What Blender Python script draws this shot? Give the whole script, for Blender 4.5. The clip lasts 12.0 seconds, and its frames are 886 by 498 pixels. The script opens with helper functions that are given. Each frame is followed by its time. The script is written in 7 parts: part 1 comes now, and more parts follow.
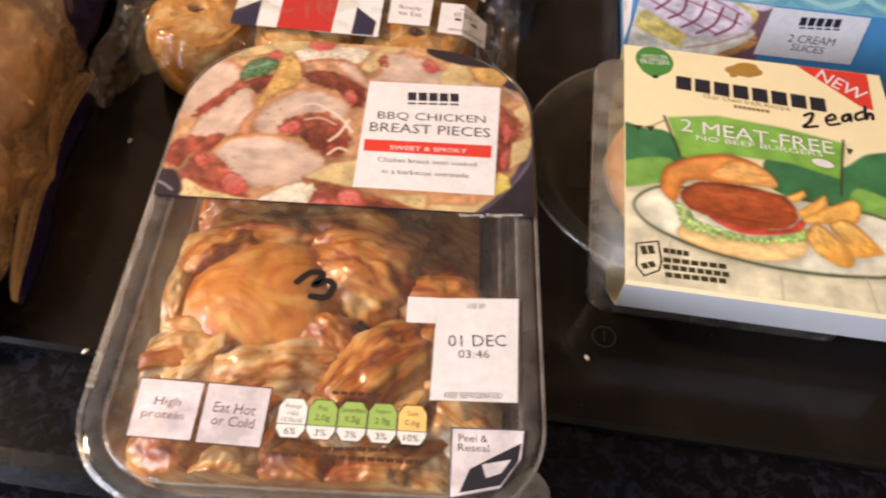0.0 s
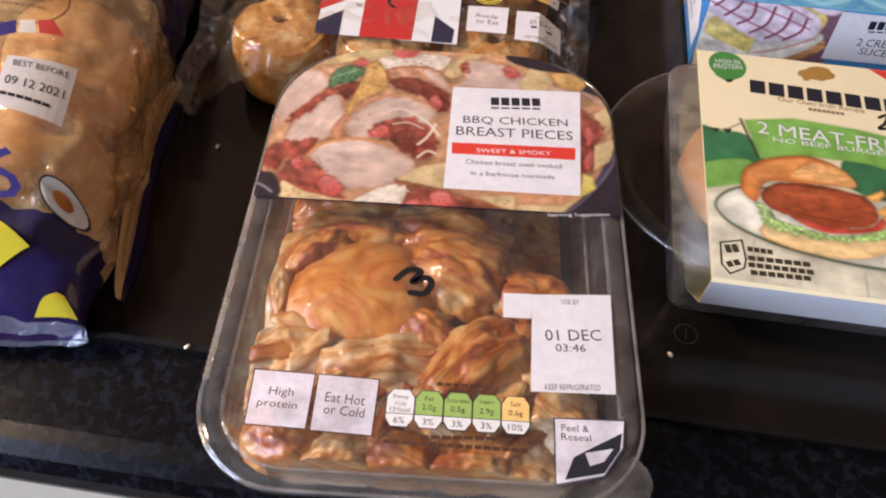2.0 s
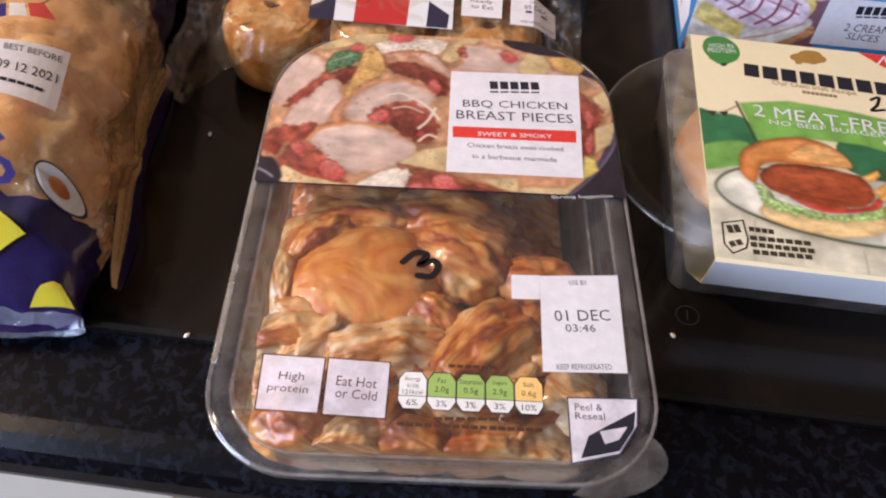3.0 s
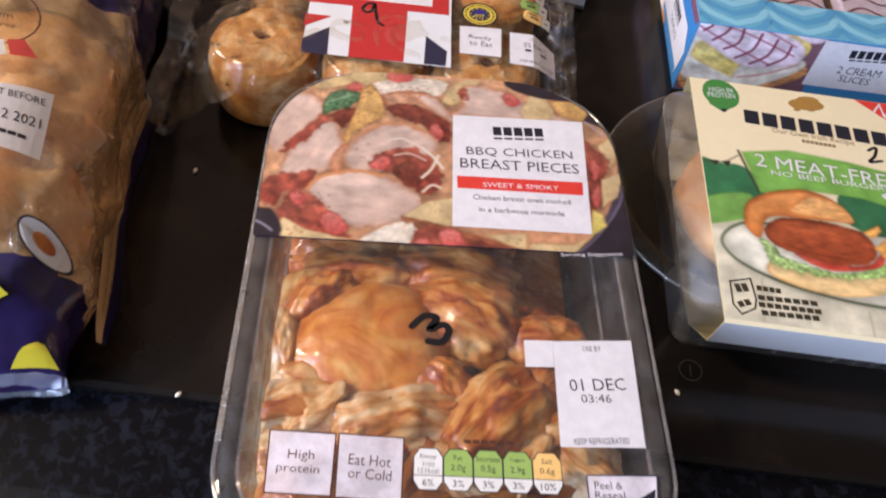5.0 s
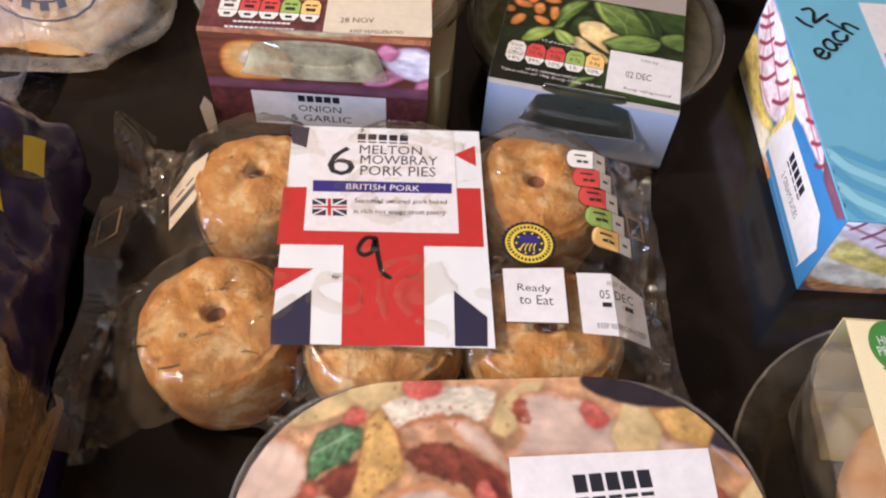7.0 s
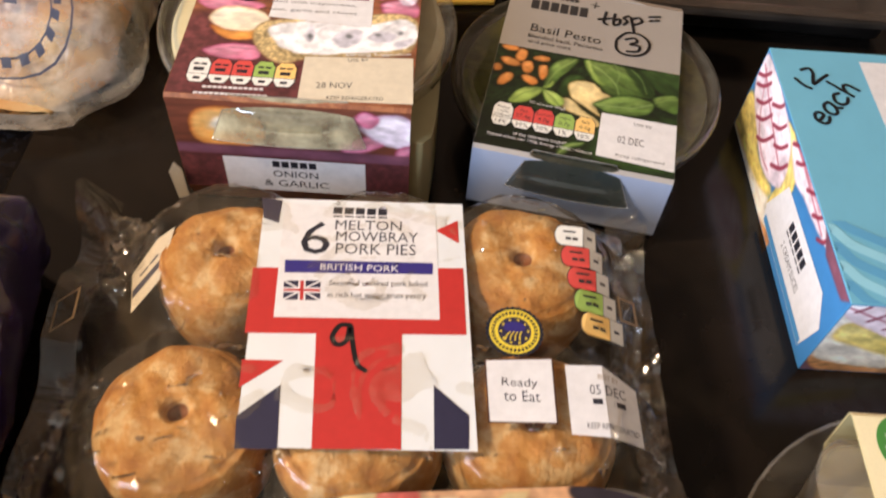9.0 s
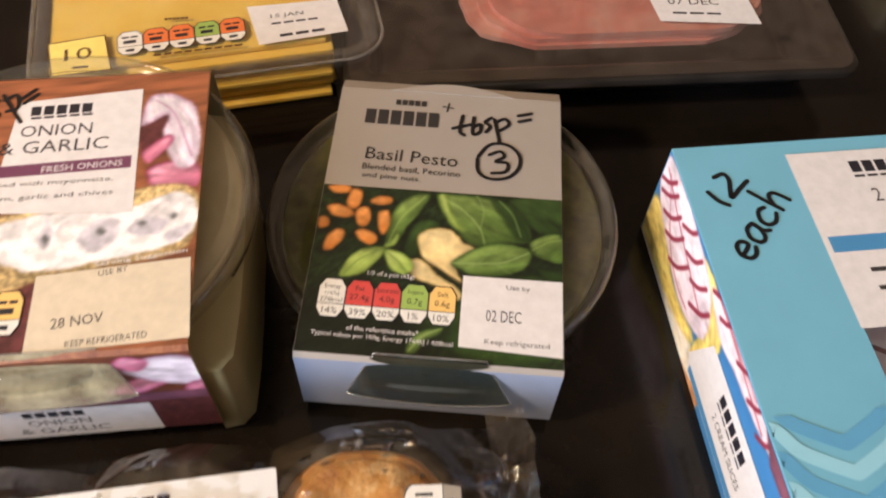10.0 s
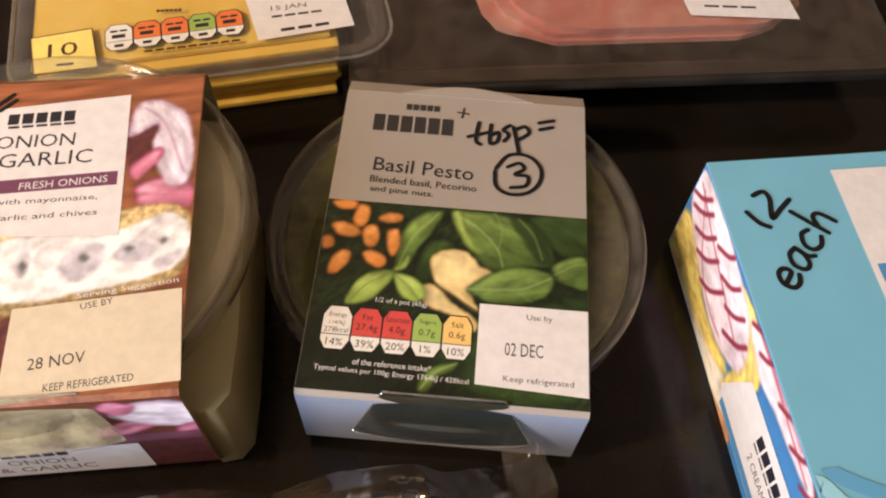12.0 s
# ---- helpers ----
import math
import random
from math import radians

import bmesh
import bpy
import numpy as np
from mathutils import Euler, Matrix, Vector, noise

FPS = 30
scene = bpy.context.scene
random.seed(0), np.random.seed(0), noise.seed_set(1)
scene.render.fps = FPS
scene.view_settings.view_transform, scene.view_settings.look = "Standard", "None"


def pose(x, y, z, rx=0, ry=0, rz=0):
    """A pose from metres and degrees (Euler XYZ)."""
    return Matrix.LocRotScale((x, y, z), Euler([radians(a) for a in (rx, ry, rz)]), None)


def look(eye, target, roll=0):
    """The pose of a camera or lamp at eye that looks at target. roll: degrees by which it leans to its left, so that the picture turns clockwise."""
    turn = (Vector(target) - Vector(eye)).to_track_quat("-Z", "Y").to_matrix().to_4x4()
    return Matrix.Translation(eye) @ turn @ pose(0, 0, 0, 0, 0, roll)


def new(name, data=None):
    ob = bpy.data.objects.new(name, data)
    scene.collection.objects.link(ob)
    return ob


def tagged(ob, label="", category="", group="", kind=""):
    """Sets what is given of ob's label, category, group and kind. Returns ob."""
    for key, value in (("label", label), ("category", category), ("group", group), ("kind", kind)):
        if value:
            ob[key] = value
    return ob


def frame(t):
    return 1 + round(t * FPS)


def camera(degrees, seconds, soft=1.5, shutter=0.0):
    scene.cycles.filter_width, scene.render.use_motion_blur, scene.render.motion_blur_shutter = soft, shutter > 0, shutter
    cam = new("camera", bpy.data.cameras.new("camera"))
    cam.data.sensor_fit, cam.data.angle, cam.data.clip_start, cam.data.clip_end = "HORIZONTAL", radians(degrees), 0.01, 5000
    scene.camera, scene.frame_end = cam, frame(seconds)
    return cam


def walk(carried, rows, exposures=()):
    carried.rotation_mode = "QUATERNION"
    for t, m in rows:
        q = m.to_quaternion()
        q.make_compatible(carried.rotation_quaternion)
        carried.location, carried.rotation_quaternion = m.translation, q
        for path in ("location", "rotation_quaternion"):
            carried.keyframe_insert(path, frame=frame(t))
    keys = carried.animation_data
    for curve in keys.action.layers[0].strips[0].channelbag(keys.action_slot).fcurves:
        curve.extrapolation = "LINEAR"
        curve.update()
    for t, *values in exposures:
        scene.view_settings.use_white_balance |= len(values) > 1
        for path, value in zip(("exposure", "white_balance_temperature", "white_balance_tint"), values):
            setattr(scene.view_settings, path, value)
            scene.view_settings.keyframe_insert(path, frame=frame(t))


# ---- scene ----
cam = camera(57.1, 12.0, 2.1, 0.5)
METRES, EYE, TILT, LEAN, TURN = 0.47, 0.29, -52.5, -2.7, 7.6
ROWS = [
    (0.0, 0.0, 0.0, 0.0, 0.0, 0.0, 0.0),
    (0.5, -0.0271, -0.0159, -0.0074, 1.76, 0.62, -0.86),
    (1.0, -0.0411, -0.0198, -0.0106, 2.27, 0.97, -0.69),
    (1.5, -0.0524, -0.0244, -0.0085, 2.22, 0.85, -0.48),
    (2.0, -0.0545, -0.0237, -0.0099, 1.78, 0.74, 0.07),
    (2.5, -0.0763, -0.0244, -0.0202, 0.95, 0.76, 0.52),
    (3.0, -0.0834, -0.0196, -0.0219, -0.29, 0.58, 0.79),
    (5.0, -0.13, 0.0047, 0.0385, -3.86, -0.46, 0.16),
    (5.5, -0.1266, 0.0937, 0.1384, -4.41, -0.96, -0.05),
    (6.0, -0.116, 0.2089, 0.2245, -4.42, -1.82, 0.24),
    (6.5, -0.1308, 0.28, 0.278, -3.59, -2.93, 1.36),
    (7.0, -0.1245, 0.2819, 0.3036, -3.04, -2.01, 4.0),
    (9.0, -0.1102, 0.3205, 0.3534, -3.56, -1.16, 3.89),
    (9.5, -0.0367, 0.416, 0.459, -5.3, -2.38, 7.82),
    (10.0, 0.0106, 0.4935, 0.5145, -7.3, -4.99, 11.05),
    (10.5, 0.0169, 0.5298, 0.5464, -7.77, -6.31, 12.09),
    (11.0, 0.0087, 0.5344, 0.5398, -7.62, -6.75, 11.75),
    (11.5, 0.0144, 0.5416, 0.5463, -7.41, -7.07, 11.4),
    (12.0, 0.0145, 0.5415, 0.545, -7.1, -7.07, 10.63),
]
walk(cam, [(t, pose(0, 0, EYE, TILT, LEAN, TURN) @ pose(METRES * x, METRES * y, METRES * z, 90 + pitch, roll, yaw)) for t, x, y, z, yaw, pitch, roll in ROWS],
     [(0.0, 0.05, 6650, 19), (0.5, 0.0, 6450, 20), (1.5, -0.09, 6000, 22), (3.0, -0.12, 5700, 22), (6.0, -0.06, 5550, 20), (7.0, 0.02, 5700, 19), (9.0, 0.04, 6250, 15), (12.0, 0.0, 6750, 18)])

# ---- world and light ----
world = bpy.data.worlds.new("sky")
scene.world = world
world.use_nodes = True
wn = world.node_tree
sky = wn.nodes.new("ShaderNodeTexSky")
sky.sky_type = "NISHITA"
sky.sun_disc = False
sky.sun_elevation, sky.sun_rotation = radians(28), radians(250)
wn.links.new(sky.outputs[0], wn.nodes["Background"].inputs[0])
wn.nodes["Background"].inputs[1].default_value = 0.1


def area_lamp(name, eye, target, sx, sy, watts, colour):
    data = bpy.data.lights.new(name, "AREA")
    data.shape, data.size, data.size_y, data.energy, data.color = "RECTANGLE", sx, sy, watts, colour
    ob = new(name, data)
    ob.matrix_world = look(eye, target)
    return ob


# daylight through the window in the wall at the cook's side, and the warm pendant lamp beside the worktop
area_lamp("window_daylight", (-1.49, -0.75, 0.65), (0.0, -0.35, 0.45), 1.08, 0.98, 70.0, (0.72, 0.85, 1.0))
area_lamp("pendant_lamp_light", (-1.04, 0.22, 0.93), (-0.1, 0.42, 0.0), 0.12, 0.12, 19.0, (1.0, 0.74, 0.44))


# ---- materials ----
def rgb(r, g, b):
    return tuple(((v / 255) / 12.92 if v / 255 <= 0.04045 else ((v / 255 + 0.055) / 1.055) ** 2.4) for v in (r, g, b)) + (1.0,)


def shader(name):
    m = bpy.data.materials.new(name)
    m.use_nodes = True
    m.node_tree.nodes.clear()
    out = m.node_tree.nodes.new("ShaderNodeOutputMaterial")
    return m, m.node_tree, out


def noise_node(nt, scale, detail=4.0, rough=0.6, warp=0.0):
    tc = nt.nodes.new("ShaderNodeTexCoord")
    n = nt.nodes.new("ShaderNodeTexNoise")
    n.inputs["Scale"].default_value, n.inputs["Detail"].default_value = scale, detail
    n.inputs["Roughness"].default_value, n.inputs["Distortion"].default_value = rough, warp
    nt.links.new(tc.outputs["Object"], n.inputs["Vector"])
    return n


def ramp(nt, fac, stops):
    r = nt.nodes.new("ShaderNodeValToRGB")
    e = r.color_ramp.elements
    while len(e) < len(stops):
        e.new(0.5)
    for el, (pos, col) in zip(e, stops):
        el.position, el.color = pos, col
    nt.links.new(fac, r.inputs[0])
    return r


def solid(name, stops, scale=150.0, rough=0.5, bump=0.0, bump_scale=400.0, metal=0.0, coat=0.0, detail=5.0, warp=0.3, sss=0.0, wear=0.12, stretch=None, spec=0.5):
    """A surface whose colour runs through the stops by a noise of that scale, with a fainter, larger mottling and fine relief."""
    m, nt, out = shader(name)
    b = nt.nodes.new("ShaderNodeBsdfPrincipled")
    n = noise_node(nt, scale, detail, 0.6, warp)
    if stretch:
        sv = nt.nodes.new("ShaderNodeVectorMath")
        sv.operation, sv.inputs[1].default_value = "MULTIPLY", stretch
        nt.links.new(n.inputs["Vector"].links[0].from_socket, sv.inputs[0])
        nt.links.new(sv.outputs[0], n.inputs["Vector"])
    r = ramp(nt, n.outputs["Fac"], stops)
    big = noise_node(nt, scale * 0.13, 2.0)
    mix = nt.nodes.new("ShaderNodeMix")
    mix.data_type, mix.blend_type = "RGBA", "MULTIPLY"
    shade = ramp(nt, big.outputs["Fac"], [(0.3, (1 - wear, 1 - wear, 1 - wear, 1)), (0.7, (1, 1, 1, 1))])
    mix.inputs[0].default_value = 1.0
    nt.links.new(r.outputs[0], mix.inputs[6])
    nt.links.new(shade.outputs[0], mix.inputs[7])
    nt.links.new(mix.outputs[2], b.inputs["Base Color"])
    b.inputs["Roughness"].default_value, b.inputs["Metallic"].default_value = rough, metal
    b.inputs["Specular IOR Level"].default_value = spec
    b.inputs["Coat Weight"].default_value, b.inputs["Coat Roughness"].default_value = coat, 0.12
    if sss:
        b.inputs["Subsurface Weight"].default_value = sss
        b.inputs["Subsurface Radius"].default_value = (0.004, 0.002, 0.001)
    if bump:
        bn = noise_node(nt, bump_scale, 6.0)
        if stretch:
            nt.links.new(sv.outputs[0], bn.inputs["Vector"])
        bp = nt.nodes.new("ShaderNodeBump")
        bp.inputs["Strength"].default_value, bp.inputs["Distance"].default_value = bump, 0.001
        nt.links.new(bn.outputs["Fac"], bp.inputs["Height"])
        nt.links.new(bp.outputs[0], b.inputs["Normal"])
    nt.links.new(b.outputs[0], out.inputs[0])
    return m


def plain(name, r, g, b, spread=0.06, scale=260.0, rough=0.45, bump=0.03, coat=0.0, metal=0.0):
    """Printed card, paper or plastic of one colour with a slight grain."""
    lo = rgb(r, g, b)
    dark = tuple(v * (1 - spread) for v in lo[:3]) + (1,)
    light = tuple(min(1, v * (1 + spread)) for v in lo[:3]) + (1,)
    return solid(name, [(0.3, dark), (0.7, light)], scale, rough, bump, 900.0, metal, coat, 3.0, 0.0, 0.0, 0.06)


def clear(name, tint, gloss=1.45, rough=0.05, crinkle=0.0, crinkle_scale=60.0, haze=0.0, haze_col=(1, 1, 1, 1), shine=1.0):
    """Thin clear plastic: see-through, with a glossy skin that strengthens at grazing angles, and some milky haze."""
    m, nt, out = shader(name)
    tr = nt.nodes.new("ShaderNodeBsdfTransparent")
    tr.inputs[0].default_value = tint
    gl = nt.nodes.new("ShaderNodeBsdfGlossy")
    gl.inputs["Roughness"].default_value = rough
    gl.inputs["Color"].default_value = (shine, shine, shine, 1)
    fr = nt.nodes.new("ShaderNodeLayerWeight")
    fr.inputs["Blend"].default_value = 0.5
    f0 = ((gloss - 1) / (gloss + 1)) ** 2
    steep = nt.nodes.new("ShaderNodeMath")
    steep.operation, steep.inputs[1].default_value = "POWER", 4.5
    nt.links.new(fr.outputs["Facing"], steep.inputs[0])
    share = nt.nodes.new("ShaderNodeMath")
    share.operation, share.inputs[1].default_value, share.inputs[2].default_value = "MULTIPLY_ADD", 1 - f0, f0
    nt.links.new(steep.outputs[0], share.inputs[0])
    base = tr
    if haze:
        df = nt.nodes.new("ShaderNodeBsdfDiffuse")
        df.inputs[0].default_value = haze_col
        mx = nt.nodes.new("ShaderNodeMixShader")
        hn = noise_node(nt, 90.0, 4.0)
        hr = ramp(nt, hn.outputs["Fac"], [(0.35, (haze * 0.5,) * 3 + (1,)), (0.7, (min(1, haze * 1.5),) * 3 + (1,))])
        nt.links.new(hr.outputs[0], mx.inputs[0])
        nt.links.new(tr.outputs[0], mx.inputs[1])
        nt.links.new(df.outputs[0], mx.inputs[2])
        base = mx
    mix = nt.nodes.new("ShaderNodeMixShader")
    nt.links.new(share.outputs[0], mix.inputs[0])
    nt.links.new(base.outputs[0], mix.inputs[1])
    nt.links.new(gl.outputs[0], mix.inputs[2])
    if crinkle:
        cn = noise_node(nt, crinkle_scale, 4.0, 0.55, 1.2)
        bp = nt.nodes.new("ShaderNodeBump")
        bp.inputs["Strength"].default_value, bp.inputs["Distance"].default_value = crinkle, 0.004
        nt.links.new(cn.outputs["Fac"], bp.inputs["Height"])
        nt.links.new(bp.outputs[0], gl.inputs["Normal"])
        if crinkle > 0.25:
            nt.links.new(bp.outputs[0], fr.inputs["Normal"])
    nt.links.new(mix.outputs[0], out.inputs[0])
    return m


def food(name, *cols, scale=220.0, rough=0.4, warp=0.8):
    """A printed photograph's patch: two to four colours mottled together."""
    k = len(cols)
    return solid(name, [(0.28 + 0.44 * i / (k - 1), rgb(*c)) for i, c in enumerate(cols)], scale, rough, 0.0, coat=0.0, warp=warp, wear=0.2)


M = {}
for key, c in dict(ink=(35, 35, 45), inkmid=(60, 62, 80), inkgrey=(48, 46, 46), brown=(78, 48, 36), marker=(16, 16, 20), paper=(222, 219, 220),
                   paperwarm=(214, 202, 180), redband=(214, 62, 48), indigo=(52, 44, 120), flagred=(186, 48, 44), flagnavy=(44, 42, 66),
                   sealyellow=(226, 200, 60), plum=(112, 64, 92), pole=(58, 54, 40), tan=(150, 124, 90), gold=(170, 128, 58),
                   balloon=(72, 136, 62), white=(226, 224, 218), lime=(152, 180, 92), amber=(238, 194, 116),
                   tlred=(206, 76, 70), tlorange=(226, 120, 64), yellowpale=(240, 216, 120)).items():
    M[key] = plain("print_" + key, *c)
M["bun"] = food("photo_bun", (176, 92, 34), (208, 126, 56), (226, 156, 86), scale=70)
M["photobrown"] = food("photo_board", (110, 62, 40), (150, 92, 60), (176, 118, 76), scale=90, warp=2.5)
M["icing"] = food("photo_icing", (226, 200, 214), (246, 238, 242), scale=90)
M["cream"] = food("photo_cream", (236, 226, 200), (248, 244, 234), scale=90)
M["choc"] = food("photo_icing_line", (110, 40, 56), (136, 58, 72), scale=300)
M["pastry"] = food("photo_pastry", (150, 92, 50), (200, 146, 86), scale=260)
M["milky"] = clear("print_milky_film", (0.9, 0.9, 0.92, 1), 1.4, 0.15, haze=1.2, haze_col=rgb(226, 220, 226))

M["hob"] = solid("black_ceramic_glass", [(0.4, rgb(22, 19, 16)), (0.6, rgb(30, 25, 22))], 30.0, 0.16, 0.0, wear=0.2, spec=0.28)
M["laminate"] = solid("black_speckled_laminate", [(0.36, rgb(8, 8, 11)), (0.50, rgb(12, 12, 16)), (0.63, rgb(28, 31, 40)), (0.74, rgb(9, 9, 12))], 190.0, 0.24, 0.10, 1500.0, warp=0.6, spec=0.16, wear=0.4)
M["cabinet"] = plain("cream_cabinet_paint", 206, 196, 176, 0.03, 40.0, 0.4)
M["wall"] = plain("wall_paint", 124, 98, 74, 0.05, 12.0, 0.8)
M["ceiling"] = plain("ceiling_paint", 196, 184, 166, 0.04, 8.0, 0.85)
M["floor"] = plain("floor_vinyl", 150, 134, 112, 0.08, 14.0, 0.5)
M["clear"] = clear("clear_rigid_plastic", (0.94, 0.94, 0.94, 1), 1.65, 0.07, 0.1, 30.0, haze=0.06, haze_col=rgb(200, 196, 190))
# Beads are added along rims and lips to give bright highlight lines.
M["bead"] = clear("clear_rim_bead", (0.86, 0.86, 0.86, 1), 2.0, 0.12, haze=0.14, haze_col=rgb(214, 210, 206))
M["sealfilm"] = clear("stiff_seal_film", (0.95, 0.94, 0.92, 1), 1.9, 0.05, 0.55, 46.0, haze=0.05, haze_col=rgb(214, 200, 176))
M["lid"] = clear("clear_lid_plastic", (0.93, 0.93, 0.91, 1), 1.6, 0.10, 0.08, 30.0, haze=0.055, haze_col=rgb(200, 196, 180))
M["softlid"] = clear("scuffed_clear_plastic", (0.93, 0.92, 0.9, 1), 1.3, 0.16, 0.05, 30.0, haze=0.05, haze_col=rgb(200, 190, 170), shine=0.45)
M["veil"] = clear("cloudy_clear_plastic", (0.9, 0.9, 0.88, 1), 1.25, 0.28, 0.05, 30.0, haze=0.16, haze_col=rgb(206, 200, 188))
# Golden glints along the crimps are put into the haze colour.
M["crimp"] = clear("crimped_plastic_gold_glints", (0.9, 0.9, 0.88, 1), 3.0, 0.12, haze=0.22, haze_col=rgb(226, 206, 170))
M["film"] = clear("clear_top_film", (0.98, 0.98, 0.98, 1), 1.35, 0.10, 0.03, 20.0, haze=0.012)
M["bagfilm"] = clear("crinkled_bag_film", (0.97, 0.96, 0.94, 1), 1.38, 0.12, 0.22, 30.0, haze=0.05, haze_col=rgb(220, 200, 170))
M["breadbag"] = clear("amber_bread_bag_film", (0.97, 0.92, 0.82, 1), 2.3, 0.09, 0.9, 60.0, haze=0.40, haze_col=rgb(236, 196, 134))
M["bagneck"] = clear("gathered_clear_film", (0.92, 0.93, 0.96, 1), 1.6, 0.12, 0.9, 80.0, haze=0.22, haze_col=rgb(200, 206, 224))
M["frosted"] = clear("frosted_white_film", (0.92, 0.9, 0.86, 1), 1.4, 0.3, 0.5, 60.0, haze=0.38, haze_col=rgb(206, 200, 190))
M["purple"] = solid("purple_bag_print", [(0.35, rgb(30, 22, 62)), (0.65, rgb(46, 36, 88))], 60.0, 0.22, 0.5, 60.0, coat=0.3)
M["yellow"] = plain("yellow_bag_print", 232, 212, 52, 0.05, 90.0, 0.3)
M["creamprint"] = plain("cream_bag_print", 206, 178, 122, 0.06, 90.0, 0.4)
M["chickenbreast"] = solid("smooth_chicken_breast", [(0.26, rgb(160, 72, 18)), (0.38, rgb(206, 116, 34)), (0.50, rgb(226, 150, 60)), (0.62, rgb(240, 186, 100)), (0.74, rgb(214, 126, 44))], 40.0, 0.32, 0.5, 300.0, coat=0.4, detail=10.0, warp=1.4, sss=0.03, wear=0.35)
M["chickenmeat"] = solid("roast_chicken_flesh", [(0.30, rgb(118, 46, 10)), (0.40, rgb(176, 84, 20)), (0.48, rgb(208, 124, 42)), (0.56, rgb(228, 160, 76)), (0.66, rgb(240, 196, 126)), (0.76, rgb(190, 104, 32))], 80.0, 0.36, 0.9, 220.0, coat=0.35, detail=12.0, warp=1.0, sss=0.03, stretch=(0.35, 1.3, 1.0), wear=0.45)
M["chickenpale"] = solid("pale_chicken_flesh", [(0.30, rgb(160, 76, 18)), (0.40, rgb(210, 132, 52)), (0.48, rgb(236, 184, 114)), (0.58, rgb(248, 220, 174)), (0.70, rgb(230, 168, 92)), (0.78, rgb(188, 104, 36))], 80.0, 0.36, 0.9, 220.0, coat=0.35, detail=12.0, warp=1.0, sss=0.03, stretch=(0.35, 1.3, 1.0), wear=0.4)
M["crust"] = solid("baked_pie_crust", [(0.28, rgb(172, 104, 42)), (0.42, rgb(198, 134, 64)), (0.52, rgb(212, 154, 82)), (0.62, rgb(234, 196, 140)), (0.78, rgb(200, 140, 72))], 90.0, 0.62, 0.9, 520.0, coat=0.0, detail=12.0, warp=0.2, wear=0.42, spec=0.25)
# The vent hole's shade is put into a darker brown inside it.
M["ventshade"] = plain("pie_vent_shade", 120, 66, 28, 0.15, 300.0, 0.6)
M["bread"] = solid("brown_roll_crust", [(0.3, rgb(186, 122, 60)), (0.5, rgb(220, 164, 96)), (0.7, rgb(238, 202, 142))], 26.0, 0.5, 0.3, 160.0, detail=6.0)
M["pestofill"] = solid("green_pesto", [(0.3, rgb(54, 56, 18)), (0.5, rgb(88, 88, 34)), (0.7, rgb(118, 112, 50))], 160.0, 0.3, 0.5, 300.0)
M["dipfill"] = solid("cream_coloured_dip", [(0.3, rgb(206, 190, 148)), (0.7, rgb(230, 216, 178))], 60.0, 0.35, 0.3, 120.0)
M["cheddar"] = solid("yellow_cheese", [(0.3, rgb(224, 184, 72)), (0.6, rgb(236, 202, 102)), (0.8, rgb(244, 216, 128))], 40.0, 0.35, 0.1, 200.0, sss=0.1)
M["ham"] = solid("pink_cooked_ham", [(0.3, rgb(220, 138, 130)), (0.5, rgb(238, 168, 158)), (0.66, rgb(244, 194, 184)), (0.8, rgb(214, 150, 124))], 38.0, 0.35, 0.2, 160.0, detail=7.0, warp=1.2, sss=0.1)
M["blacktray"] = solid("black_plastic_tray", [(0.4, rgb(28, 25, 23)), (0.6, rgb(40, 36, 33))], 40.0, 0.3, 0.05)
# Grey-brown haze puts the glare into the ham tray's clear film.
M["glarefilm"] = clear("glare_hazed_tray_film", (0.90, 0.87, 0.85, 1), 1.4, 0.14, 0.05, 20.0, haze=0.07, haze_col=rgb(150, 138, 128))
M["greycard"] = plain("silver_grey_card", 158, 150, 142, 0.03, 60.0, 0.42)
# Grey card with daylight's blue put in, for the pesto sleeve's upright faces.
M["daylitgrey"] = plain("daylit_grey_card", 150, 160, 182, 0.03, 60.0, 0.4)
M["creamcard"] = plain("cream_card", 236, 222, 180, 0.03, 50.0, 0.45)
M["whitecard"] = plain("white_card", 222, 224, 226, 0.03, 50.0, 0.45)
M["darkcard"] = plain("dark_aubergine_card", 42, 32, 48, 0.08, 60.0, 0.35)
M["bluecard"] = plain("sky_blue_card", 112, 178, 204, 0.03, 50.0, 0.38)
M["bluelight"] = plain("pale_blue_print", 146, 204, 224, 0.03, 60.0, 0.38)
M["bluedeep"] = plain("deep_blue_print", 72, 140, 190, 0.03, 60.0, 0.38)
M["bluemid"] = plain("mid_blue_print", 92, 160, 200, 0.03, 60.0, 0.38)
M["browncard"] = M["photobrown"]
M["kraft"] = plain("card_inside", 176, 164, 120, 0.05, 60.0, 0.6)


# ---- building helpers ----
def mesh_of(bm, name):
    me = bpy.data.meshes.new(name)
    bm.to_mesh(me)
    bm.free()
    return me


def part(name, bm, mats, parent=None, label="", smooth=False):
    me = mesh_of(bm, name)
    for m in mats if isinstance(mats, (list, tuple)) else [mats]:
        me.materials.append(m)
    if smooth:
        for f in me.polygons:
            f.use_smooth = True
    ob = new(name, me)
    if parent is not None:
        ob.parent = parent
    if label:
        tagged(ob, label)
    return ob


def thing(name, x, y, z, rz, label, category, group=""):
    e = new(name)
    e.empty_display_size = 0.02
    e.matrix_world = pose(x, y, z, 0, 0, rz)
    return tagged(e, label, category, group)


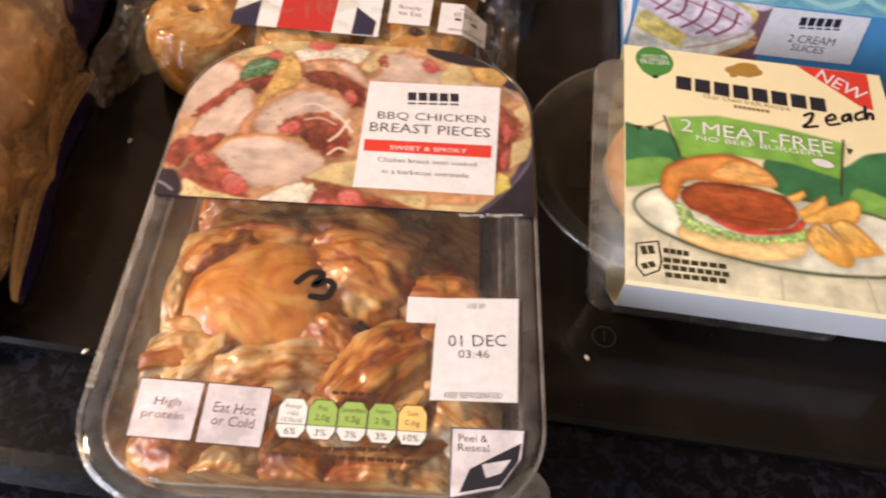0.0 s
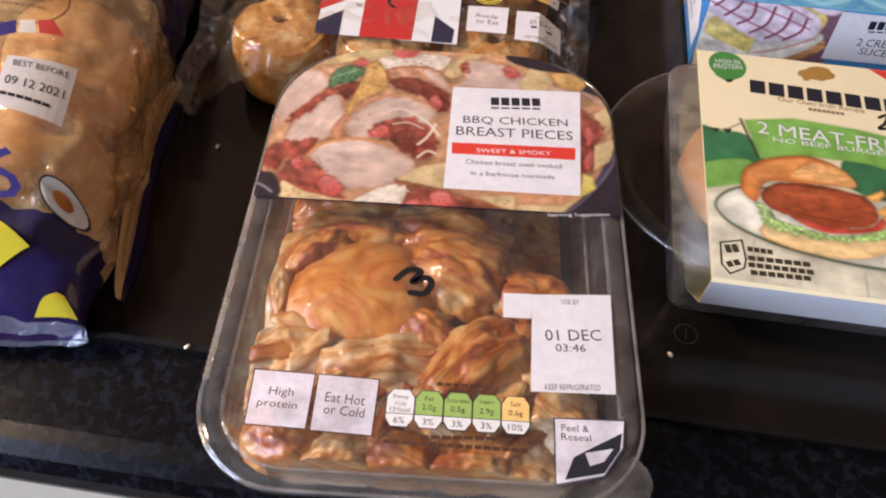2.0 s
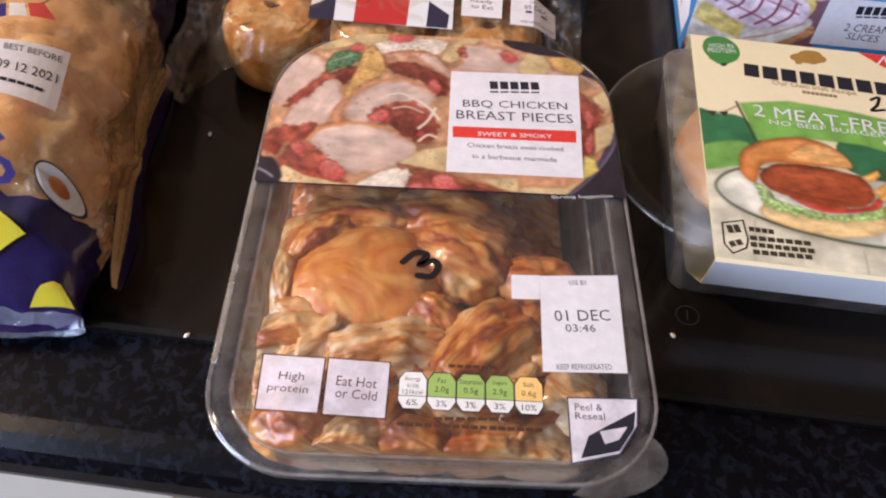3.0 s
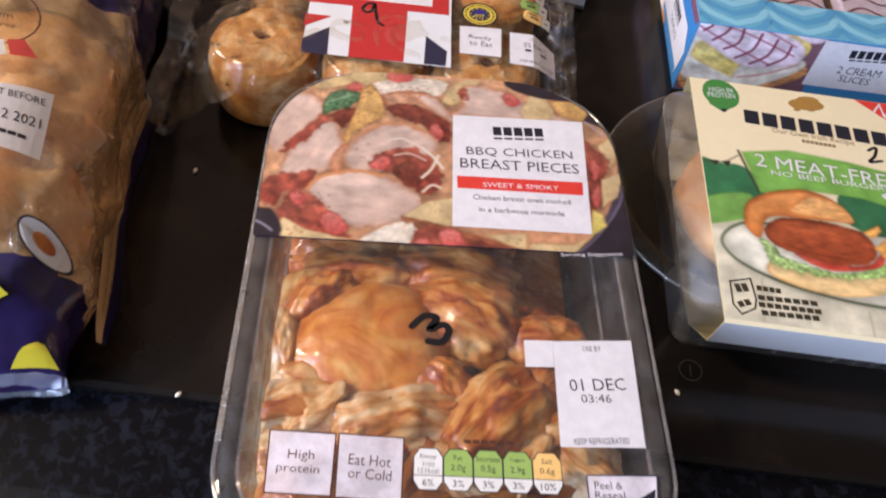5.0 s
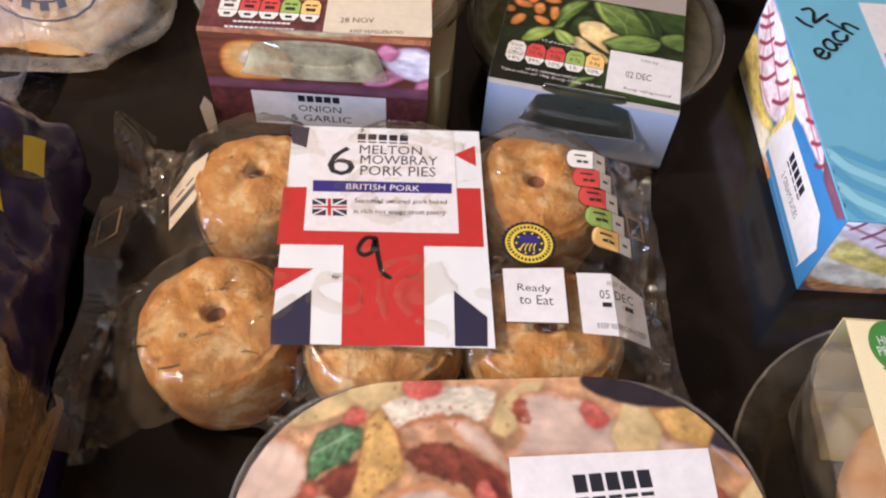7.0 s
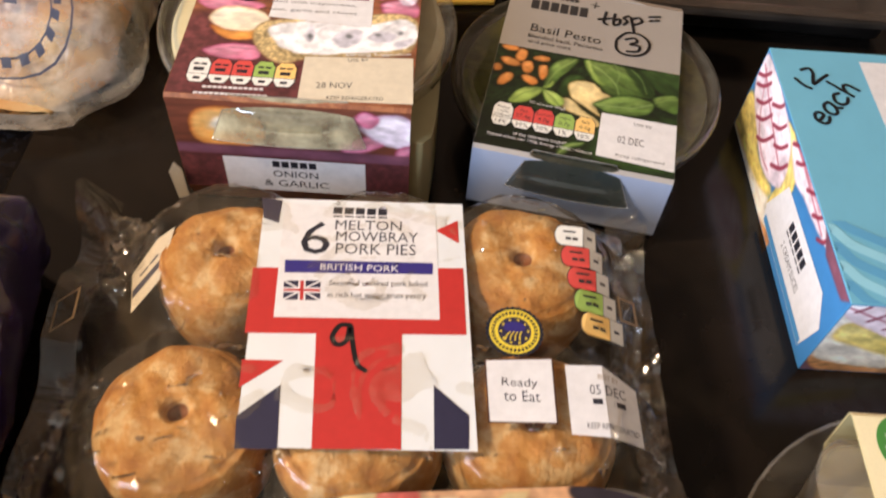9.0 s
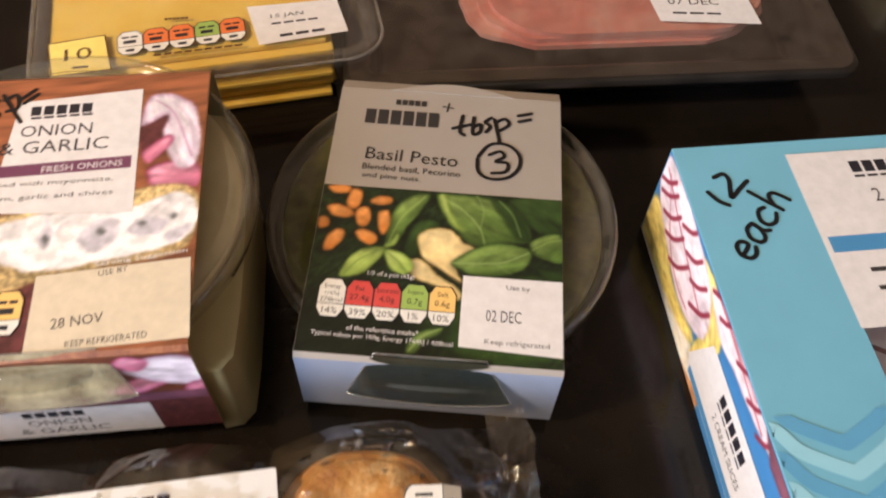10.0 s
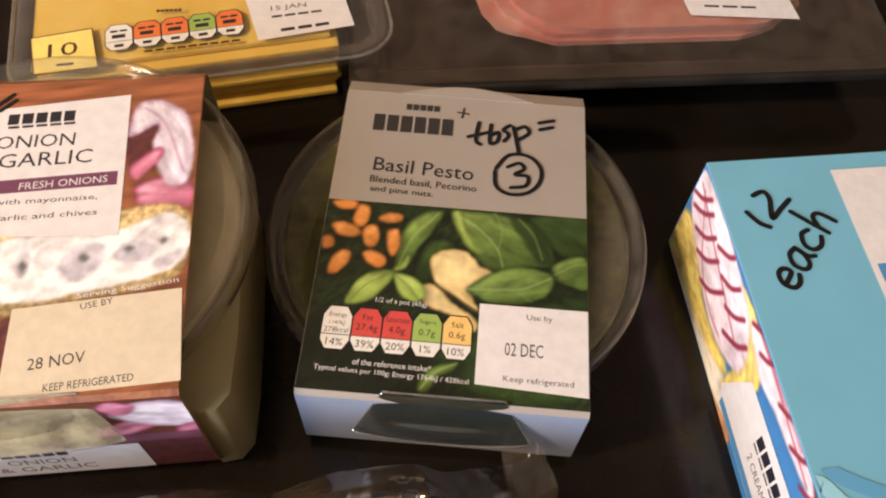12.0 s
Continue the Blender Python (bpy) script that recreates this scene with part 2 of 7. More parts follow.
def box_into(bm, x0, x1, y0, y1, z0, z1, bevel=0.0, mat=0):
    r = bmesh.ops.create_cube(bm, size=1.0, matrix=Matrix.Translation(((x0 + x1) / 2, (y0 + y1) / 2, (z0 + z1) / 2)) @ Matrix.Diagonal((x1 - x0, y1 - y0, z1 - z0, 1)))
    if bevel:
        edges = list({e for v in r["verts"] for e in v.link_edges})
        bmesh.ops.bevel(bm, geom=edges, offset=bevel, segments=3, affect="EDGES", profile=0.5)


def boxed(x0, x1, y0, y1, z0, z1, bevel=0.0):
    bm = bmesh.new()
    box_into(bm, x0, x1, y0, y1, z0, z1, bevel)
    return bm


def rounded(w, d, r, n=8, radii=None):
    """Corners of a rounded rectangle round the origin, anticlockwise from the right front."""
    rr = radii or (r, r, r, r)
    pts = []
    for k, (sx, sy) in enumerate(((1, -1), (1, 1), (-1, 1), (-1, -1))):
        q = rr[k]
        cx, cy = sx * (w / 2 - q), sy * (d / 2 - q)
        a0 = -90 + 90 * k
        for i in range(n + 1):
            a = radians(a0 + 90 * i / n)
            pts.append((cx + q * math.cos(a), cy + q * math.sin(a)))
    return pts


def loops(bm, rings, close_first=False, close_last=False, mats=None):
    """Skin a row of closed rings of 3D points."""
    vs = [[bm.verts.new(p) for p in ring] for ring in rings]
    n = len(vs[0])
    for k in range(len(vs) - 1):
        for i in range(n):
            f = bm.faces.new((vs[k][i], vs[k][(i + 1) % n], vs[k + 1][(i + 1) % n], vs[k + 1][i]))
            if mats:
                f.material_index = mats[k]
    if close_first:
        bm.faces.new(list(reversed(vs[0])))
    if close_last:
        bm.faces.new(vs[-1])
    return vs


def lathe(profile, n=64, wob=None):
    """A turned shape from (radius, height) pairs."""
    bm = bmesh.new()
    rings = []
    for r, z in profile:
        ring = []
        for i in range(n):
            a = 2 * math.pi * i / n
            p = Vector((r * math.cos(a), r * math.sin(a), z))
            if wob:
                p = wob(p)
            ring.append(p)
        rings.append(ring)
    loops(bm, rings)
    return bm


def grid_mesh(nu, nv, at, mat_at=None):
    """A sheet of nu by nv cells through the function at(u, v), u and v from 0 to 1."""
    bm = bmesh.new()
    vs = [[bm.verts.new(at(i / nu, j / nv)) for j in range(nv + 1)] for i in range(nu + 1)]
    for i in range(nu):
        for j in range(nv):
            f = bm.faces.new((vs[i][j], vs[i + 1][j], vs[i + 1][j + 1], vs[i][j + 1]))
            if mat_at:
                f.material_index = mat_at((i + 0.5) / nu, (j + 0.5) / nv)
    return bm


def band(profile, x0, x1, thick=0.0005, mats=None):
    """A folded card strip: a profile of (y, z) points, swept from x0 to x1, with its thickness inwards."""
    n = len(profile)
    inner = []
    for i in range(n):
        a, b = profile[max(0, i - 1)], profile[min(n - 1, i + 1)]
        d = Vector((b[0] - a[0], b[1] - a[1])).normalized()
        inner.append((profile[i][0] + d[1] * thick, profile[i][1] - d[0] * thick))
    bm = bmesh.new()
    rows = []
    for (y, z), (yi, zi) in zip(profile, inner):
        rows.append([bm.verts.new(p) for p in ((x0, y, z), (x1, y, z), (x1, yi, zi), (x0, yi, zi))])
    for k in range(n - 1):
        for i in range(4):
            f = bm.faces.new((rows[k][i], rows[k][(i + 1) % 4], rows[k + 1][(i + 1) % 4], rows[k + 1][i]))
            f.material_index = (mats[k] if mats and i == 0 else (1 if mats else 0))
    bm.faces.new(rows[0])
    bm.faces.new(list(reversed(rows[-1])))
    bmesh.ops.recalc_face_normals(bm, faces=bm.faces)
    return bm


def tube(path, r, n=7):
    """A closed bead of radius r along a ring of points."""
    bm = bmesh.new()
    m = len(path)
    rings = []
    for i in range(m):
        d = (Vector(path[(i + 1) % m]) - Vector(path[i - 1])).normalized()
        side = d.cross(Vector((0, 0, 1))).normalized()
        rings.append([Vector(path[i]) + side * r * math.cos(6.2832 * k / n) + Vector((0, 0, r * math.sin(6.2832 * k / n))) for k in range(n)])
    rings.append(rings[0])
    loops(bm, rings)
    bmesh.ops.remove_doubles(bm, verts=bm.verts, dist=1e-7)
    return bm


def fbm(p, s, k=3):
    return noise.fractal(Vector(p) * s, 0.8, 2.0, k)


def lump(cx, cy, cz, rx, ry, rz, turn, seed, rough=0.22, sub=4, freq=70.0, fibre=0.0):
    """An uneven, torn-looking piece of food."""
    bm = bmesh.new()
    bmesh.ops.create_icosphere(bm, subdivisions=sub, radius=1.0)
    off = Vector((seed * 3.17, seed * 1.71, seed * 0.37))
    m = pose(cx, cy, cz, 0, 0, turn)
    for v in bm.verts:
        p = Vector((v.co.x * rx, v.co.y * ry, v.co.z * rz))
        d = 1 + rough * noise.fractal(p * freq + off, 0.9, 2.0, 5)
        d += fibre * (abs(noise.noise(Vector((p.x * 40, p.y * 170, p.z * 120)) + off)) - 0.25) + 0.4 * fibre * noise.noise(p * 420 + off)
        v.co = m @ (p * d)
    return bm


_text_cache = {}


def text_mesh(s):
    if s not in _text_cache:
        cu = bpy.data.curves.new("letters", "FONT")
        cu.body, cu.resolution_u = s, 2
        ob = bpy.data.objects.new("letters", cu)
        scene.collection.objects.link(ob)
        bpy.context.view_layer.update()
        me = bpy.data.meshes.new_from_object(ob.evaluated_get(bpy.context.evaluated_depsgraph_get()))
        co = np.array([v.co[:2] for v in me.vertices]) if len(me.vertices) else np.zeros((1, 2))
        faces = [tuple(f.vertices) for f in me.polygons]
        bpy.data.objects.remove(ob)
        bpy.data.curves.remove(cu)
        bpy.data.meshes.remove(me)
        _text_cache[s] = (co, faces)
    return _text_cache[s]


def clipped(pts, edge):
    """The part of a polygon inside a convex outline that runs anticlockwise."""
    for i in range(len(edge)):
        (ax, ay), (bx, by) = edge[i], edge[(i + 1) % len(edge)]
        if math.hypot(bx - ax, by - ay) < 1e-7:
            continue
        side = [(bx - ax) * (y - ay) - (by - ay) * (x - ax) for x, y in pts]
        out = []
        for j in range(len(pts)):
            k = (j + 1) % len(pts)
            if side[j] >= 0:
                out.append(pts[j])
            if (side[j] >= 0) != (side[k] >= 0):
                t = side[j] / (side[j] - side[k])
                out.append((pts[j][0] + (pts[k][0] - pts[j][0]) * t, pts[j][1] + (pts[k][1] - pts[j][1]) * t))
        pts = out
        if len(pts) < 3:
            return []
    return pts


class Print:
    """Flat printing on a panel. to(u, v, h) gives the place of a point of the panel, h over it. Every shape lies a hair over the one before."""

    def __init__(self, parent, to, start=0.00008, step=0.000003):
        self.parent, self.to, self.h, self.step, self.bm = parent, to, start, step, None
        self.clip = None

    def part(self, name, label=""):
        self.done()
        self.bm, self.mats, self.name, self.label = bmesh.new(), [], name, label

    def done(self):
        if self.bm is not None and len(self.bm.faces):
            bmesh.ops.remove_doubles(self.bm, verts=self.bm.verts, dist=5e-8)
            part(self.name, self.bm, [M[k] for k in self.mats], self.parent, self.label)
        self.bm = None

    def slot(self, key):
        if key not in self.mats:
            self.mats.append(key)
        return self.mats.index(key)

    def face(self, key, pts):
        if self.clip:
            pts = clipped(pts, self.clip)
            if len(pts) < 3:
                return
        f = self.bm.faces.new([self.bm.verts.new(self.to(u, v, self.h)) for u, v in pts])
        f.material_index = self.slot(key)

    def poly(self, key, *pts):
        self.h += self.step
        self.face(key, pts)

    def oval(self, key, u1, v1, u2, v2, w):
        self.h += self.step
        c, d = Vector(((u1 + u2) / 2, (v1 + v2) / 2)), Vector(((u2 - u1) / 2, (v2 - v1) / 2))
        e = Vector((-d.y, d.x)).normalized() * w / 2
        self.face(key, [tuple(c + d * math.cos(0.1428 * i) + e * math.sin(0.1428 * i)) for i in range(44)])

    def stroke(self, key, w, *pts):
        """A pen line with round ends through the points."""
        self.h += self.step
        w = max(w, 0.0003)
        q = [Vector(p) for p in pts]
        line = []
        for i in range(len(q) - 1):
            a, b, c, d = q[max(0, i - 1)], q[i], q[i + 1], q[min(len(q) - 1, i + 2)]
            for j in range(6):
                t = j / 6
                line.append(0.5 * ((2 * b) + (c - a) * t + (2 * a - 5 * b + 4 * c - d) * t * t + (3 * b - a - 3 * c + d) * t ** 3))
        line.append(q[-1])
        left, right = [], []
        for i, p in enumerate(line):
            d = (line[min(i + 1, len(line) - 1)] - line[max(i - 1, 0)])
            d = d.normalized() if d.length > 1e-9 else Vector((1, 0))
            nrm = Vector((-d.y, d.x)) * w / 2
            left.append(p + nrm)
            right.append(p - nrm)
        for i in range(len(line) - 1):
            self.face(key, [tuple(left[i]), tuple(right[i]), tuple(right[i + 1]), tuple(left[i + 1])])
        for p in (line[0], line[-1]):
            self.h += 0.0000004
            self.face(key, [(p.x + w / 2 * math.cos(k * 0.785), p.y + w / 2 * math.sin(k * 0.785)) for k in range(8)])

    def outline(self, key, w, *pts):
        self.h += self.step
        w = max(w, 0.0005)
        n = len(pts)
        for i in range(n):
            a, b = Vector(pts[i]), Vector(pts[(i + 1) % n])
            d = (b - a).normalized() * w / 2
            e = Vector((-d.y, d.x))
            self.h += 0.0000004
            self.face(key, [tuple(a - d + e), tuple(a - d - e), tuple(b + d - e), tuple(b + d + e)])

    def words(self, key, s, u1, v1, u2, v2, h):
        """A line of writing from one end to the other, h high."""
        if not s.strip():
            return
        self.h += self.step
        co, faces = text_mesh(s)
        lo, hi = co.min(axis=0), co.max(axis=0)
        a, b = Vector((u1, v1)), Vector((u2, v2))
        d = b - a
        e = Vector((-d.y, d.x)).normalized() * h
        vs = []
        for x, y in co:
            p = a + d * ((x - lo[0]) / max(1e-6, hi[0] - lo[0])) + e * ((y - lo[1]) / max(1e-6, hi[1] - lo[1]) - 0.5)
            vs.append(self.bm.verts.new(self.to(p.x, p.y, self.h)))
        k = self.slot(key)
        for f in faces:
            try:
                self.bm.faces.new([vs[i] for i in f]).material_index = k
            except ValueError:
                pass

    def bars(self, key, n, u1, v1, u2, v2, h):
        """A row of n plain bars of a word's length and height."""
        self.h += self.step
        a, d = Vector((u1, v1)), Vector((u2 - u1, v2 - v1))
        e = Vector((-d.y, d.x)).normalized() * h / 2
        for i in range(n):
            p, q = a + d * (i + 0.08) / n, a + d * (i + 0.88) / n
            self.face(key, [tuple(p - e), tuple(q - e), tuple(q + e), tuple(p + e)])

    def lights(self, u1, v1, u2, v2, h, colours, heads, amounts, shares):
        """The row of five nutrition lozenges."""
        a, d = Vector((u1, v1)), Vector((u2 - u1, v2 - v1))
        e = Vector((-d.y, d.x)).normalized() * h / 2
        f = d.normalized()
        w = d.length / 5
        for i, (c, t1, t2, t3) in enumerate(zip(colours.split(","), heads.split(","), amounts.split(","), shares.split(","))):
            m = a + d * (i + 0.5) / 5
            k = lambda x, y: tuple(m + f * w * x + e * y)
            self.poly("ink", k(-.5, -.6), k(-.3, -1.03), k(.3, -1.03), k(.5, -.6), k(.5, .6), k(.3, 1.03), k(-.3, 1.03), k(-.5, .6))
            self.poly(c, k(-.47, -.3), k(.47, -.3), k(.47, .57), k(.28, .98), k(-.28, .98), k(-.47, .57))
            self.poly("white", k(-.47, -.34), k(-.47, -.57), k(-.28, -.98), k(.28, -.98), k(.47, -.57), k(.47, -.34))
            if t1:
                for line, at, tall, most in [(t1, .58, .13, .40)] + ([(t2, .06, .2, .42)] if "|" not in t2 else [(t2.split("|")[0], .2, .12, .36), (t2.split("|")[1], -.1, .12, .42)]) + [(t3, -.66, .17, .34)]:
                    co = text_mesh(line)[0]
                    wide, high = np.ptp(co, axis=0)
                    half = min(most, 0.5 * wide / max(high, 0.6) * h * tall / w)
                    self.words("ink", line, *k(-half, at), *k(half, at), h * tall)
            else:
                self.bars("ink", 2, *k(-.34, .5), *k(.34, .5), h * 0.08)
                self.bars("ink", 1, *k(-.3, .08), *k(.3, .08), h * 0.14)
                self.bars("ink", 1, *k(-.2, -.66), *k(.2, -.66), h * 0.11)


def lattice(u, v, size, seed):
    """Smooth random values of that grain size over arrays of places, from -1 to 1."""
    table = np.random.RandomState(seed).rand(64, 64) * 2 - 1
    x, y = u / size + 1000.3, v / size + 1000.7
    i, j = np.floor(x).astype(int), np.floor(y).astype(int)
    x, y = x - i, y - j
    x, y = x * x * (3 - 2 * x), y * y * (3 - 2 * y)
    at = lambda a, b: table[a % 64, b % 64]
    return (at(i, j) * (1 - x) + at(i + 1, j) * x) * (1 - y) + (at(i, j + 1) * (1 - x) + at(i + 1, j + 1) * x) * y


def mottle(u, v, size, seed, turn=0.0, stretch=1.0):
    a, b = (u * math.cos(turn) + v * math.sin(turn)) / stretch, v * math.cos(turn) - u * math.sin(turn)
    return lattice(a, b, size, seed) * 0.6 + lattice(a, b, size * 0.45, seed + 1) * 0.3 + lattice(a, b, size * 0.2, seed + 2) * 0.15


def nearest_on(u, v, ring, closed=True):
    """Distance of places to an outline, the point of it that lies nearest, and whether they lie inside."""
    best, bu, bv = np.full(u.shape, 9.0), u.copy(), v.copy()
    inside = np.zeros(u.shape, bool)
    for i in range(len(ring) if closed else len(ring) - 1):
        (ax, ay), (bx, by) = ring[i], ring[(i + 1) % len(ring)]
        dx, dy = bx - ax, by - ay
        t = np.clip(((u - ax) * dx + (v - ay) * dy) / max(1e-12, dx * dx + dy * dy), 0, 1)
        qu, qv = ax + t * dx, ay + t * dy
        d = np.hypot(u - qu, v - qv)
        hit = d < best
        best, bu, bv = np.where(hit, d, best), np.where(hit, qu, bu), np.where(hit, qv, bv)
        if closed and abs(dy) > 1e-12:
            inside ^= ((ay > v) != (by > v)) & (u < ax + (v - ay) * dx / dy)
    return best, bu, bv, inside


def rounded_off(pts, steps=5, closed=True):
    """A smooth curve through the points."""
    q, n, line = [Vector(p) for p in pts], len(pts), []
    for i in range(n if closed else n - 1):
        a, b, c, d = (q[(i + k) % n] if closed else q[max(0, min(n - 1, i + k))] for k in (-1, 0, 1, 2))
        for j in range(steps):
            t = j / steps
            line.append(0.5 * ((2 * b) + (c - a) * t + (2 * a - 5 * b + 4 * c - d) * t * t + (3 * b - a - 3 * c + d) * t ** 3))
    return [tuple(p) for p in line] + ([] if closed else [tuple(q[-1])])


# what a printed photograph shows: colour at the edge, within, and on its lit side; width of the edge; unevenness; grain, its size and stretch
INKS = {
    "meat": ((196, 124, 80), (214, 182, 162), (226, 202, 186), 0.0028, 0.0014, 0.06, 0.0026, 3.0),
    "roast": ((170, 92, 56), (200, 138, 98), (222, 184, 150), 0.0024, 0.0012, 0.12, 0.0018, 2.0),
    "salsa": ((150, 76, 56), (152, 66, 50), (182, 104, 82), 0.0020, 0.0022, 0.24, 0.0026, 1.4),
    "sauce": ((112, 56, 42), (116, 52, 40), (142, 78, 60), 0.0020, 0.0014, 0.24, 0.0022, 1.5),
    "tomato": ((180, 74, 62), (200, 88, 78), (222, 140, 126), 0.0012, 0.0008, 0.14, 0.0010, 1.0),
    "chip": ((206, 166, 104), (216, 186, 130), (228, 204, 154), 0.0007, 0.0004, 0.05, 0.0016, 1.0),
    "toast": ((176, 112, 58), (208, 160, 88), (224, 184, 116), 0.0010, 0.0004, 0.10, 0.0012, 1.0),
    "crust": ((118, 62, 40), (150, 84, 54), (176, 112, 76), 0.0012, 0.0008, 0.2, 0.0012, 3.0),
    "yellowchip": ((204, 170, 70), (228, 204, 92), (240, 224, 140), 0.0008, 0.0003, 0.08, 0.0010, 1.0),
    "cheese": ((214, 178, 136), (240, 224, 198), (248, 238, 222), 0.0010, 0.0006, 0.10, 0.0010, 2.0),
    "nacho": ((186, 124, 84), (202, 146, 104), (218, 174, 132), 0.0030, 0.0010, 0.16, 0.0040, 1.0),
    "plum_plate": ((40, 33, 40), (46, 38, 46), (60, 52, 60), 0.002, 0.0002, 0.08, 0.004, 3.0),
    "herb": ((28, 60, 36), (62, 108, 66), (140, 172, 128), 0.0012, 0.0012, 0.30, 0.0012, 1.0),
    "nut": ((150, 82, 34), (206, 128, 60), (232, 172, 108), 0.0016, 0.0002, 0.08, 0.0016, 1.0),
    "leaf": ((40, 62, 24), (76, 102, 44), (140, 162, 88), 0.0018, 0.0003, 0.18, 0.0020, 3.0),
    "leafdark": ((20, 34, 14), (36, 56, 24), (60, 84, 40), 0.0020, 0.0003, 0.18, 0.0020, 3.0),
    "leaflight": ((84, 112, 42), (136, 160, 74), (178, 194, 112), 0.0014, 0.0003, 0.12, 0.0016, 3.0),
    "parmesan": ((196, 160, 92), (226, 198, 136), (238, 218, 164), 0.0012, 0.0006, 0.06, 0.0022, 1.0),
    "hill": ((46, 104, 62), (54, 112, 70), (64, 124, 80), 0.002, 0.0, 0.05, 0.004, 3.0),
    "hilllight": ((104, 152, 66), (116, 164, 74), (126, 174, 84), 0.002, 0.0, 0.04, 0.004, 3.0),
    "banner": ((112, 162, 66), (120, 172, 72), (130, 180, 84), 0.002, 0.0, 0.04, 0.006, 3.0),
    "table": ((208, 202, 172), (216, 210, 182), (222, 216, 190), 0.004, 0.0, 0.04, 0.006, 6.0),
    "plate": ((196, 194, 172), (228, 226, 206), (232, 230, 212), 0.005, 0.0, 0.02, 0.006, 1.0),
    "plate_line": ((66, 78, 54), (66, 78, 54), (72, 84, 58), 0.001, 0.0, 0.04, 0.004, 1.0),
    "bunbase": ((204, 140, 66), (238, 202, 136), (246, 218, 160), 0.0018, 0.0003, 0.06, 0.0018, 3.0),
    "bun": ((150, 72, 26), (204, 122, 54), (232, 168, 100), 0.0034, 0.0002, 0.06, 0.0030, 2.0),
    "buncut": ((196, 118, 54), (224, 164, 94), (236, 186, 120), 0.0020, 0.0003, 0.10, 0.0014, 2.0),
    "patty": ((120, 50, 26), (146, 66, 34), (180, 94, 54), 0.0034, 0.0006, 0.12, 0.0018, 2.0),
    "lettuce": ((96, 140, 60), (156, 192, 106), (196, 216, 150), 0.0010, 0.0016, 0.30, 0.0012, 1.0),
    "redslice": ((170, 44, 30), (206, 66, 44), (224, 110, 84), 0.0008, 0.0003, 0.08, 0.0012, 2.0),
    "wedge": ((178, 108, 38), (226, 164, 74), (244, 202, 122), 0.0020, 0.0003, 0.10, 0.0016, 2.0),
    "onion": ((186, 96, 36), (228, 146, 62), (248, 206, 132), 0.0030, 0.0003, 0.08, 0.0016, 4.0),
    "redonion": ((146, 52, 88), (206, 116, 146), (232, 176, 196), 0.0020, 0.0004, 0.14, 0.0014, 4.0),
    "cutonion": ((206, 170, 120), (238, 222, 194), (246, 238, 222), 0.0018, 0.0003, 0.08, 0.0014, 3.0),
    "garlic": ((176, 138, 172), (230, 216, 232), (246, 240, 246), 0.0026, 0.0005, 0.14, 0.0018, 3.0),
    "gap": ((74, 36, 40), (92, 48, 50), (110, 60, 60), 0.002, 0.0006, 0.2, 0.0016, 1.0),
    "bowl": ((140, 112, 72), (196, 168, 116), (216, 192, 140), 0.0016, 0.0003, 0.30, 0.0007, 1.0),
    "dip": ((214, 208, 214), (238, 236, 238), (248, 246, 248), 0.0016, 0.0008, 0.12, 0.0030, 1.0),
    "dipshade": ((222, 218, 226), (202, 198, 210), (210, 206, 216), 0.0030, 0.0014, 0.10, 0.0020, 1.0),
    "chive": ((150, 148, 156), (96, 98, 100), (110, 112, 108), 0.0008, 0.0006, 0.1, 0.001, 1.0),
    "custard": ((222, 176, 70), (240, 212, 112), (246, 228, 150), 0.0020, 0.0006, 0.14, 0.0018, 2.0),
    "cream": ((206, 184, 150), (236, 224, 204), (246, 240, 228), 0.0016, 0.0006, 0.10, 0.0020, 2.0),
    "icing": ((216, 176, 186), (228, 208, 216), (238, 226, 232), 0.0012, 0.0003, 0.10, 0.0020, 2.0),
    "flake": ((130, 72, 42), (190, 130, 78), (214, 160, 106), 0.0012, 0.0006, 0.26, 0.0008, 4.0),
    "plumcard": ((104, 58, 74), (118, 72, 90), (128, 84, 100), 0.002, 0.0, 0.08, 0.003, 2.0),
}


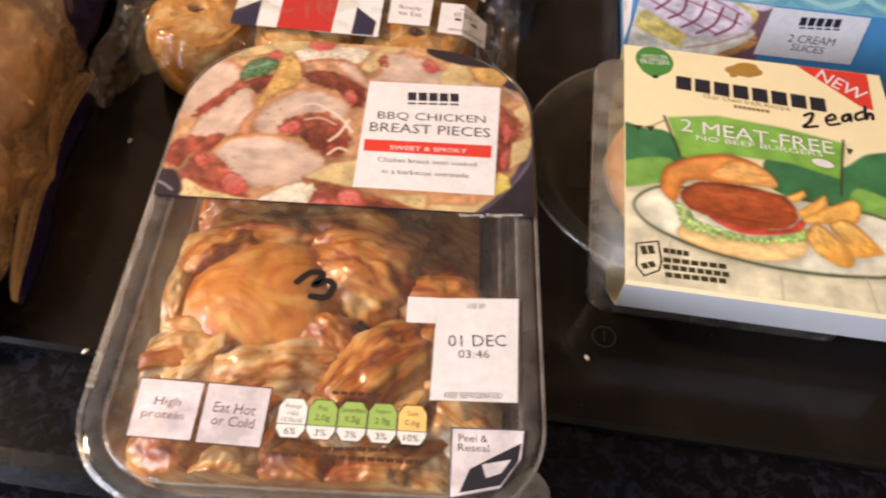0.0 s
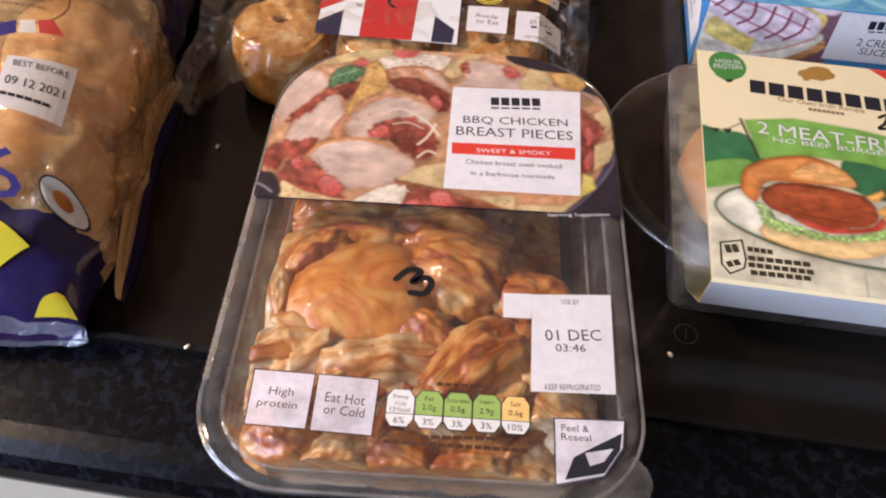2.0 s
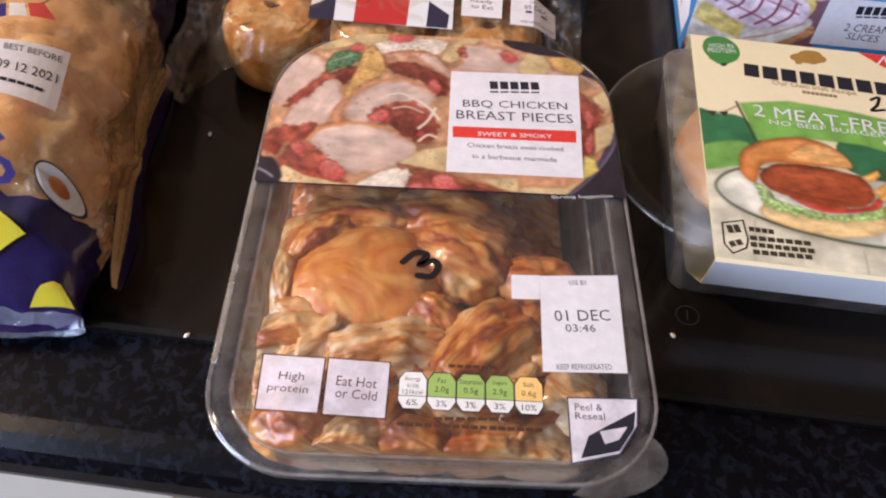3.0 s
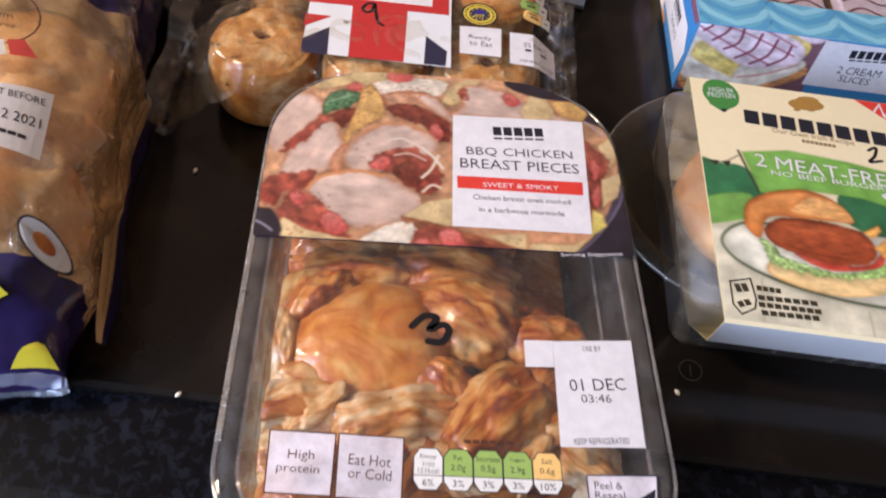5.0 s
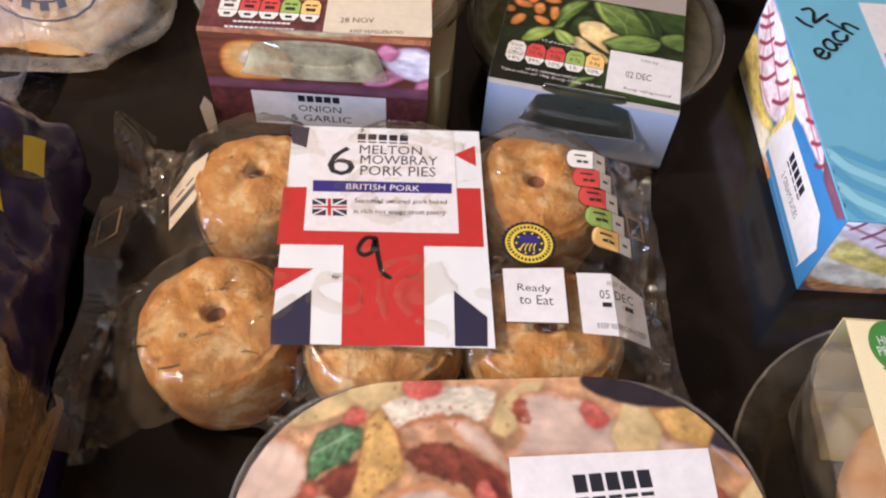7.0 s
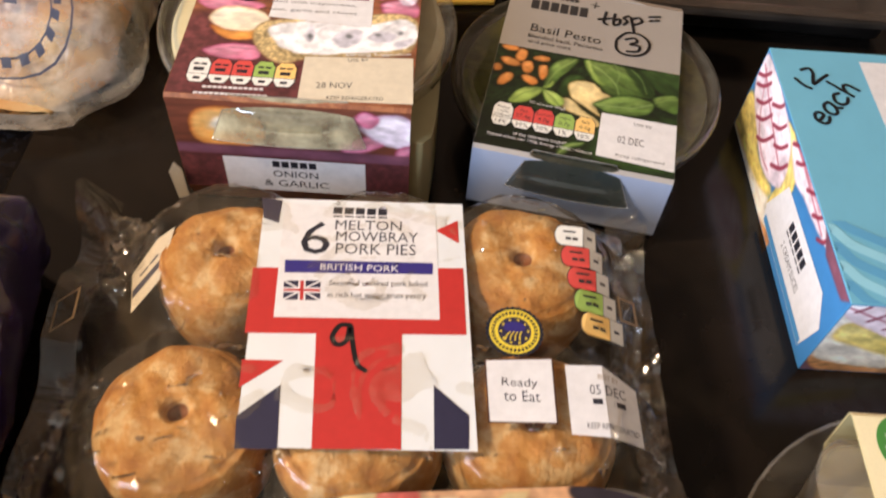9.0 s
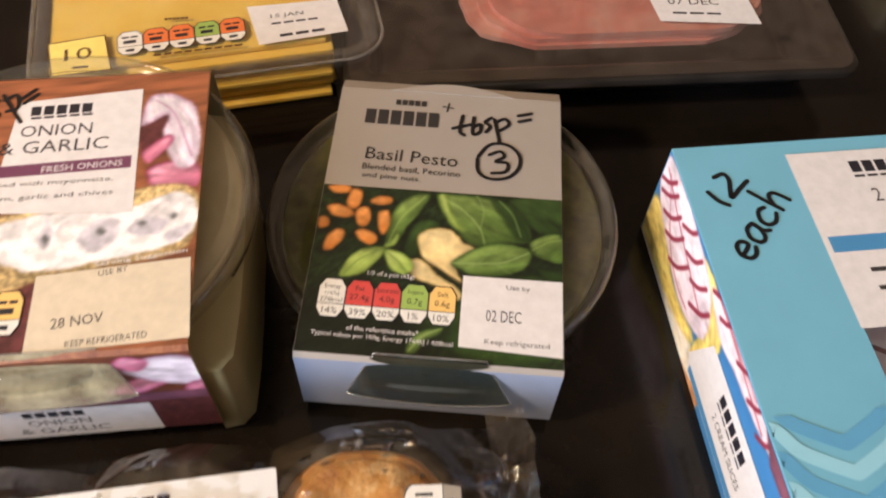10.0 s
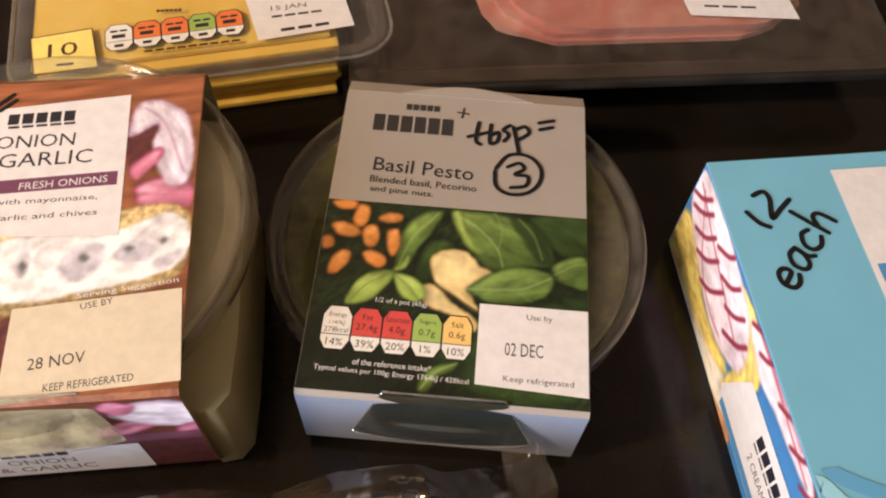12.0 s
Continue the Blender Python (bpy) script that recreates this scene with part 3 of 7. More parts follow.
class Picture:
    """A printed photograph on a flat panel: a fine sheet whose colours are worked out from soft-edged, mottled shapes."""

    def __init__(self, u0, u1, v0, v1, cell, ground, grain=0.1, size=0.002, turn=0.0, stretch=1.0, shade=0.2):
        self.shade = shade
        nu, nv = max(2, round((u1 - u0) / cell)), max(2, round((v1 - v0) / cell))
        self.u, self.v = np.meshgrid(np.linspace(u0, u1, nu + 1), np.linspace(v0, v1, nv + 1))
        self.cell, self.count = cell, 0
        self.rgb = np.ones(self.u.shape + (3,)) * np.array(ground) * (1 + grain * mottle(self.u, self.v, size, 77, turn, stretch))[..., None]

    def window(self, pts, pad):
        us, vs = [p[0] for p in pts], [p[1] for p in pts]
        u, v = self.u[0], self.v[:, 0]
        i0, i1 = np.searchsorted(u, min(us) - pad), np.searchsorted(u, max(us) + pad)
        j0, j1 = np.searchsorted(v, min(vs) - pad), np.searchsorted(v, max(vs) + pad)
        return (slice(j0, j1), slice(i0, i1)) if i1 > i0 and j1 > j0 else None

    def lay(self, w, colour, share):
        self.rgb[w] = self.rgb[w] * (1 - share[..., None]) + np.asarray(colour) * share[..., None]

    def shape(self, ink, *pts, shade=None, soft=0.0010, turn=None, round_off=True):
        """One thing of the photograph, with the soft shade that it throws below itself."""
        edge, core, lit, rim, wob, grain, size, stretch = INKS[ink]
        shade = self.shade if shade is None else shade
        self.count += 1
        seed = 11 * self.count
        ring = rounded_off(pts) if round_off else list(pts)
        w = self.window(ring, 0.004)
        if w is None:
            return
        u, v = self.u[w], self.v[w]
        uu, vv = u + wob * mottle(u, v, 0.003, seed), v + wob * mottle(u, v, 0.003, seed + 4)
        if shade:
            d, _, _, inn = nearest_on(uu - 0.0006, vv + 0.0010, ring)
            self.rgb[w] *= (1 - shade * np.clip(0.5 + np.where(inn, d, -d) / 0.0050, 0, 1))[..., None]
        d, _, _, inn = nearest_on(uu, vv, ring)
        depth = np.where(inn, d, -d)
        c = np.array(pts).mean(axis=0)
        span = max(1e-4, np.abs(np.array(pts) - c).max())
        t = np.clip(depth / rim, 0, 1)[..., None]
        light = np.clip(0.35 + 0.5 * ((vv - c[1]) * 0.9 - (uu - c[0]) * 0.4) / span + 0.25 * mottle(u, v, 0.004, seed + 6), 0, 1)[..., None]
        if turn is None:
            k = np.array(pts) - c
            turn = 0.5 * math.atan2(2 * (k[:, 0] * k[:, 1]).sum(), (k[:, 0] ** 2 - k[:, 1] ** 2).sum())
        t = 1 - (1 - t) ** 1.5 * np.clip(light * 1.8, 0.3, 1)
        col = np.array(edge) * (1 - t) + (np.array(core) * (1 - light) + np.array(lit) * light) * t
        col = col * (1 + 0.16 * mottle(u, v, 0.007, seed + 9) + grain * 1.6 * mottle(u, v, size, seed + 8, turn, stretch))[..., None]
        self.lay(w, col, np.clip(0.5 + depth / soft, 0, 1))

    def line(self, colour, width, *pts, soft=0.0004, share=1.0):
        path = rounded_off(pts, 5, False)
        w = self.window(path, width + 0.001)
        if w is None:
            return
        d = nearest_on(self.u[w], self.v[w], path, False)[0]
        self.lay(w, colour, share * np.clip(0.5 + (width / 2 - d) / soft, 0, 1))

    def flecks(self, colour, count, u0, u1, v0, v1, small, large, seed, share=0.8):
        """Seeds, crumbs and grains."""
        rnd = random.Random(seed)
        for _ in range(count):
            a, b, r, t = rnd.uniform(u0, u1), rnd.uniform(v0, v1), rnd.uniform(small, large), rnd.uniform(0, 3.14)
            self.line(colour, r, (a, b), (a + r * math.cos(t), b + r * math.sin(t)), share=share)

    def onto(self, name, parent, to, label, outline=None):
        """The sheet itself, laid on the panel by to(u, v), cut to the outline."""
        u, v = self.u.copy(), self.v.copy()
        keep = np.ones((u.shape[0] - 1, u.shape[1] - 1), bool)
        if outline:
            d, bu, bv, inn = nearest_on(u, v, outline)
            keep = inn[:-1, :-1] | inn[1:, :-1] | inn[:-1, 1:] | inn[1:, 1:]
            u, v = np.where(inn, u, bu), np.where(inn, v, bv)
        co = np.stack(np.broadcast_arrays(*to(u, v)), -1).reshape(-1, 3)
        ids = np.arange(u.size).reshape(u.shape)
        quads = np.stack([ids[:-1, :-1], ids[:-1, 1:], ids[1:, 1:], ids[1:, :-1]], -1)[keep]
        me = bpy.data.meshes.new(name)
        me.vertices.add(len(co))
        me.vertices.foreach_set("co", co.astype(np.float32).ravel())
        me.loops.add(quads.size)
        me.loops.foreach_set("vertex_index", quads.astype(np.int32).ravel())
        me.polygons.add(len(quads))
        me.polygons.foreach_set("loop_start", np.arange(0, quads.size, 4, dtype=np.int32))
        me.update(calc_edges=True)
        soft = np.pad(self.rgb, ((1, 1), (1, 1), (0, 0)), mode="edge")
        soft = soft[:-2] * 0.25 + soft[1:-1] * 0.5 + soft[2:] * 0.25
        soft = soft[:, :-2] * 0.25 + soft[:, 1:-1] * 0.5 + soft[:, 2:] * 0.25
        s = np.clip(soft, 0, 255) / 255
        lin = np.where(s <= 0.04045, s / 12.92, ((s + 0.055) / 1.055) ** 2.4).reshape(-1, 3)
        ink = me.attributes.new("ink", "FLOAT_COLOR", "POINT")
        ink.data.foreach_set("color", np.concatenate([lin, np.ones((len(lin), 1))], 1).astype(np.float32).ravel())
        me.materials.append(M["photoprint"])
        ob = new(name, me)
        ob.parent = parent
        return tagged(ob, label)


def photo_print():
    """Glossy four-colour print: the sheet's own inks with a fine paper grain."""
    m, nt, out = shader("colour_photo_print")
    b = nt.nodes.new("ShaderNodeBsdfPrincipled")
    at = nt.nodes.new("ShaderNodeAttribute")
    at.attribute_name = "ink"
    n = noise_node(nt, 1500.0, 3.0)
    r = ramp(nt, n.outputs["Fac"], [(0.3, (0.93, 0.93, 0.93, 1)), (0.7, (1, 1, 1, 1))])
    mix = nt.nodes.new("ShaderNodeMix")
    mix.data_type, mix.blend_type, mix.inputs[0].default_value = "RGBA", "MULTIPLY", 1.0
    nt.links.new(at.outputs["Color"], mix.inputs[6])
    nt.links.new(r.outputs[0], mix.inputs[7])
    nt.links.new(mix.outputs[2], b.inputs["Base Color"])
    b.inputs["Roughness"].default_value = 0.42
    bn = noise_node(nt, 90.0, 3.0)
    bp = nt.nodes.new("ShaderNodeBump")
    bp.inputs["Strength"].default_value, bp.inputs["Distance"].default_value = 0.08, 0.001
    nt.links.new(bn.outputs["Fac"], bp.inputs["Height"])
    nt.links.new(bp.outputs[0], b.inputs["Normal"])
    nt.links.new(b.outputs[0], out.inputs[0])
    return m


M["photoprint"] = photo_print()


def flat_at(z):
    return lambda u, v, h: (u, v, z + h)


# ---- the room ----

X0, X1, Y0, Y1, ZF, ZC = -1.5, 1.6, -2.2, 0.70, -0.905, 1.49
tagged(part("floor", boxed(X0, X1, Y0, Y1, ZF - 0.1, ZF), M["floor"]), "beige vinyl kitchen floor", "floor", kind="structure")
tagged(part("ceiling", boxed(X0, X1, Y0, Y1, ZC, ZC + 0.1), M["ceiling"]), "plain off-white painted ceiling", "ceiling", kind="structure")
tagged(part("wall_north", boxed(X0 - 0.15, X1 + 0.15, Y1, Y1 + 0.15, ZF, ZC), M["wall"]), "plain tan painted wall behind worktop", "wall", kind="structure")
tagged(part("wall_south", boxed(X0 - 0.15, X1 + 0.15, Y0 - 0.15, Y0, ZF, ZC), M["wall"]), "plain tan painted wall", "wall", kind="structure")
tagged(part("wall_east", boxed(X1, X1 + 0.15, Y0, Y1, ZF, ZC), M["wall"]), "plain tan painted wall", "wall", kind="structure")
bm = bmesh.new()
WY0, WY1, WZ0, WZ1 = -1.30, -0.20, 0.15, 1.15
box_into(bm, X0 - 0.15, X0, Y0, WY0, ZF, ZC)
box_into(bm, X0 - 0.15, X0, WY1, Y1, ZF, ZC)
box_into(bm, X0 - 0.15, X0, WY0, WY1, ZF, WZ0)
box_into(bm, X0 - 0.15, X0, WY0, WY1, WZ1, ZC)
tagged(part("wall_west", bm, M["wall"]), "tan painted wall with a window opening", "wall", kind="structure")

# worktop with a rounded front nose, and the cabinet fronts under it
prof = [(Y1, -0.005), (0.112, -0.005)]
for i in range(9):
    a = radians(90 + 180 * i / 8)
    prof.append((0.106 + 0.0165 * math.cos(a), -0.0215 + 0.0165 * math.sin(a)))
prof += [(0.125, -0.038), (Y1, -0.038)]
bm = bmesh.new()
ra = [bm.verts.new((X0, y, z)) for y, z in prof]
rb = [bm.verts.new((X1, y, z)) for y, z in prof]
for i in range(len(prof)):
    bm.faces.new((ra[i], ra[(i + 1) % len(prof)], rb[(i + 1) % len(prof)], rb[i]))
bm.faces.new(list(reversed(ra)))
bm.faces.new(rb)
bmesh.ops.recalc_face_normals(bm, faces=bm.faces)
tagged(part("worktop", bm, M["laminate"]), "black speckled laminate worktop with a rounded front edge", "worktop", kind="structure")

for i, (a, b) in enumerate(((-1.352, -0.756), (-0.752, -0.162), (-0.158, 0.438), (0.442, 1.04))):
    cab = thing("base_cabinet", (a + b) / 2, 0.40, ZF, 0, "cream painted base cabinet under the black worktop", "cabinet", "base cabinets")
    w = (b - a) / 2
    part("body", boxed(-w, w, -0.268, 0.29, 0.10, 0.866), M["cabinet"], cab)
    part("door", boxed(-w + 0.001, w - 0.001, -0.289, -0.27, 0.115, 0.862, 0.002), M["cabinet"], cab)
    part("plinth", boxed(-w, w, -0.22, -0.20, 0.0, 0.099), M["cabinet"], cab)

# the ceramic hob let into the worktop
hob = thing("ceramic_hob", 0.03, 0.402, -0.005, 0, "black glass ceramic hob set in the worktop", "hob")
bm = bmesh.new()
loops(bm, [[(x, y, z) for x, y in rounded(w, d, 0.008)] for w, d, z in ((0.580, 0.510, 0.0003), (0.580, 0.510, 0.0034), (0.576, 0.506, 0.005))], True, True)
part("glass_plate", bm, M["hob"], hob)
p = Print(hob, flat_at(0.005), 0.00008, 0.00001)
p.part("power_mark", "faint grey power symbol")
M["hobmark"] = plain("hob_marking", 46, 44, 44)
p.outline("hobmark", 0.0005, *[(0.027 + 0.005 * math.cos(i * 0.524), -0.214 + 0.005 * math.sin(i * 0.524)) for i in range(12)])
p.stroke("hobmark", 0.0005, (0.027, -0.2165), (0.027, -0.2115))
p.done()

lamp = thing("pendant_lamp", -1.04, 0.22, 0.95, 0, "warm lit pendant lamp with a round cream shade", "lamp")
part("shade", lathe([(0.072, 0.0), (0.075, 0.02), (0.06, 0.06), (0.03, 0.085), (0.012, 0.09), (0.0, 0.09)], 32), M["cabinet"], lamp, "cream round shade", True)
part("cord", lathe([(0.003, 0.088), (0.003, ZC - 0.95)], 8), M["cabinet"], lamp)


# ---- trays, pots and cartons ----
def tray_shell(w, d, h, r, cu=0.0, cv=0.0, flange=0.007, draft=0.010, radii=None, n=10):
    """A thin moulded tray: floor, sloping ribbed wall, rim and lip."""
    bm = bmesh.new()
    rings = []
    for k, (ins, z) in enumerate(((flange + draft, 0.0005), (flange + draft - 0.002, 0.003), (flange + draft * 0.5, h * 0.5), (flange + 0.001, h - 0.003), (flange, h - 0.0006),
                                  (flange - 0.002, h), (0.0012, h), (0.0, h - 0.0008), (-0.0004, h - 0.003))):
        rr = tuple(max(0.003, q - ins) for q in (radii or (r,) * 4))
        rings.append([(cu + x, cv + y, z) for x, y in rounded(w - 2 * ins, d - 2 * ins, 0, n, rr)])
    loops(bm, rings, True, False)
    return bm


def sheet(w, d, z, r, cu=0.0, cv=0.0, radii=None, t=0.0003):
    bm = bmesh.new()
    pts = rounded(w, d, r, 10, radii)
    loops(bm, [[(cu + x, cv + y, z) for x, y in pts], [(cu + x, cv + y, z + t) for x, y in pts]], True, True)
    return bm


# cooked chicken in a clear tray with a printed card lid
pack = thing("chicken_tray", -0.056, 0.188, 0.0, 5.5, "clear plastic tray of barbecue chicken with a printed card sleeve", "food tray")
CU, CV, CW, CD = 0.0033, 0.0005, 0.1495, 0.217
RAD = (0.032, 0.040, 0.040, 0.032)
part("tray", tray_shell(CW, CD, 0.0465, 0.035, CU, CV, radii=RAD), M["clear"], pack, "clear rigid plastic tray", True)
for ins, z in ((0.0, 0.0462), (0.0075, 0.0452), (0.0125, 0.030)):
    part("rim_bead", tube([(CU + x, CV + y, z) for x, y in rounded(CW - 2 * ins, CD - 2 * ins, 0, 10, tuple(q - ins for q in RAD))], 0.0007), M["bead"], pack, smooth=True)
part("top_film", sheet(CW - 0.004, CD - 0.004, 0.0470, 0.03, CU, CV, RAD, 0.0002), M["film"], pack, "clear peelable top film")
bm = bmesh.new()
tab = [(CU + 0.052 + 0.0235 * math.cos(radians(a)), -0.0985 + 0.0135 * math.sin(radians(a))) for a in range(-110, 41, 10)]
loops(bm, [[(x, y, 0.0464) for x, y in tab], [(x, y, 0.0467) for x, y in tab]], True, True)
part("peel_tab", bm, M["clear"], pack, "clear rounded peel tab")
bm = bmesh.new()
for i in range(55):
    v = -0.070 + i * 0.0024
    box_into(bm, CU - CW / 2 - 0.0006, CU - CW / 2 + 0.0014, v, v + 0.0012, 0.0455, 0.0474)
part("crimped_edge", bm, M["crimp"], pack, "crimped welded edge with golden glints put in as haze")
pieces = [(-.0250, -.023, .026, .0265, .0225, .020, 12, 0), (.010, -.010, .024, .023, .017, .018, -25, 0), (-.0455, -.006, .025, .016, .013, .016, 60, 0), (.043, -.017, .026, .0135, .009, .012, 5, 0),
          (-.0555, -.027, .030, .015, .0055, .011, 96, 1), (-.0465, -.050, .028, .016, .0115, .013, 25, 1), (-.0140, -.055, .027, .024, .0115, .016, 14, 1), (.0205, -.054, .028, .023, .015, .017, 48, 0),
          (.048, -.066, .024, .018, .015, .015, -30, 1), (-.041, -.084, .026, .014, .010, .014, -15, 0), (-.023, -.090, .026, .012, .009, .013, 30, 1), (-.004, -.088, .024, .014, .010, .013, -10, 0),
          (.021, -.086, .024, .016, .012, .014, 10, 0), (.041, -.086, .022, .013, .012, .013, 0, 1), (.036, -.042, .021, .014, .012, .014, 60, 0), (-.030, .012, .020, .020, .014, .015, 10, 0),
          (.006, .018, .020, .022, .016, .014, 0, 0), (-.030, -.070, .023, .016, .009, .013, 50, 0), (.004, -.073, .024, .020, .009, .013, -20, 1), (-.052, -.068, .024, .011, .010, .014, 10, 1),
          (.004, -.038, .026, .016, .009, .015, -35, 0), (-.036, .034, .018, .022, .020, .014, 0, 0), (.010, .044, .018, .024, .020, .014, 30, 1), (.028, -.072, .026, .010, .006, .012, 75, 1)]
rnd = random.Random(12)
for i in range(30):
    x, y = rnd.uniform(-0.054, 0.054), rnd.uniform(-0.088, -0.034)
    if x > 0.050 and y > -0.050:
        continue
    pieces.append((x, y, rnd.uniform(0.030, 0.041), rnd.uniform(0.010, 0.018), rnd.uniform(0.0022, 0.0046), rnd.uniform(0.0018, 0.0032), rnd.uniform(-10, 70), 1 if rnd.random() < 0.5 else 0))
for i, (x, y, z, rx, ry, rz, turn, kind) in enumerate(pieces):
    shred = i >= 24
    top = 0.0455 - 0.010 * max(0.0, math.hypot(x / 0.062, (y + 0.03) / 0.075) - 0.5)
    m = pose(x, y, min(z, top - rz), rnd.uniform(-10, 10), rnd.uniform(-10, 10), turn)
    k = 1.0 if shred else 1.24
    piece = lump(0, 0, 0, rx * k, ry * k, rz, 0, i + 3.0, (0.24 if i else 0.08) if not shred else 0.45, 5 if not shred else 4, 46.0 if not shred else 110.0, (0.13 if i else 0.04) if not shred else 0.3)
    inv = m.inverted()
    for v in piece.verts:
        q = m @ v.co
        v.co = inv @ Vector((max(CU - 0.0625, min(CU + 0.0625, q.x)), max(-0.0925 - 0.02 * q.z, q.y), max(0.002, min(0.0464, q.z))))
    ob = part("chicken_piece", piece, M["chickenbreast" if i == 0 else "chickenpale" if kind else "chickenmeat"], None, smooth=True)
    ob.matrix_world = pack.matrix_world @ m
    tagged(ob, ("thin torn shred of roast chicken" if shred else "torn piece of roast chicken, pale inside with orange marinade") if kind else ("thin shred of chicken in orange-brown marinade" if shred else "roast chicken piece in orange-brown barbecue marinade"), "chicken piece", "chicken pieces in the tray")
bed = grid_mesh(70, 100, lambda u, v: (CU - 0.0560 + 0.112 * u, -0.0860 + 0.175 * v, 0.004 + 0.016 * (1 - (2 * u - 1) ** 4) * (1 - (2 * v - 1) ** 6) * (1 + 0.5 * fbm((u, v, 0), 9, 4))))
ob = part("chicken_piece", bed, M["chickenmeat"], None, smooth=True)
ob.matrix_world = pack.matrix_world.copy()
tagged(ob, "lower layer of roast chicken in orange-brown marinade", "chicken piece", "chicken pieces in the tray")
sleeve = part("sleeve", sheet(0.1485, 0.0975, 0.0474, 0.04, CU, 0.0610, (0.001, 0.046, 0.046, 0.001), 0.0005), M["darkcard"], pack, "dark printed card lid with a food photograph")
# the photograph of chicken, tortilla chips and salsa on the lid
pic = Picture(CU - 0.0742, CU + 0.0742, 0.0124, 0.1096, 0.0004, (46, 38, 46), 0.08, 0.004)
pic.shape("nacho", (-.0724, .0776), (-.0674, .0952), (-.0534, .1088), (-.0279, .1144), (.013, .1154), (.0335, .1096), (.0721, .0996), (.0809, .0745), (.0796, .0565), (.0715, .0355), (.0625, .021), (.0454, .0067), (-.0104, .0049), (-.0611, .0149), (-.0651, .0248), (-.0703, .0262), (-.0722, .0459), shade=0)
pic.shape("chip", (-.069, .0889), (-.0584, .1084), (-.0391, .1093), (-.0348, .1018), (-.0506, .0961), (-.0606, .0971), round_off=False)
pic.shape("plum_plate", (-.0474, .1118), (-.0432, .115), (-.0386, .1126), (-.0389, .1079), (-.0447, .1074))
pic.shape("meat", (-.0696, .0566), (-.0729, .0744), (-.069, .0889), (-.0587, .0937), (-.0504, .0878), (-.0505, .0771), (-.0587, .0663), (-.0654, .0575))
pic.shape("chip", (-.0401, .1053), (-.0386, .1123), (-.0249, .1142), (-.0222, .1051), (-.0238, .0964), (-.0325, .0998), round_off=False)
pic.shape("cheese", (-.0299, .1022), (-.0101, .1077), (.0044, .1054), (-.001, .0956), (-.0153, .0978), (-.0251, .0948))
pic.shape("tomato", (-.0231, .1087), (-.0187, .1119), (-.0116, .1101), (-.0125, .1045), (-.0207, .1039))
pic.shape("roast", (-.025, .0941), (-.0153, .098), (-.0039, .0971), (.0055, .0856), (.0061, .0789), (-.0064, .0869), (-.0218, .0874))
pic.shape("meat", (-.0124, .0962), (-.0039, .0971), (.0055, .0856), (.0061, .0804), (-.0051, .0891))
pic.shape("sauce", (-.0231, .0862), (-.015, .0905), (-.005, .087), (.005, .0793), (.0059, .068), (-.0002, .0682), (-.006, .0759), (-.0158, .0804))
pic.shape("tomato", (-.0039, .0765), (-.0005, .0788), (.0023, .0739), (.0011, .0687), (-.0023, .0694), shade=0.2)
pic.shape("chip", (.0019, .0925), (.0045, .102), (.0131, .1089), (.0196, .109), (.0139, .0967), (.0061, .0907), round_off=False)
pic.shape("meat", (.0103, .1018), (.0189, .1052), (.0318, .102), (.0416, .095), (.0569, .0879), (.0638, .0854), (.0496, .0847), (.0063, .0846), (.0111, .0904))
pic.shape("salsa", (.0089, .099), (.0117, .1028), (.0131, .0982), (.0117, .0948), shade=0)
pic.shape("tomato", (.0292, .0997), (.0325, .1018), (.0377, .0955), (.033, .0925), (.0297, .0958))
pic.shape("chip", (.0369, .0898), (.0431, .1029), (.0488, .1018), (.0526, .0914), (.0497, .0856), (.0385, .0856), round_off=False)
pic.shape("plum_plate", (.0329, .1101), (.0553, .1086), (.0649, .0999), (.0476, .0994), (.0328, .105), shade=0)
pic.shape("toast", (.0497, .0982), (.0724, .0996), (.0641, .0858), (.0555, .0884), round_off=False)
pic.shape("plum_plate", (.0723, .0985), (.0811, .0766), (.0808, .0434), (.0768, .0086), (.0454, .006), (.0517, .0103), (.0618, .0201), (.0684, .03), (.0736, .0429), (.0782, .0623), (.0794, .0796), (.0694, .0852), (.0652, .0864), shade=0, round_off=False)
pic.line((178, 168, 184), 0.0010, (.066, .0864), (.0698, .082), (.0736, .0777), share=0.8)
pic.line((132, 120, 142), 0.0012, (.0813, .0705), (.0798, .0565), (.0755, .0394), (.0638, .0211), (.0517, .009), share=0.8)
pic.line((96, 84, 108), 0.0022, (.079, .0565), (.0747, .0412), (.0633, .0227), share=0.6)
pic.shape("chip", (.0698, .0713), (.0802, .0807), (.0763, .0621), (.0723, .0576), round_off=False)
pic.shape("salsa", (.0639, .0733), (.0694, .0692), (.0739, .062), (.0699, .053), (.0667, .037), (.0627, .0349))
pic.shape("tomato", (.0653, .0614), (.0681, .0625), (.0688, .0558), (.0658, .0517))
pic.shape("tomato", (.0645, .0442), (.0677, .0481), (.0669, .0388), (.0641, .0368))
pic.shape("chip", (.0688, .0516), (.0799, .0575), (.0748, .0426), (.068, .0367), round_off=False)
pic.shape("yellowchip", (.0631, .035), (.0674, .0326), (.0683, .0265), (.0612, .0206), round_off=False)
pic.shape("sauce", (-.0487, .079), (-.0383, .0853), (-.0353, .0825), (-.0405, .0727), (-.0454, .0734))
pic.shape("herb", (-.0505, .0803), (-.0496, .09), (-.0435, .0958), (-.0368, .0963), (-.0343, .0908), (-.0384, .0861), (-.0437, .0836), (-.0477, .0803), (-.0529, .0704), (-.0522, .076))
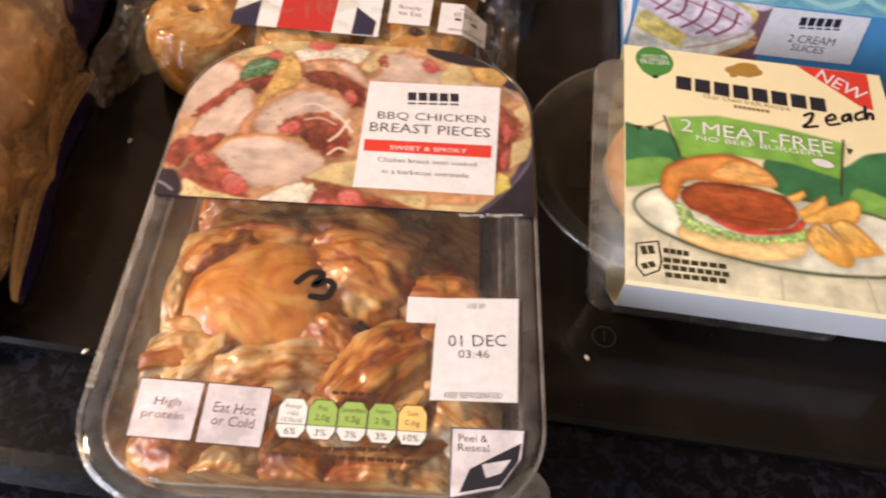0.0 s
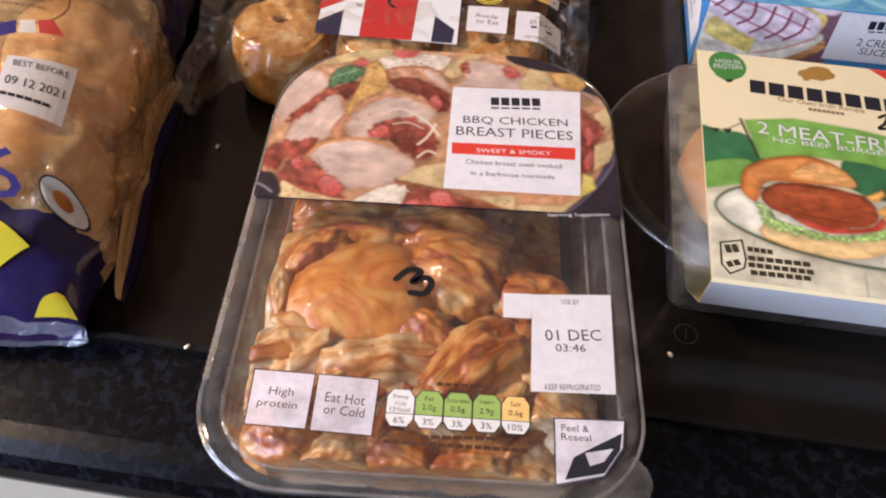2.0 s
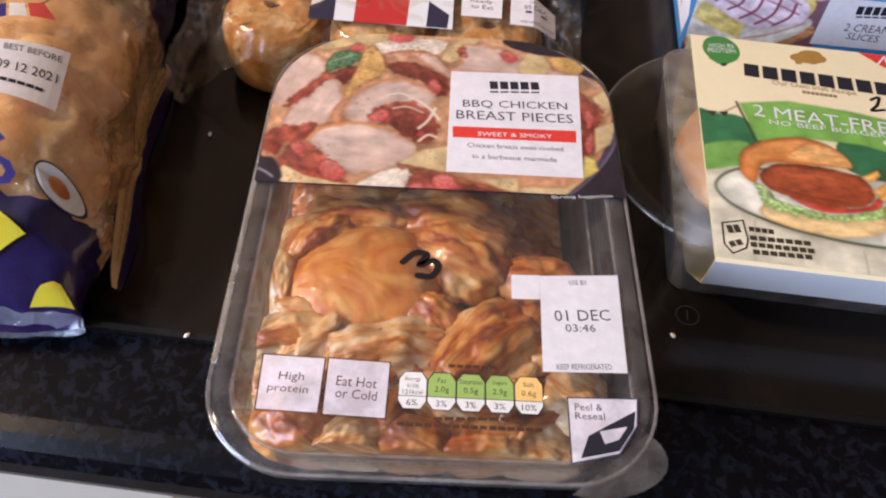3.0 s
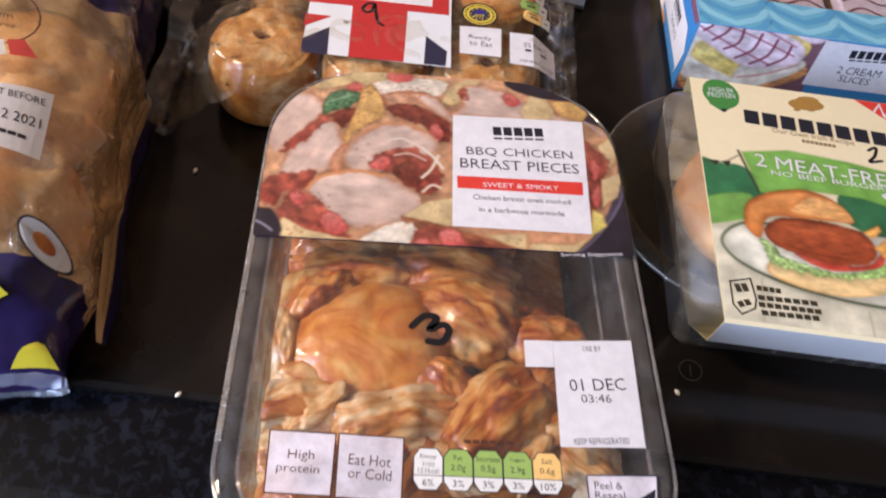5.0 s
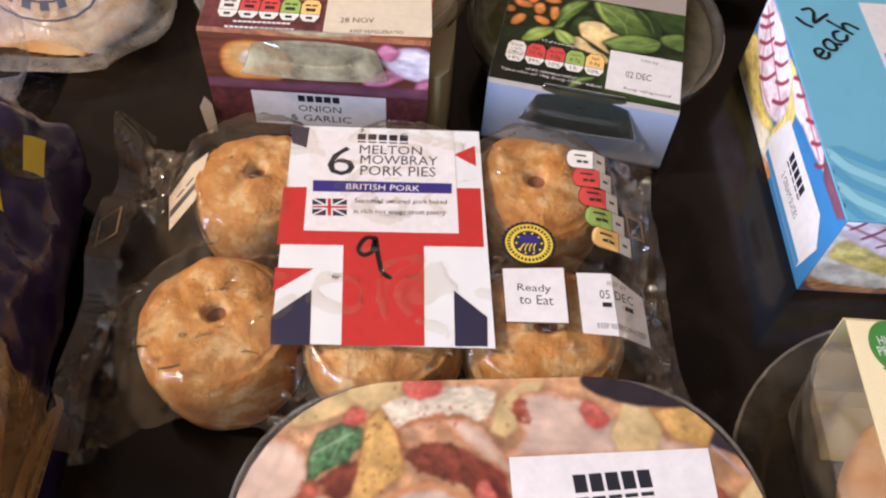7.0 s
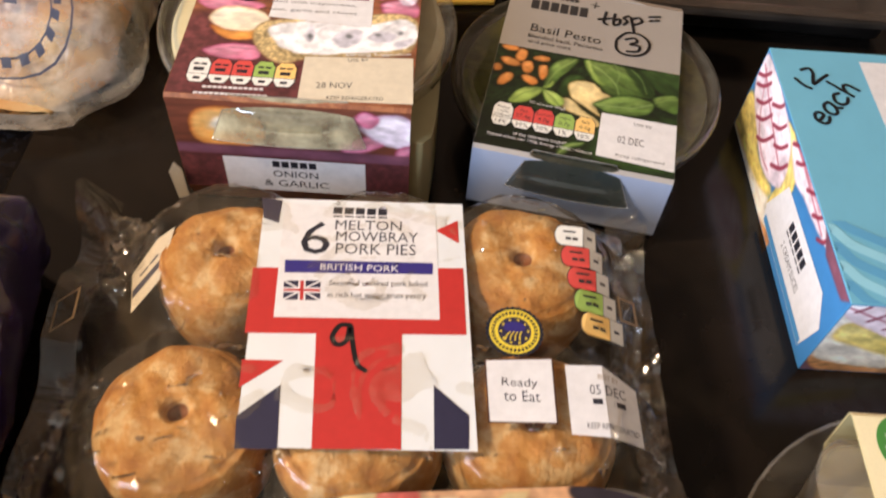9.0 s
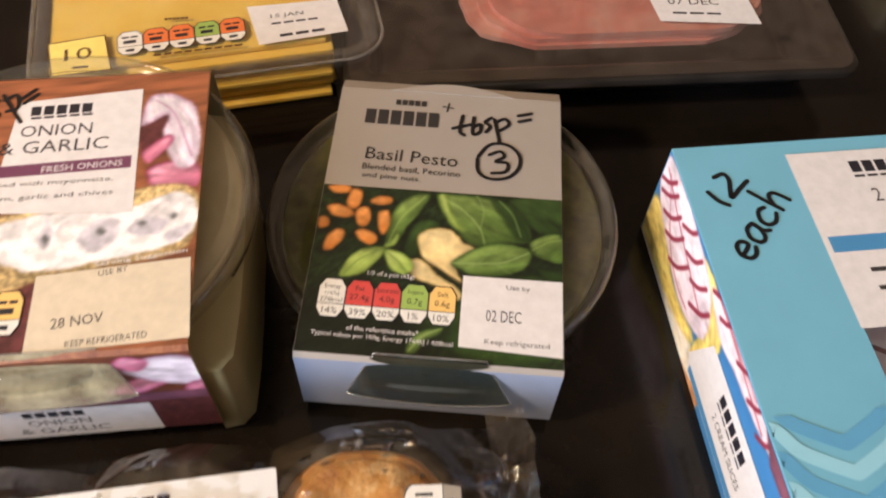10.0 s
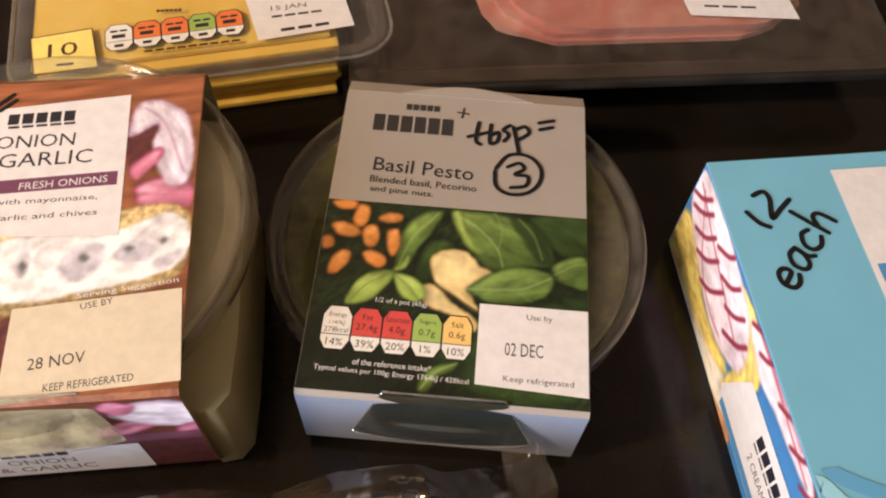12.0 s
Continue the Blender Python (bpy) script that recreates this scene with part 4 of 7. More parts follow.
pic.line((176, 200, 164), 0.0009, (-.0486, .0879), (-.043, .0909), (-.0377, .0936), share=0.7)
pic.line((150, 182, 142), 0.0007, (-.0438, .085), (-.0416, .0906), (-.0399, .0952), share=0.6)
pic.shape("tomato", (-.0408, .0973), (-.0377, .1016), (-.0343, .1001), (-.035, .096))
pic.shape("toast", (-.0434, .0552), (-.0374, .0781), (-.034, .0974), (-.0298, .1018), (-.025, .0937), (-.0233, .0809), (-.0304, .0762), (-.0366, .0695), (-.0394, .0574), round_off=False)
pic.flecks((120, 70, 36), 26, -.0369, -.0267, .0699, .0984, 0.0003, 0.0006, 3)
pic.shape("meat", (-.0657, .0332), (-.0655, .0464), (-.0601, .0642), (-.0487, .079), (-.0404, .0676), (-.0415, .0519), (-.0511, .0452), (-.0598, .0427))
pic.shape("salsa", (-.066, .0569), (-.0605, .0652), (-.05, .0788), (-.0476, .0769), (-.0545, .065), (-.0621, .0571), shade=0.1)
pic.shape("salsa", (-.0716, .0328), (-.069, .0421), (-.0604, .0449), (-.051, .0474), (-.0524, .0377), (-.0613, .0335), (-.0666, .0264))
pic.shape("roast", (-.0436, .0565), (-.0402, .0627), (-.0374, .0615), (-.0394, .0482), (-.0453, .0487))
pic.shape("meat", (-.0398, .0554), (-.0362, .0659), (-.0275, .0747), (-.0157, .0781), (-.0056, .0733), (.0006, .0662), (-.005, .0579), (-.0153, .0514), (-.0281, .0486), (-.0362, .0481))
pic.line((214, 150, 100), 0.0012, (-.0362, .0659), (-.0275, .0743), (-.0156, .0777), (-.0056, .0729), share=0.7)
pic.flecks((92, 74, 60), 6, -.0354, -.0165, .0542, .0694, 0.0003, 0.0005, 4)
pic.shape("salsa", (-.0298, .0533), (-.0214, .0614), (-.0108, .0634), (-.0023, .0566), (.0012, .045), (-.0042, .037), (-.012, .0404), (-.0206, .0492))
pic.shape("tomato", (-.0287, .0528), (-.0232, .058), (-.0197, .0553), (-.022, .0504), (-.0265, .0495))
pic.shape("sauce", (-.0193, .0496), (-.0131, .0558), (-.0069, .0505), (-.0072, .0421), (-.0124, .0423), shade=0.1)
pic.line((240, 224, 198), 0.0014, (-.0068, .0467), (-.003, .0517), (0, .0596))
pic.line((240, 228, 206), 0.0012, (-.0071, .0637), (-.0019, .0585), (.0018, .0526))
pic.line((238, 220, 194), 0.0013, (-.0064, .039), (-.0027, .0429), (.0008, .0417))
pic.line((236, 220, 200), 0.0010, (-.0211, .0666), (-.0151, .0683), (-.0075, .0636))
pic.line((230, 206, 182), 0.0009, (-.0186, .0583), (-.012, .0598), (-.0052, .0564))
pic.shape("meat", (-.0531, .0359), (-.0484, .0439), (-.0347, .0485), (-.0215, .0466), (-.0107, .0391), (-.0064, .034), (-.0112, .0245), (-.0234, .0203), (-.0356, .0187), (-.045, .0258))
pic.line((220, 148, 88), 0.0016, (-.0523, .0372), (-.048, .0439), (-.0346, .0482), (-.0224, .0464), share=0.8)
pic.shape("salsa", (-.0628, .0246), (-.0589, .0362), (-.0513, .0342), (-.0426, .0259), (-.0353, .0178), (-.0365, .0128), (-.0475, .0129), (-.0589, .0163))
pic.shape("tomato", (-.0467, .0217), (-.0435, .0262), (-.0382, .0231), (-.0355, .0173), (-.0416, .0149))
pic.shape("tomato", (-.0594, .0331), (-.0553, .0352), (-.0522, .0309), (-.0563, .0289), shade=0.15)
pic.flecks((84, 34, 30), 26, -.0605, -.0426, .0149, .0351, 0.0003, 0.0006, 5)
pic.shape("chip", (-.0611, .0145), (-.0606, .0217), (-.0514, .0168), (-.0313, .0114), (-.0348, .0079), (-.057, .0115), shade=0.1)
pic.flecks((170, 84, 60), 22, -.058, -.0321, .0101, .0184, 0.0003, 0.0007, 6)
pic.shape("cheese", (-.0315, .0114), (-.0212, .0204), (-.0111, .0231), (-.0082, .0179), (-.0141, .0092), (-.0251, .0082))
pic.shape("chip", (-.0141, .026), (-.0043, .0341), (.0061, .0366), (.0064, .0222), (.0012, .0202), (-.0089, .0229), round_off=False)
pic.shape("crust", (-.0148, .0255), (-.0039, .0236), (.0064, .0213), (.0139, .0179), (.0348, .0122), (.0237, .0096), (.0013, .0171), (-.0087, .0199))
pic.shape("salsa", (-.0109, .0094), (-.0087, .0182), (-.0011, .0212), (.0089, .0176), (.014, .0088), (-.0032, .0057))
pic.shape("tomato", (-.0002, .0184), (.0062, .0208), (.0097, .0143), (.0039, .0103))
pic.shape("tomato", (-.0104, .0127), (-.0048, .0151), (-.0031, .0092), (-.0088, .0079))
pic.shape("cheese", (-.0143, .0195), (-.0101, .0232), (-.0097, .0198), (-.0123, .0163), shade=0.2)
pic.shape("sauce", (.0124, .0145), (.0211, .0142), (.0259, .0096), (.0162, .0065))
pic.shape("chip", (.0186, .0186), (.0351, .0203), (.0348, .0122), (.0299, .0129), round_off=False)
pic.shape("chip", (.0359, .0156), (.0534, .016), (.0615, .0209), (.0506, .0083), (.0344, .0067), round_off=False)
pic.flecks((130, 86, 50), 24, -.0039, .0601, .0219, .0384, 0.0003, 0.0005, 7)
pic.flecks((120, 80, 46), 22, .021, .051, .0068, .0186, 0.0003, 0.0005, 8)
pic.flecks((140, 90, 50), 24, -.0681, -.0405, .0907, .1087, 0.0003, 0.0005, 9)
pic.flecks((150, 60, 50), 30, -.032, .0073, .0936, .1103, 0.0003, 0.0007, 10, 0.6)
pic.shape("plum_plate", (-.0733, .0149), (-.0724, .0243), (-.0651, .0248), (-.0607, .0139), shade=0)
pic.line((190, 184, 200), 0.0010, (-.0714, .0196), (-.0677, .0178), (-.0641, .015), share=0.8)
pic.rgb *= 0.9
pic.onto("food_photo", sleeve, lambda u, v: (u, v, 0.0480), "printed photograph of chicken nachos", [(CU + x, 0.0610 + y) for x, y in rounded(0.1482, 0.0972, 0.04, 10, (0.001, 0.046, 0.046, 0.001))])
p = Print(sleeve, flat_at(0.0480), 0.0001)
p.part("title_label", "white paper label with product name")
p.poly("paper", (.0065, .0849), (.0646, .0858), (.0616, .0218), (.0054, .022))
p.part("lettering")
p.bars("ink", 5, .0236, .0765, .0467, .0775, .0052)
p.bars("ink", 5, .0237, .072, .0467, .0732, .0011)
p.words("ink", "BBQ CHICKEN", .012, .0633, .058, .0645, .0054)
p.words("ink", "BREAST PIECES", .0092, .0564, .06, .0569, .0055)
p.poly("redband", (.0077, .0489), (.0608, .0494), (.0603, .0422), (.0078, .0422))
p.words("paper", "SWEET & SMOKY", .0184, .0449, .0502, .0454, .0025)
p.words("ink", "Chicken breast oven cooked", .014, .0379, .0544, .0381, .0027)
p.words("ink", "in a barbecue marinade", .0164, .0315, .0513, .0316, .0026)
p.words("paper", "Serving Suggestion", .0479, .0104, .0726, .0125, .0022)
p.done()
p = Print(pack, flat_at(0.0472), 0.00015)
p.part("protein_label", "printed semi-clear label")
p.poly("milky", (-.0549, -.0662), (-.0337, -.0668), (-.034, -.0875), (-.0544, -.0869))
p.outline("brown", .0003, (-.0549, -.0662), (-.0337, -.0668), (-.034, -.0875), (-.0544, -.0869))
p.words("brown", "High", -.0484, -.0746, -.04, -.0747, .004)
p.words("brown", "protein", -.0515, -.0791, -.0381, -.0796, .0035)
p.part("serving_label", "printed semi-clear label")
p.poly("milky", (-.0327, -.0667), (-.0116, -.0675), (-.012, -.0885), (-.0326, -.0878))
p.outline("brown", .0003, (-.0327, -.0667), (-.0116, -.0675), (-.012, -.0885), (-.0326, -.0878))
p.words("brown", "Eat Hot", -.0291, -.0752, -.0156, -.0759, .0037)
p.words("brown", "or Cold", -.029, -.0797, -.0153, -.0805, .0035)
p.part("use_by_label", "white use-by label")
p.poly("paper", (.0306, -.0283), (.0412, -.028), (.0408, -.0389), (.0305, -.0391))
p.poly("paper", (.0412, -.0282), (.0704, -.0265), (.0693, -.068), (.0402, -.0687))
p.words("ink", "USE BY", .052, -.0308, .0586, -.0305, .0022)
p.words("ink", "01 DEC", .0456, -.0457, .0657, -.0444, .0047)
p.words("ink", "03:46", .0492, -.0507, .0599, -.0502, .0032)
p.words("ink", "KEEP REFRIGERATED", .0451, -.0666, .0642, -.0657, .0022)
p.part("nutrition_label")
p.lights(-.0085, -.0776, .0399, -.078, .0138, "white,lime,lime,lime,amber", "Energy,Fat,Saturates,Sugars,Salt", "512kJ|121kcal,2.0g,0.5g,2.9g,0.6g", "6%,3%,3%,3%,10%")
p.bars("brown", 7, .0033, -.0878, .0287, -.0868, .0013)
p.bars("brown", 16, -.0085, -.0901, .0393, -.0904, .0014)
p.bars("brown", 6, .0079, -.068, .0247, -.0679, .0013)
p.part("reseal_mark")
p.poly("milky", (.0479, -.0782), (.0714, -.0777), (.0701, -.0876), (.0633, -.0976), (.0477, -.1014))
p.outline("inkmid", .0005, (.0479, -.0782), (.0714, -.0777), (.0701, -.0876), (.0633, -.0976), (.0477, -.1014))
p.words("ink", "Peel &", .0501, -.0815, .0593, -.0814, .0025)
p.words("ink", "Reseal", .05, -.0847, .0598, -.0846, .0025)
p.part("reseal_arrow", "dark folded-corner mark")
p.poly("ink", (.0507, -.0995), (.0538, -.0917), (.0606, -.0877), (.0702, -.0822), (.069, -.0884), (.0634, -.0965))
p.poly("milky", (.0576, -.09), (.0669, -.0879), (.0636, -.0926), (.0589, -.0944))
p.part("handwriting", "black marker figure")
p.stroke("marker", .0027, (-.0097, -.0247), (-.0052, -.0201), (-.0008, -.0209), (-.0035, -.0257), (.0013, -.0234), (.0036, -.0259), (.0012, -.0306), (-.0039, -.0306))
p.done()

# meat-free burgers: card sleeve round a clear tray
bp = thing("burger_pack", 0.057, 0.188, 0.0, 0, "cream and green card sleeve of burgers round a clear tray", "food pack")
prof = [(0.040, 0.0006), (0.022, 0.003), (0.0025, 0.0205), (0.0, 0.0385), (0.0012, 0.0397), (0.144, 0.0397), (0.1455, 0.0385), (0.1435, 0.019), (0.13, 0.003), (0.11, 0.0006)]
sleeve = part("sleeve", band(prof, 0.0, 0.123, 0.0006, [2, 2, 2, 0, 0, 0, 2, 2, 2]), [M["creamcard"], M["kraft"], M["whitecard"]], bp, "printed cream and green card")
# the burger on a plate before green hills
pic = Picture(0.0003, 0.1227, 0.0014, 0.1437, 0.00042, (240, 226, 184), 0.015, 0.01)
pic.shape("hill", (-.0024, .086), (.0082, .0864), (.0196, .0855), (.0269, .072), (.0193, .0508), (-.0022, .0477), shade=0)
pic.shape("hilllight", (-.0023, .0631), (.0199, .0695), (.0193, .0508), (-.0022, .0477), shade=0)
pic.shape("hill", (.0614, .0762), (.0789, .0794), (.0938, .0768), (.1077, .0877), (.123, .0868), (.1151, .0489), (.0932, .0527), (.0755, .054), (.0614, .0605), shade=0)
pic.shape("hilllight", (.0988, .066), (.117, .058), (.1151, .0489), (.0947, .0519), shade=0)
pic.shape("banner", (.0196, .0955), (.0425, .1005), (.0708, .0979), (.0981, .0927), (.0921, .0701), (.0716, .0759), (.0477, .0764), (.0248, .0711), shade=0.15, round_off=False)
pic.shape("table", (-.0039, .0478), (.033, .0601), (.0723, .0546), (.1155, .0507), (.1033, -.0088), (.0615, -.0069), (-.0036, -.005), shade=0, round_off=False)
pic.line((58, 54, 40), 0.0010, (.018, .096), (.0205, .0856), (.0241, .0715))
pic.line((58, 54, 40), 0.0009, (.0977, .0947), (.0942, .0769), (.0912, .0601))
pic.line((58, 54, 40), 0.0004, (.0004, .0865), (.01, .0875), (.0183, .0934))
pic.shape("plate_line", (.0033, .0392), (.0063, .047), (.0147, .0527), (.026, .054), (.0527, .0565), (.0854, .0546), (.112, .0493), (.1144, .0379), (.1057, .0209), (.0903, .0169), (.0703, .0157), (.049, .0172), (.0261, .0222), (.0099, .0299), shade=0.12)
pic.shape("plate", (.0041, .0393), (.007, .0462), (.015, .0516), (.026, .0531), (.0526, .0553), (.0852, .0535), (.1108, .0482), (.1135, .0378), (.105, .0219), (.0906, .0183), (.0705, .0171), (.0491, .0184), (.0265, .0235), (.0106, .0308), shade=0)
pic.shape("bunbase", (.0214, .0302), (.0267, .0336), (.0439, .0304), (.063, .0316), (.0727, .0337), (.071, .0254), (.0633, .0212), (.0492, .0192), (.0339, .0211), (.0231, .0253), shade=0.3)
pic.shape("lettuce", (.0204, .0455), (.0254, .0409), (.0316, .0353), (.0441, .0318), (.0567, .0319), (.0748, .0394), (.0733, .0329), (.058, .0291), (.0438, .0287), (.0265, .0305), (.0217, .037))
pic.shape("redslice", (.0342, .0392), (.0508, .0361), (.0653, .0374), (.0732, .0442), (.0714, .0378), (.0568, .033), (.0441, .0329))
pic.shape("patty", (.0234, .0504), (.0312, .0575), (.0463, .059), (.0658, .0557), (.0711, .0477), (.0674, .0392), (.054, .0358), (.0382, .0382), (.0271, .0418), shade=0.3)
pic.line((196, 112, 66), 0.0010, (.0357, .0504), (.0458, .0533), (.0587, .0511), share=0.5)
pic.line((104, 42, 22), 0.0010, (.0304, .0428), (.0447, .0399), (.0607, .0395), share=0.5)
pic.shape("bun", (.0151, .0546), (.0184, .0652), (.0321, .0734), (.0477, .0762), (.0607, .0697), (.0647, .0607), (.0563, .0599), (.043, .0591), (.0262, .0573), (.021, .0451), (.0159, .0487), shade=0.3)
pic.shape("buncut", (.0365, .0619), (.0457, .0725), (.0542, .0726), (.061, .069), (.0644, .0608), (.0531, .0607), shade=0, soft=0.0014)
pic.shape("wedge", (.0674, .0555), (.0756, .061), (.0763, .0575), (.0712, .0526), round_off=False)
pic.shape("wedge", (.0703, .0472), (.0845, .0598), (.0849, .0545), (.0744, .0436), round_off=False)
pic.shape("wedge", (.0729, .0444), (.0962, .0588), (.0958, .0467), (.0836, .0431))
pic.shape("wedge", (.0748, .0394), (.0803, .0423), (.0906, .0278), (.0868, .0216), (.0779, .0256), (.0734, .0329))
pic.shape("wedge", (.0836, .0431), (.0922, .0465), (.1031, .0329), (.1006, .0297), (.0906, .0278), (.0872, .0353))
pic.line((168, 160, 130), 0.0005, (.0603, .0132), (.0602, .0075), (.0598, -.0008))
pic.line((168, 160, 130), 0.0005, (.0939, .0179), (.0948, .0114), (.0956, .0006))
pic.line((168, 160, 130), 0.0004, (.0183, .0239), (.0171, .0157), (.0157, .0001))
pic.onto("printed_picture", sleeve, lambda u, v: (u, v, 0.0398), "printed picture of a burger and potato wedges")
p = Print(sleeve, flat_at(0.0398), 0.0001)
p.part("bunting_flag")
p.poly("pole", (.0035, .0876), (.0081, .0879), (.0061, .0842))
p.part("bunting_flag")
p.poly("pole", (.0092, .0876), (.0136, .0884), (.0117, .0844))
p.part("bunting_flag")
p.poly("pole", (.0981, .0899), (.1012, .0895), (.0988, .0855))
p.part("protein_badge", "green balloon badge")
p.oval("balloon", .0055, .1331, .0234, .1351, .0209)
p.poly("balloon", (.0073, .1263), (.0216, .1285), (.0156, .122), (.0133, .1216))
p.poly("ink", (.0134, .1233), (.0161, .1239), (.0156, .1214), (.0135, .121))
p.words("paper", "HIGH IN", .0088, .1365, .0207, .1377, .0034)
p.words("paper", "PROTEIN", .0078, .1324, .0214, .1338, .0036)
p.part("emblem", "gold printed emblem")
p.oval("gold", .048, .1337, .0661, .1354, .008)
p.oval("gold", .0524, .1363, .0642, .1386, .0068)
p.poly("gold", (.0502, .1335), (.0541, .1343), (.0533, .1294), (.0502, .1288))
p.poly("gold", (.058, .1344), (.0611, .135), (.0607, .1305), (.0576, .1299))
p.part("lettering")
p.bars("ink", 8, .0235, .1204, .0943, .1168, .0093)
p.words("tan", "Our Own Irish Recipe", .0366, .1126, .0761, .111, .0043)
p.bars("tan", 8, .05, .1083, .0665, .1076, .002)
p.words("paper", "2 MEAT-FREE", .0252, .0917, .0923, .0888, .0079)
p.words("paper", "NO BEEF BURGERS", .0317, .0846, .087, .0838, .0031)
p.oval("paper", .0816, .0793, .0908, .0774, .0048)
p.poly("redband", (.0831, .1436), (.1167, .1435), (.1151, .1174), (.109, .1196))
p.words("paper", "NEW", .0931, .1395, .1129, .1265, .0085)
p.outline("pole", .0007, (.0043, .0196), (.013, .0222), (.014, .0122), (.0129, .0077), (.0072, .0041), (.0042, .0085))
p.bars("pole", 2, .0059, .0164, .0116, .0178, .0041)
p.bars("pole", 2, .0061, .0084, .0117, .0108, .0028)
p.bars("pole", 4, .0148, .018, .0252, .0178, .0025)
p.bars("pole", 7, .0146, .0133, .0396, .0139, .0024)
p.bars("pole", 8, .0145, .0099, .0404, .0101, .0024)
p.bars("pole", 7, .015, .0061, .039, .0068, .0024)
p.part("handwriting", "black marker writing")
p.stroke("marker", .0015, (.082, .1078), (.0862, .1103), (.0843, .1045), (.0808, .1001), (.0872, .1018))
p.stroke("marker", .0015, (.0918, .1062), (.0961, .1083), (.0955, .1112), (.092, .1076), (.0929, .1037), (.0978, .1055))
p.stroke("marker", .0015, (.1031, .1129), (.1002, .1107), (.0996, .1074), (.1021, .1089), (.1035, .113), (.1034, .1081))
p.stroke("marker", .0015, (.1098, .1156), (.1064, .113), (.1061, .1094), (.1093, .1108))
p.stroke("marker", .0016, (.1116, .1195), (.1103, .1105), (.1126, .1147), (.114, .1145), (.1137, .1111))
p.done()
bm = bmesh.new()
NR = 48
rings = []
for r, z in ((0.046, 0.0006), (0.050, 0.003), (0.059, 0.024), (0.062, 0.0255), (0.0685, 0.0258), (0.0695, 0.024)):
    rings.append([(0.0262 + r * math.cos(2 * math.pi * i / NR) * (1.0 if math.cos(2 * math.pi * i / NR) < 0 else 1.35), 0.083 + r * math.sin(2 * math.pi * i / NR), z) for i in range(NR)])
loops(bm, rings, True)
part("round_tray", bm, M["softlid"], bp, "clear round-ended plastic tray", True)
bm = bmesh.new()
loops(bm, [[(x + 0.046, y + 0.0725, z) for x, y in rounded(0.116 + 2 * g, 0.128 + 2 * g, 0.012 + g)] for g, z in ((-0.004, 0.0008), (0.0, 0.03), (0.0015, 0.0352))], False, True)
part("rim_bead", tube([(0.0262 + 0.0692 * math.cos(2 * math.pi * i / NR) * (1.0 if math.cos(2 * math.pi * i / NR) < 0 else 1.35), 0.083 + 0.0692 * math.sin(2 * math.pi * i / NR), 0.0252) for i in range(NR)], 0.0006), M["bead"], bp, smooth=True)
part("inner_lid", bm, M["veil"], bp, "clear plastic inner lid", True)
b1 = part("meat_free_burger", lathe([(0.0, 0.003), (0.036, 0.004), (0.042, 0.012), (0.040, 0.022), (0.02, 0.026), (0.0, 0.027)], 40, lambda q: q * (1 + 0.03 * noise.noise(q * 60))), M["bread"], None, smooth=True)
b1.matrix_world = pose(0.095, 0.272, 0.0)
tagged(b1, "round brown burger inside the clear tray", "burger")

# six pork pies in a crinkled clear bag with a flag card
PIE = [(-0.0545, -0.030), (0.0, -0.030), (0.0545, -0.030), (-0.0495, 0.0315), (0.0045, 0.0315), (0.0545, 0.0315)]
pies_m = pose(-0.099, 0.352, 0.0, 0, 0, 2.5)


def pie_shape(seed):
    prof = [(0.0, 0.002), (0.0235, 0.001), (0.0262, 0.004), (0.0280, 0.013), (0.0286, 0.021), (0.0282, 0.0275), (0.0268, 0.0325), (0.0244, 0.0360), (0.0215, 0.0380), (0.018, 0.0390),
            (0.014, 0.0398), (0.009, 0.0400), (0.0055, 0.0399), (0.0040, 0.0388), (0.0030, 0.0360), (0.0005, 0.0345)]

    def wob(q):
        a = math.atan2(q.y, q.x)
        o = Vector((seed * 5.1, seed * 2.3, 0))
        r = math.hypot(q.x, q.y)
        k = 1 + 0.035 * noise.noise(Vector((math.cos(a), math.sin(a), q.z * 40)) * 1.4 + o) + 0.006 * noise.noise(q * 160 + o)
        dz = 0.0026 * noise.noise(q * 60 + o) + 0.0012 * noise.noise(q * 190 + o)
        return Vector((q.x * k, q.y * k, q.z + (dz if q.z > 0.01 else 0) - (0.0012 if 0.0225 < r < 0.0262 and q.z > 0.036 else 0)))

    fine = []
    for (r0, z0), (r1, z1) in zip(prof, prof[1:]):
        fine += [(r0 + (r1 - r0) * t, z0 + (z1 - z0) * t) for t in (0, 0.33, 0.66)]
    fine.append(prof[-1])
    return lathe(fine, 72, wob)


for i, (px, py) in enumerate(PIE):
    bm = pie_shape(i + 1.0)
    for f in bm.faces:
        m = f.calc_center_median()
        f.material_index = 1 if math.hypot(m.x, m.y) < 0.0034 and m.z > 0.02 else 0
    ob = part("pork_pie", bm, [M["crust"], M["ventshade"]], None, smooth=True)
    k = {3: 0.90, 4: 0.82}.get(i, 0.97)
    for v in ob.data.vertices:
        v.co = Vector((v.co.x * k, v.co.y * k, v.co.z))
    ob.matrix_world = pies_m @ pose(px, py, 0, 0, 0, 47 * i)
    tagged(ob, "golden-brown baked pork pie with a vent hole on top", "pork pie", "pork pies in the bag")

pp = thing("pie_packet", -0.099, 0.352, 0.0, 2.5, "clear crinkled bag round six pork pies with a flag card", "food packet")


FOLDS = [((-0.067, -0.029), (-0.083, -0.056), 0.0035), ((-0.067, -0.029), (-0.066, 0.016), 0.0018), ((-0.066, 0.016), (-0.074, 0.046), 0.002), ((0.079, -0.036), (0.090, -0.055), 0.004), ((0.076, 0.000), (0.088, 0.012), 0.003)]


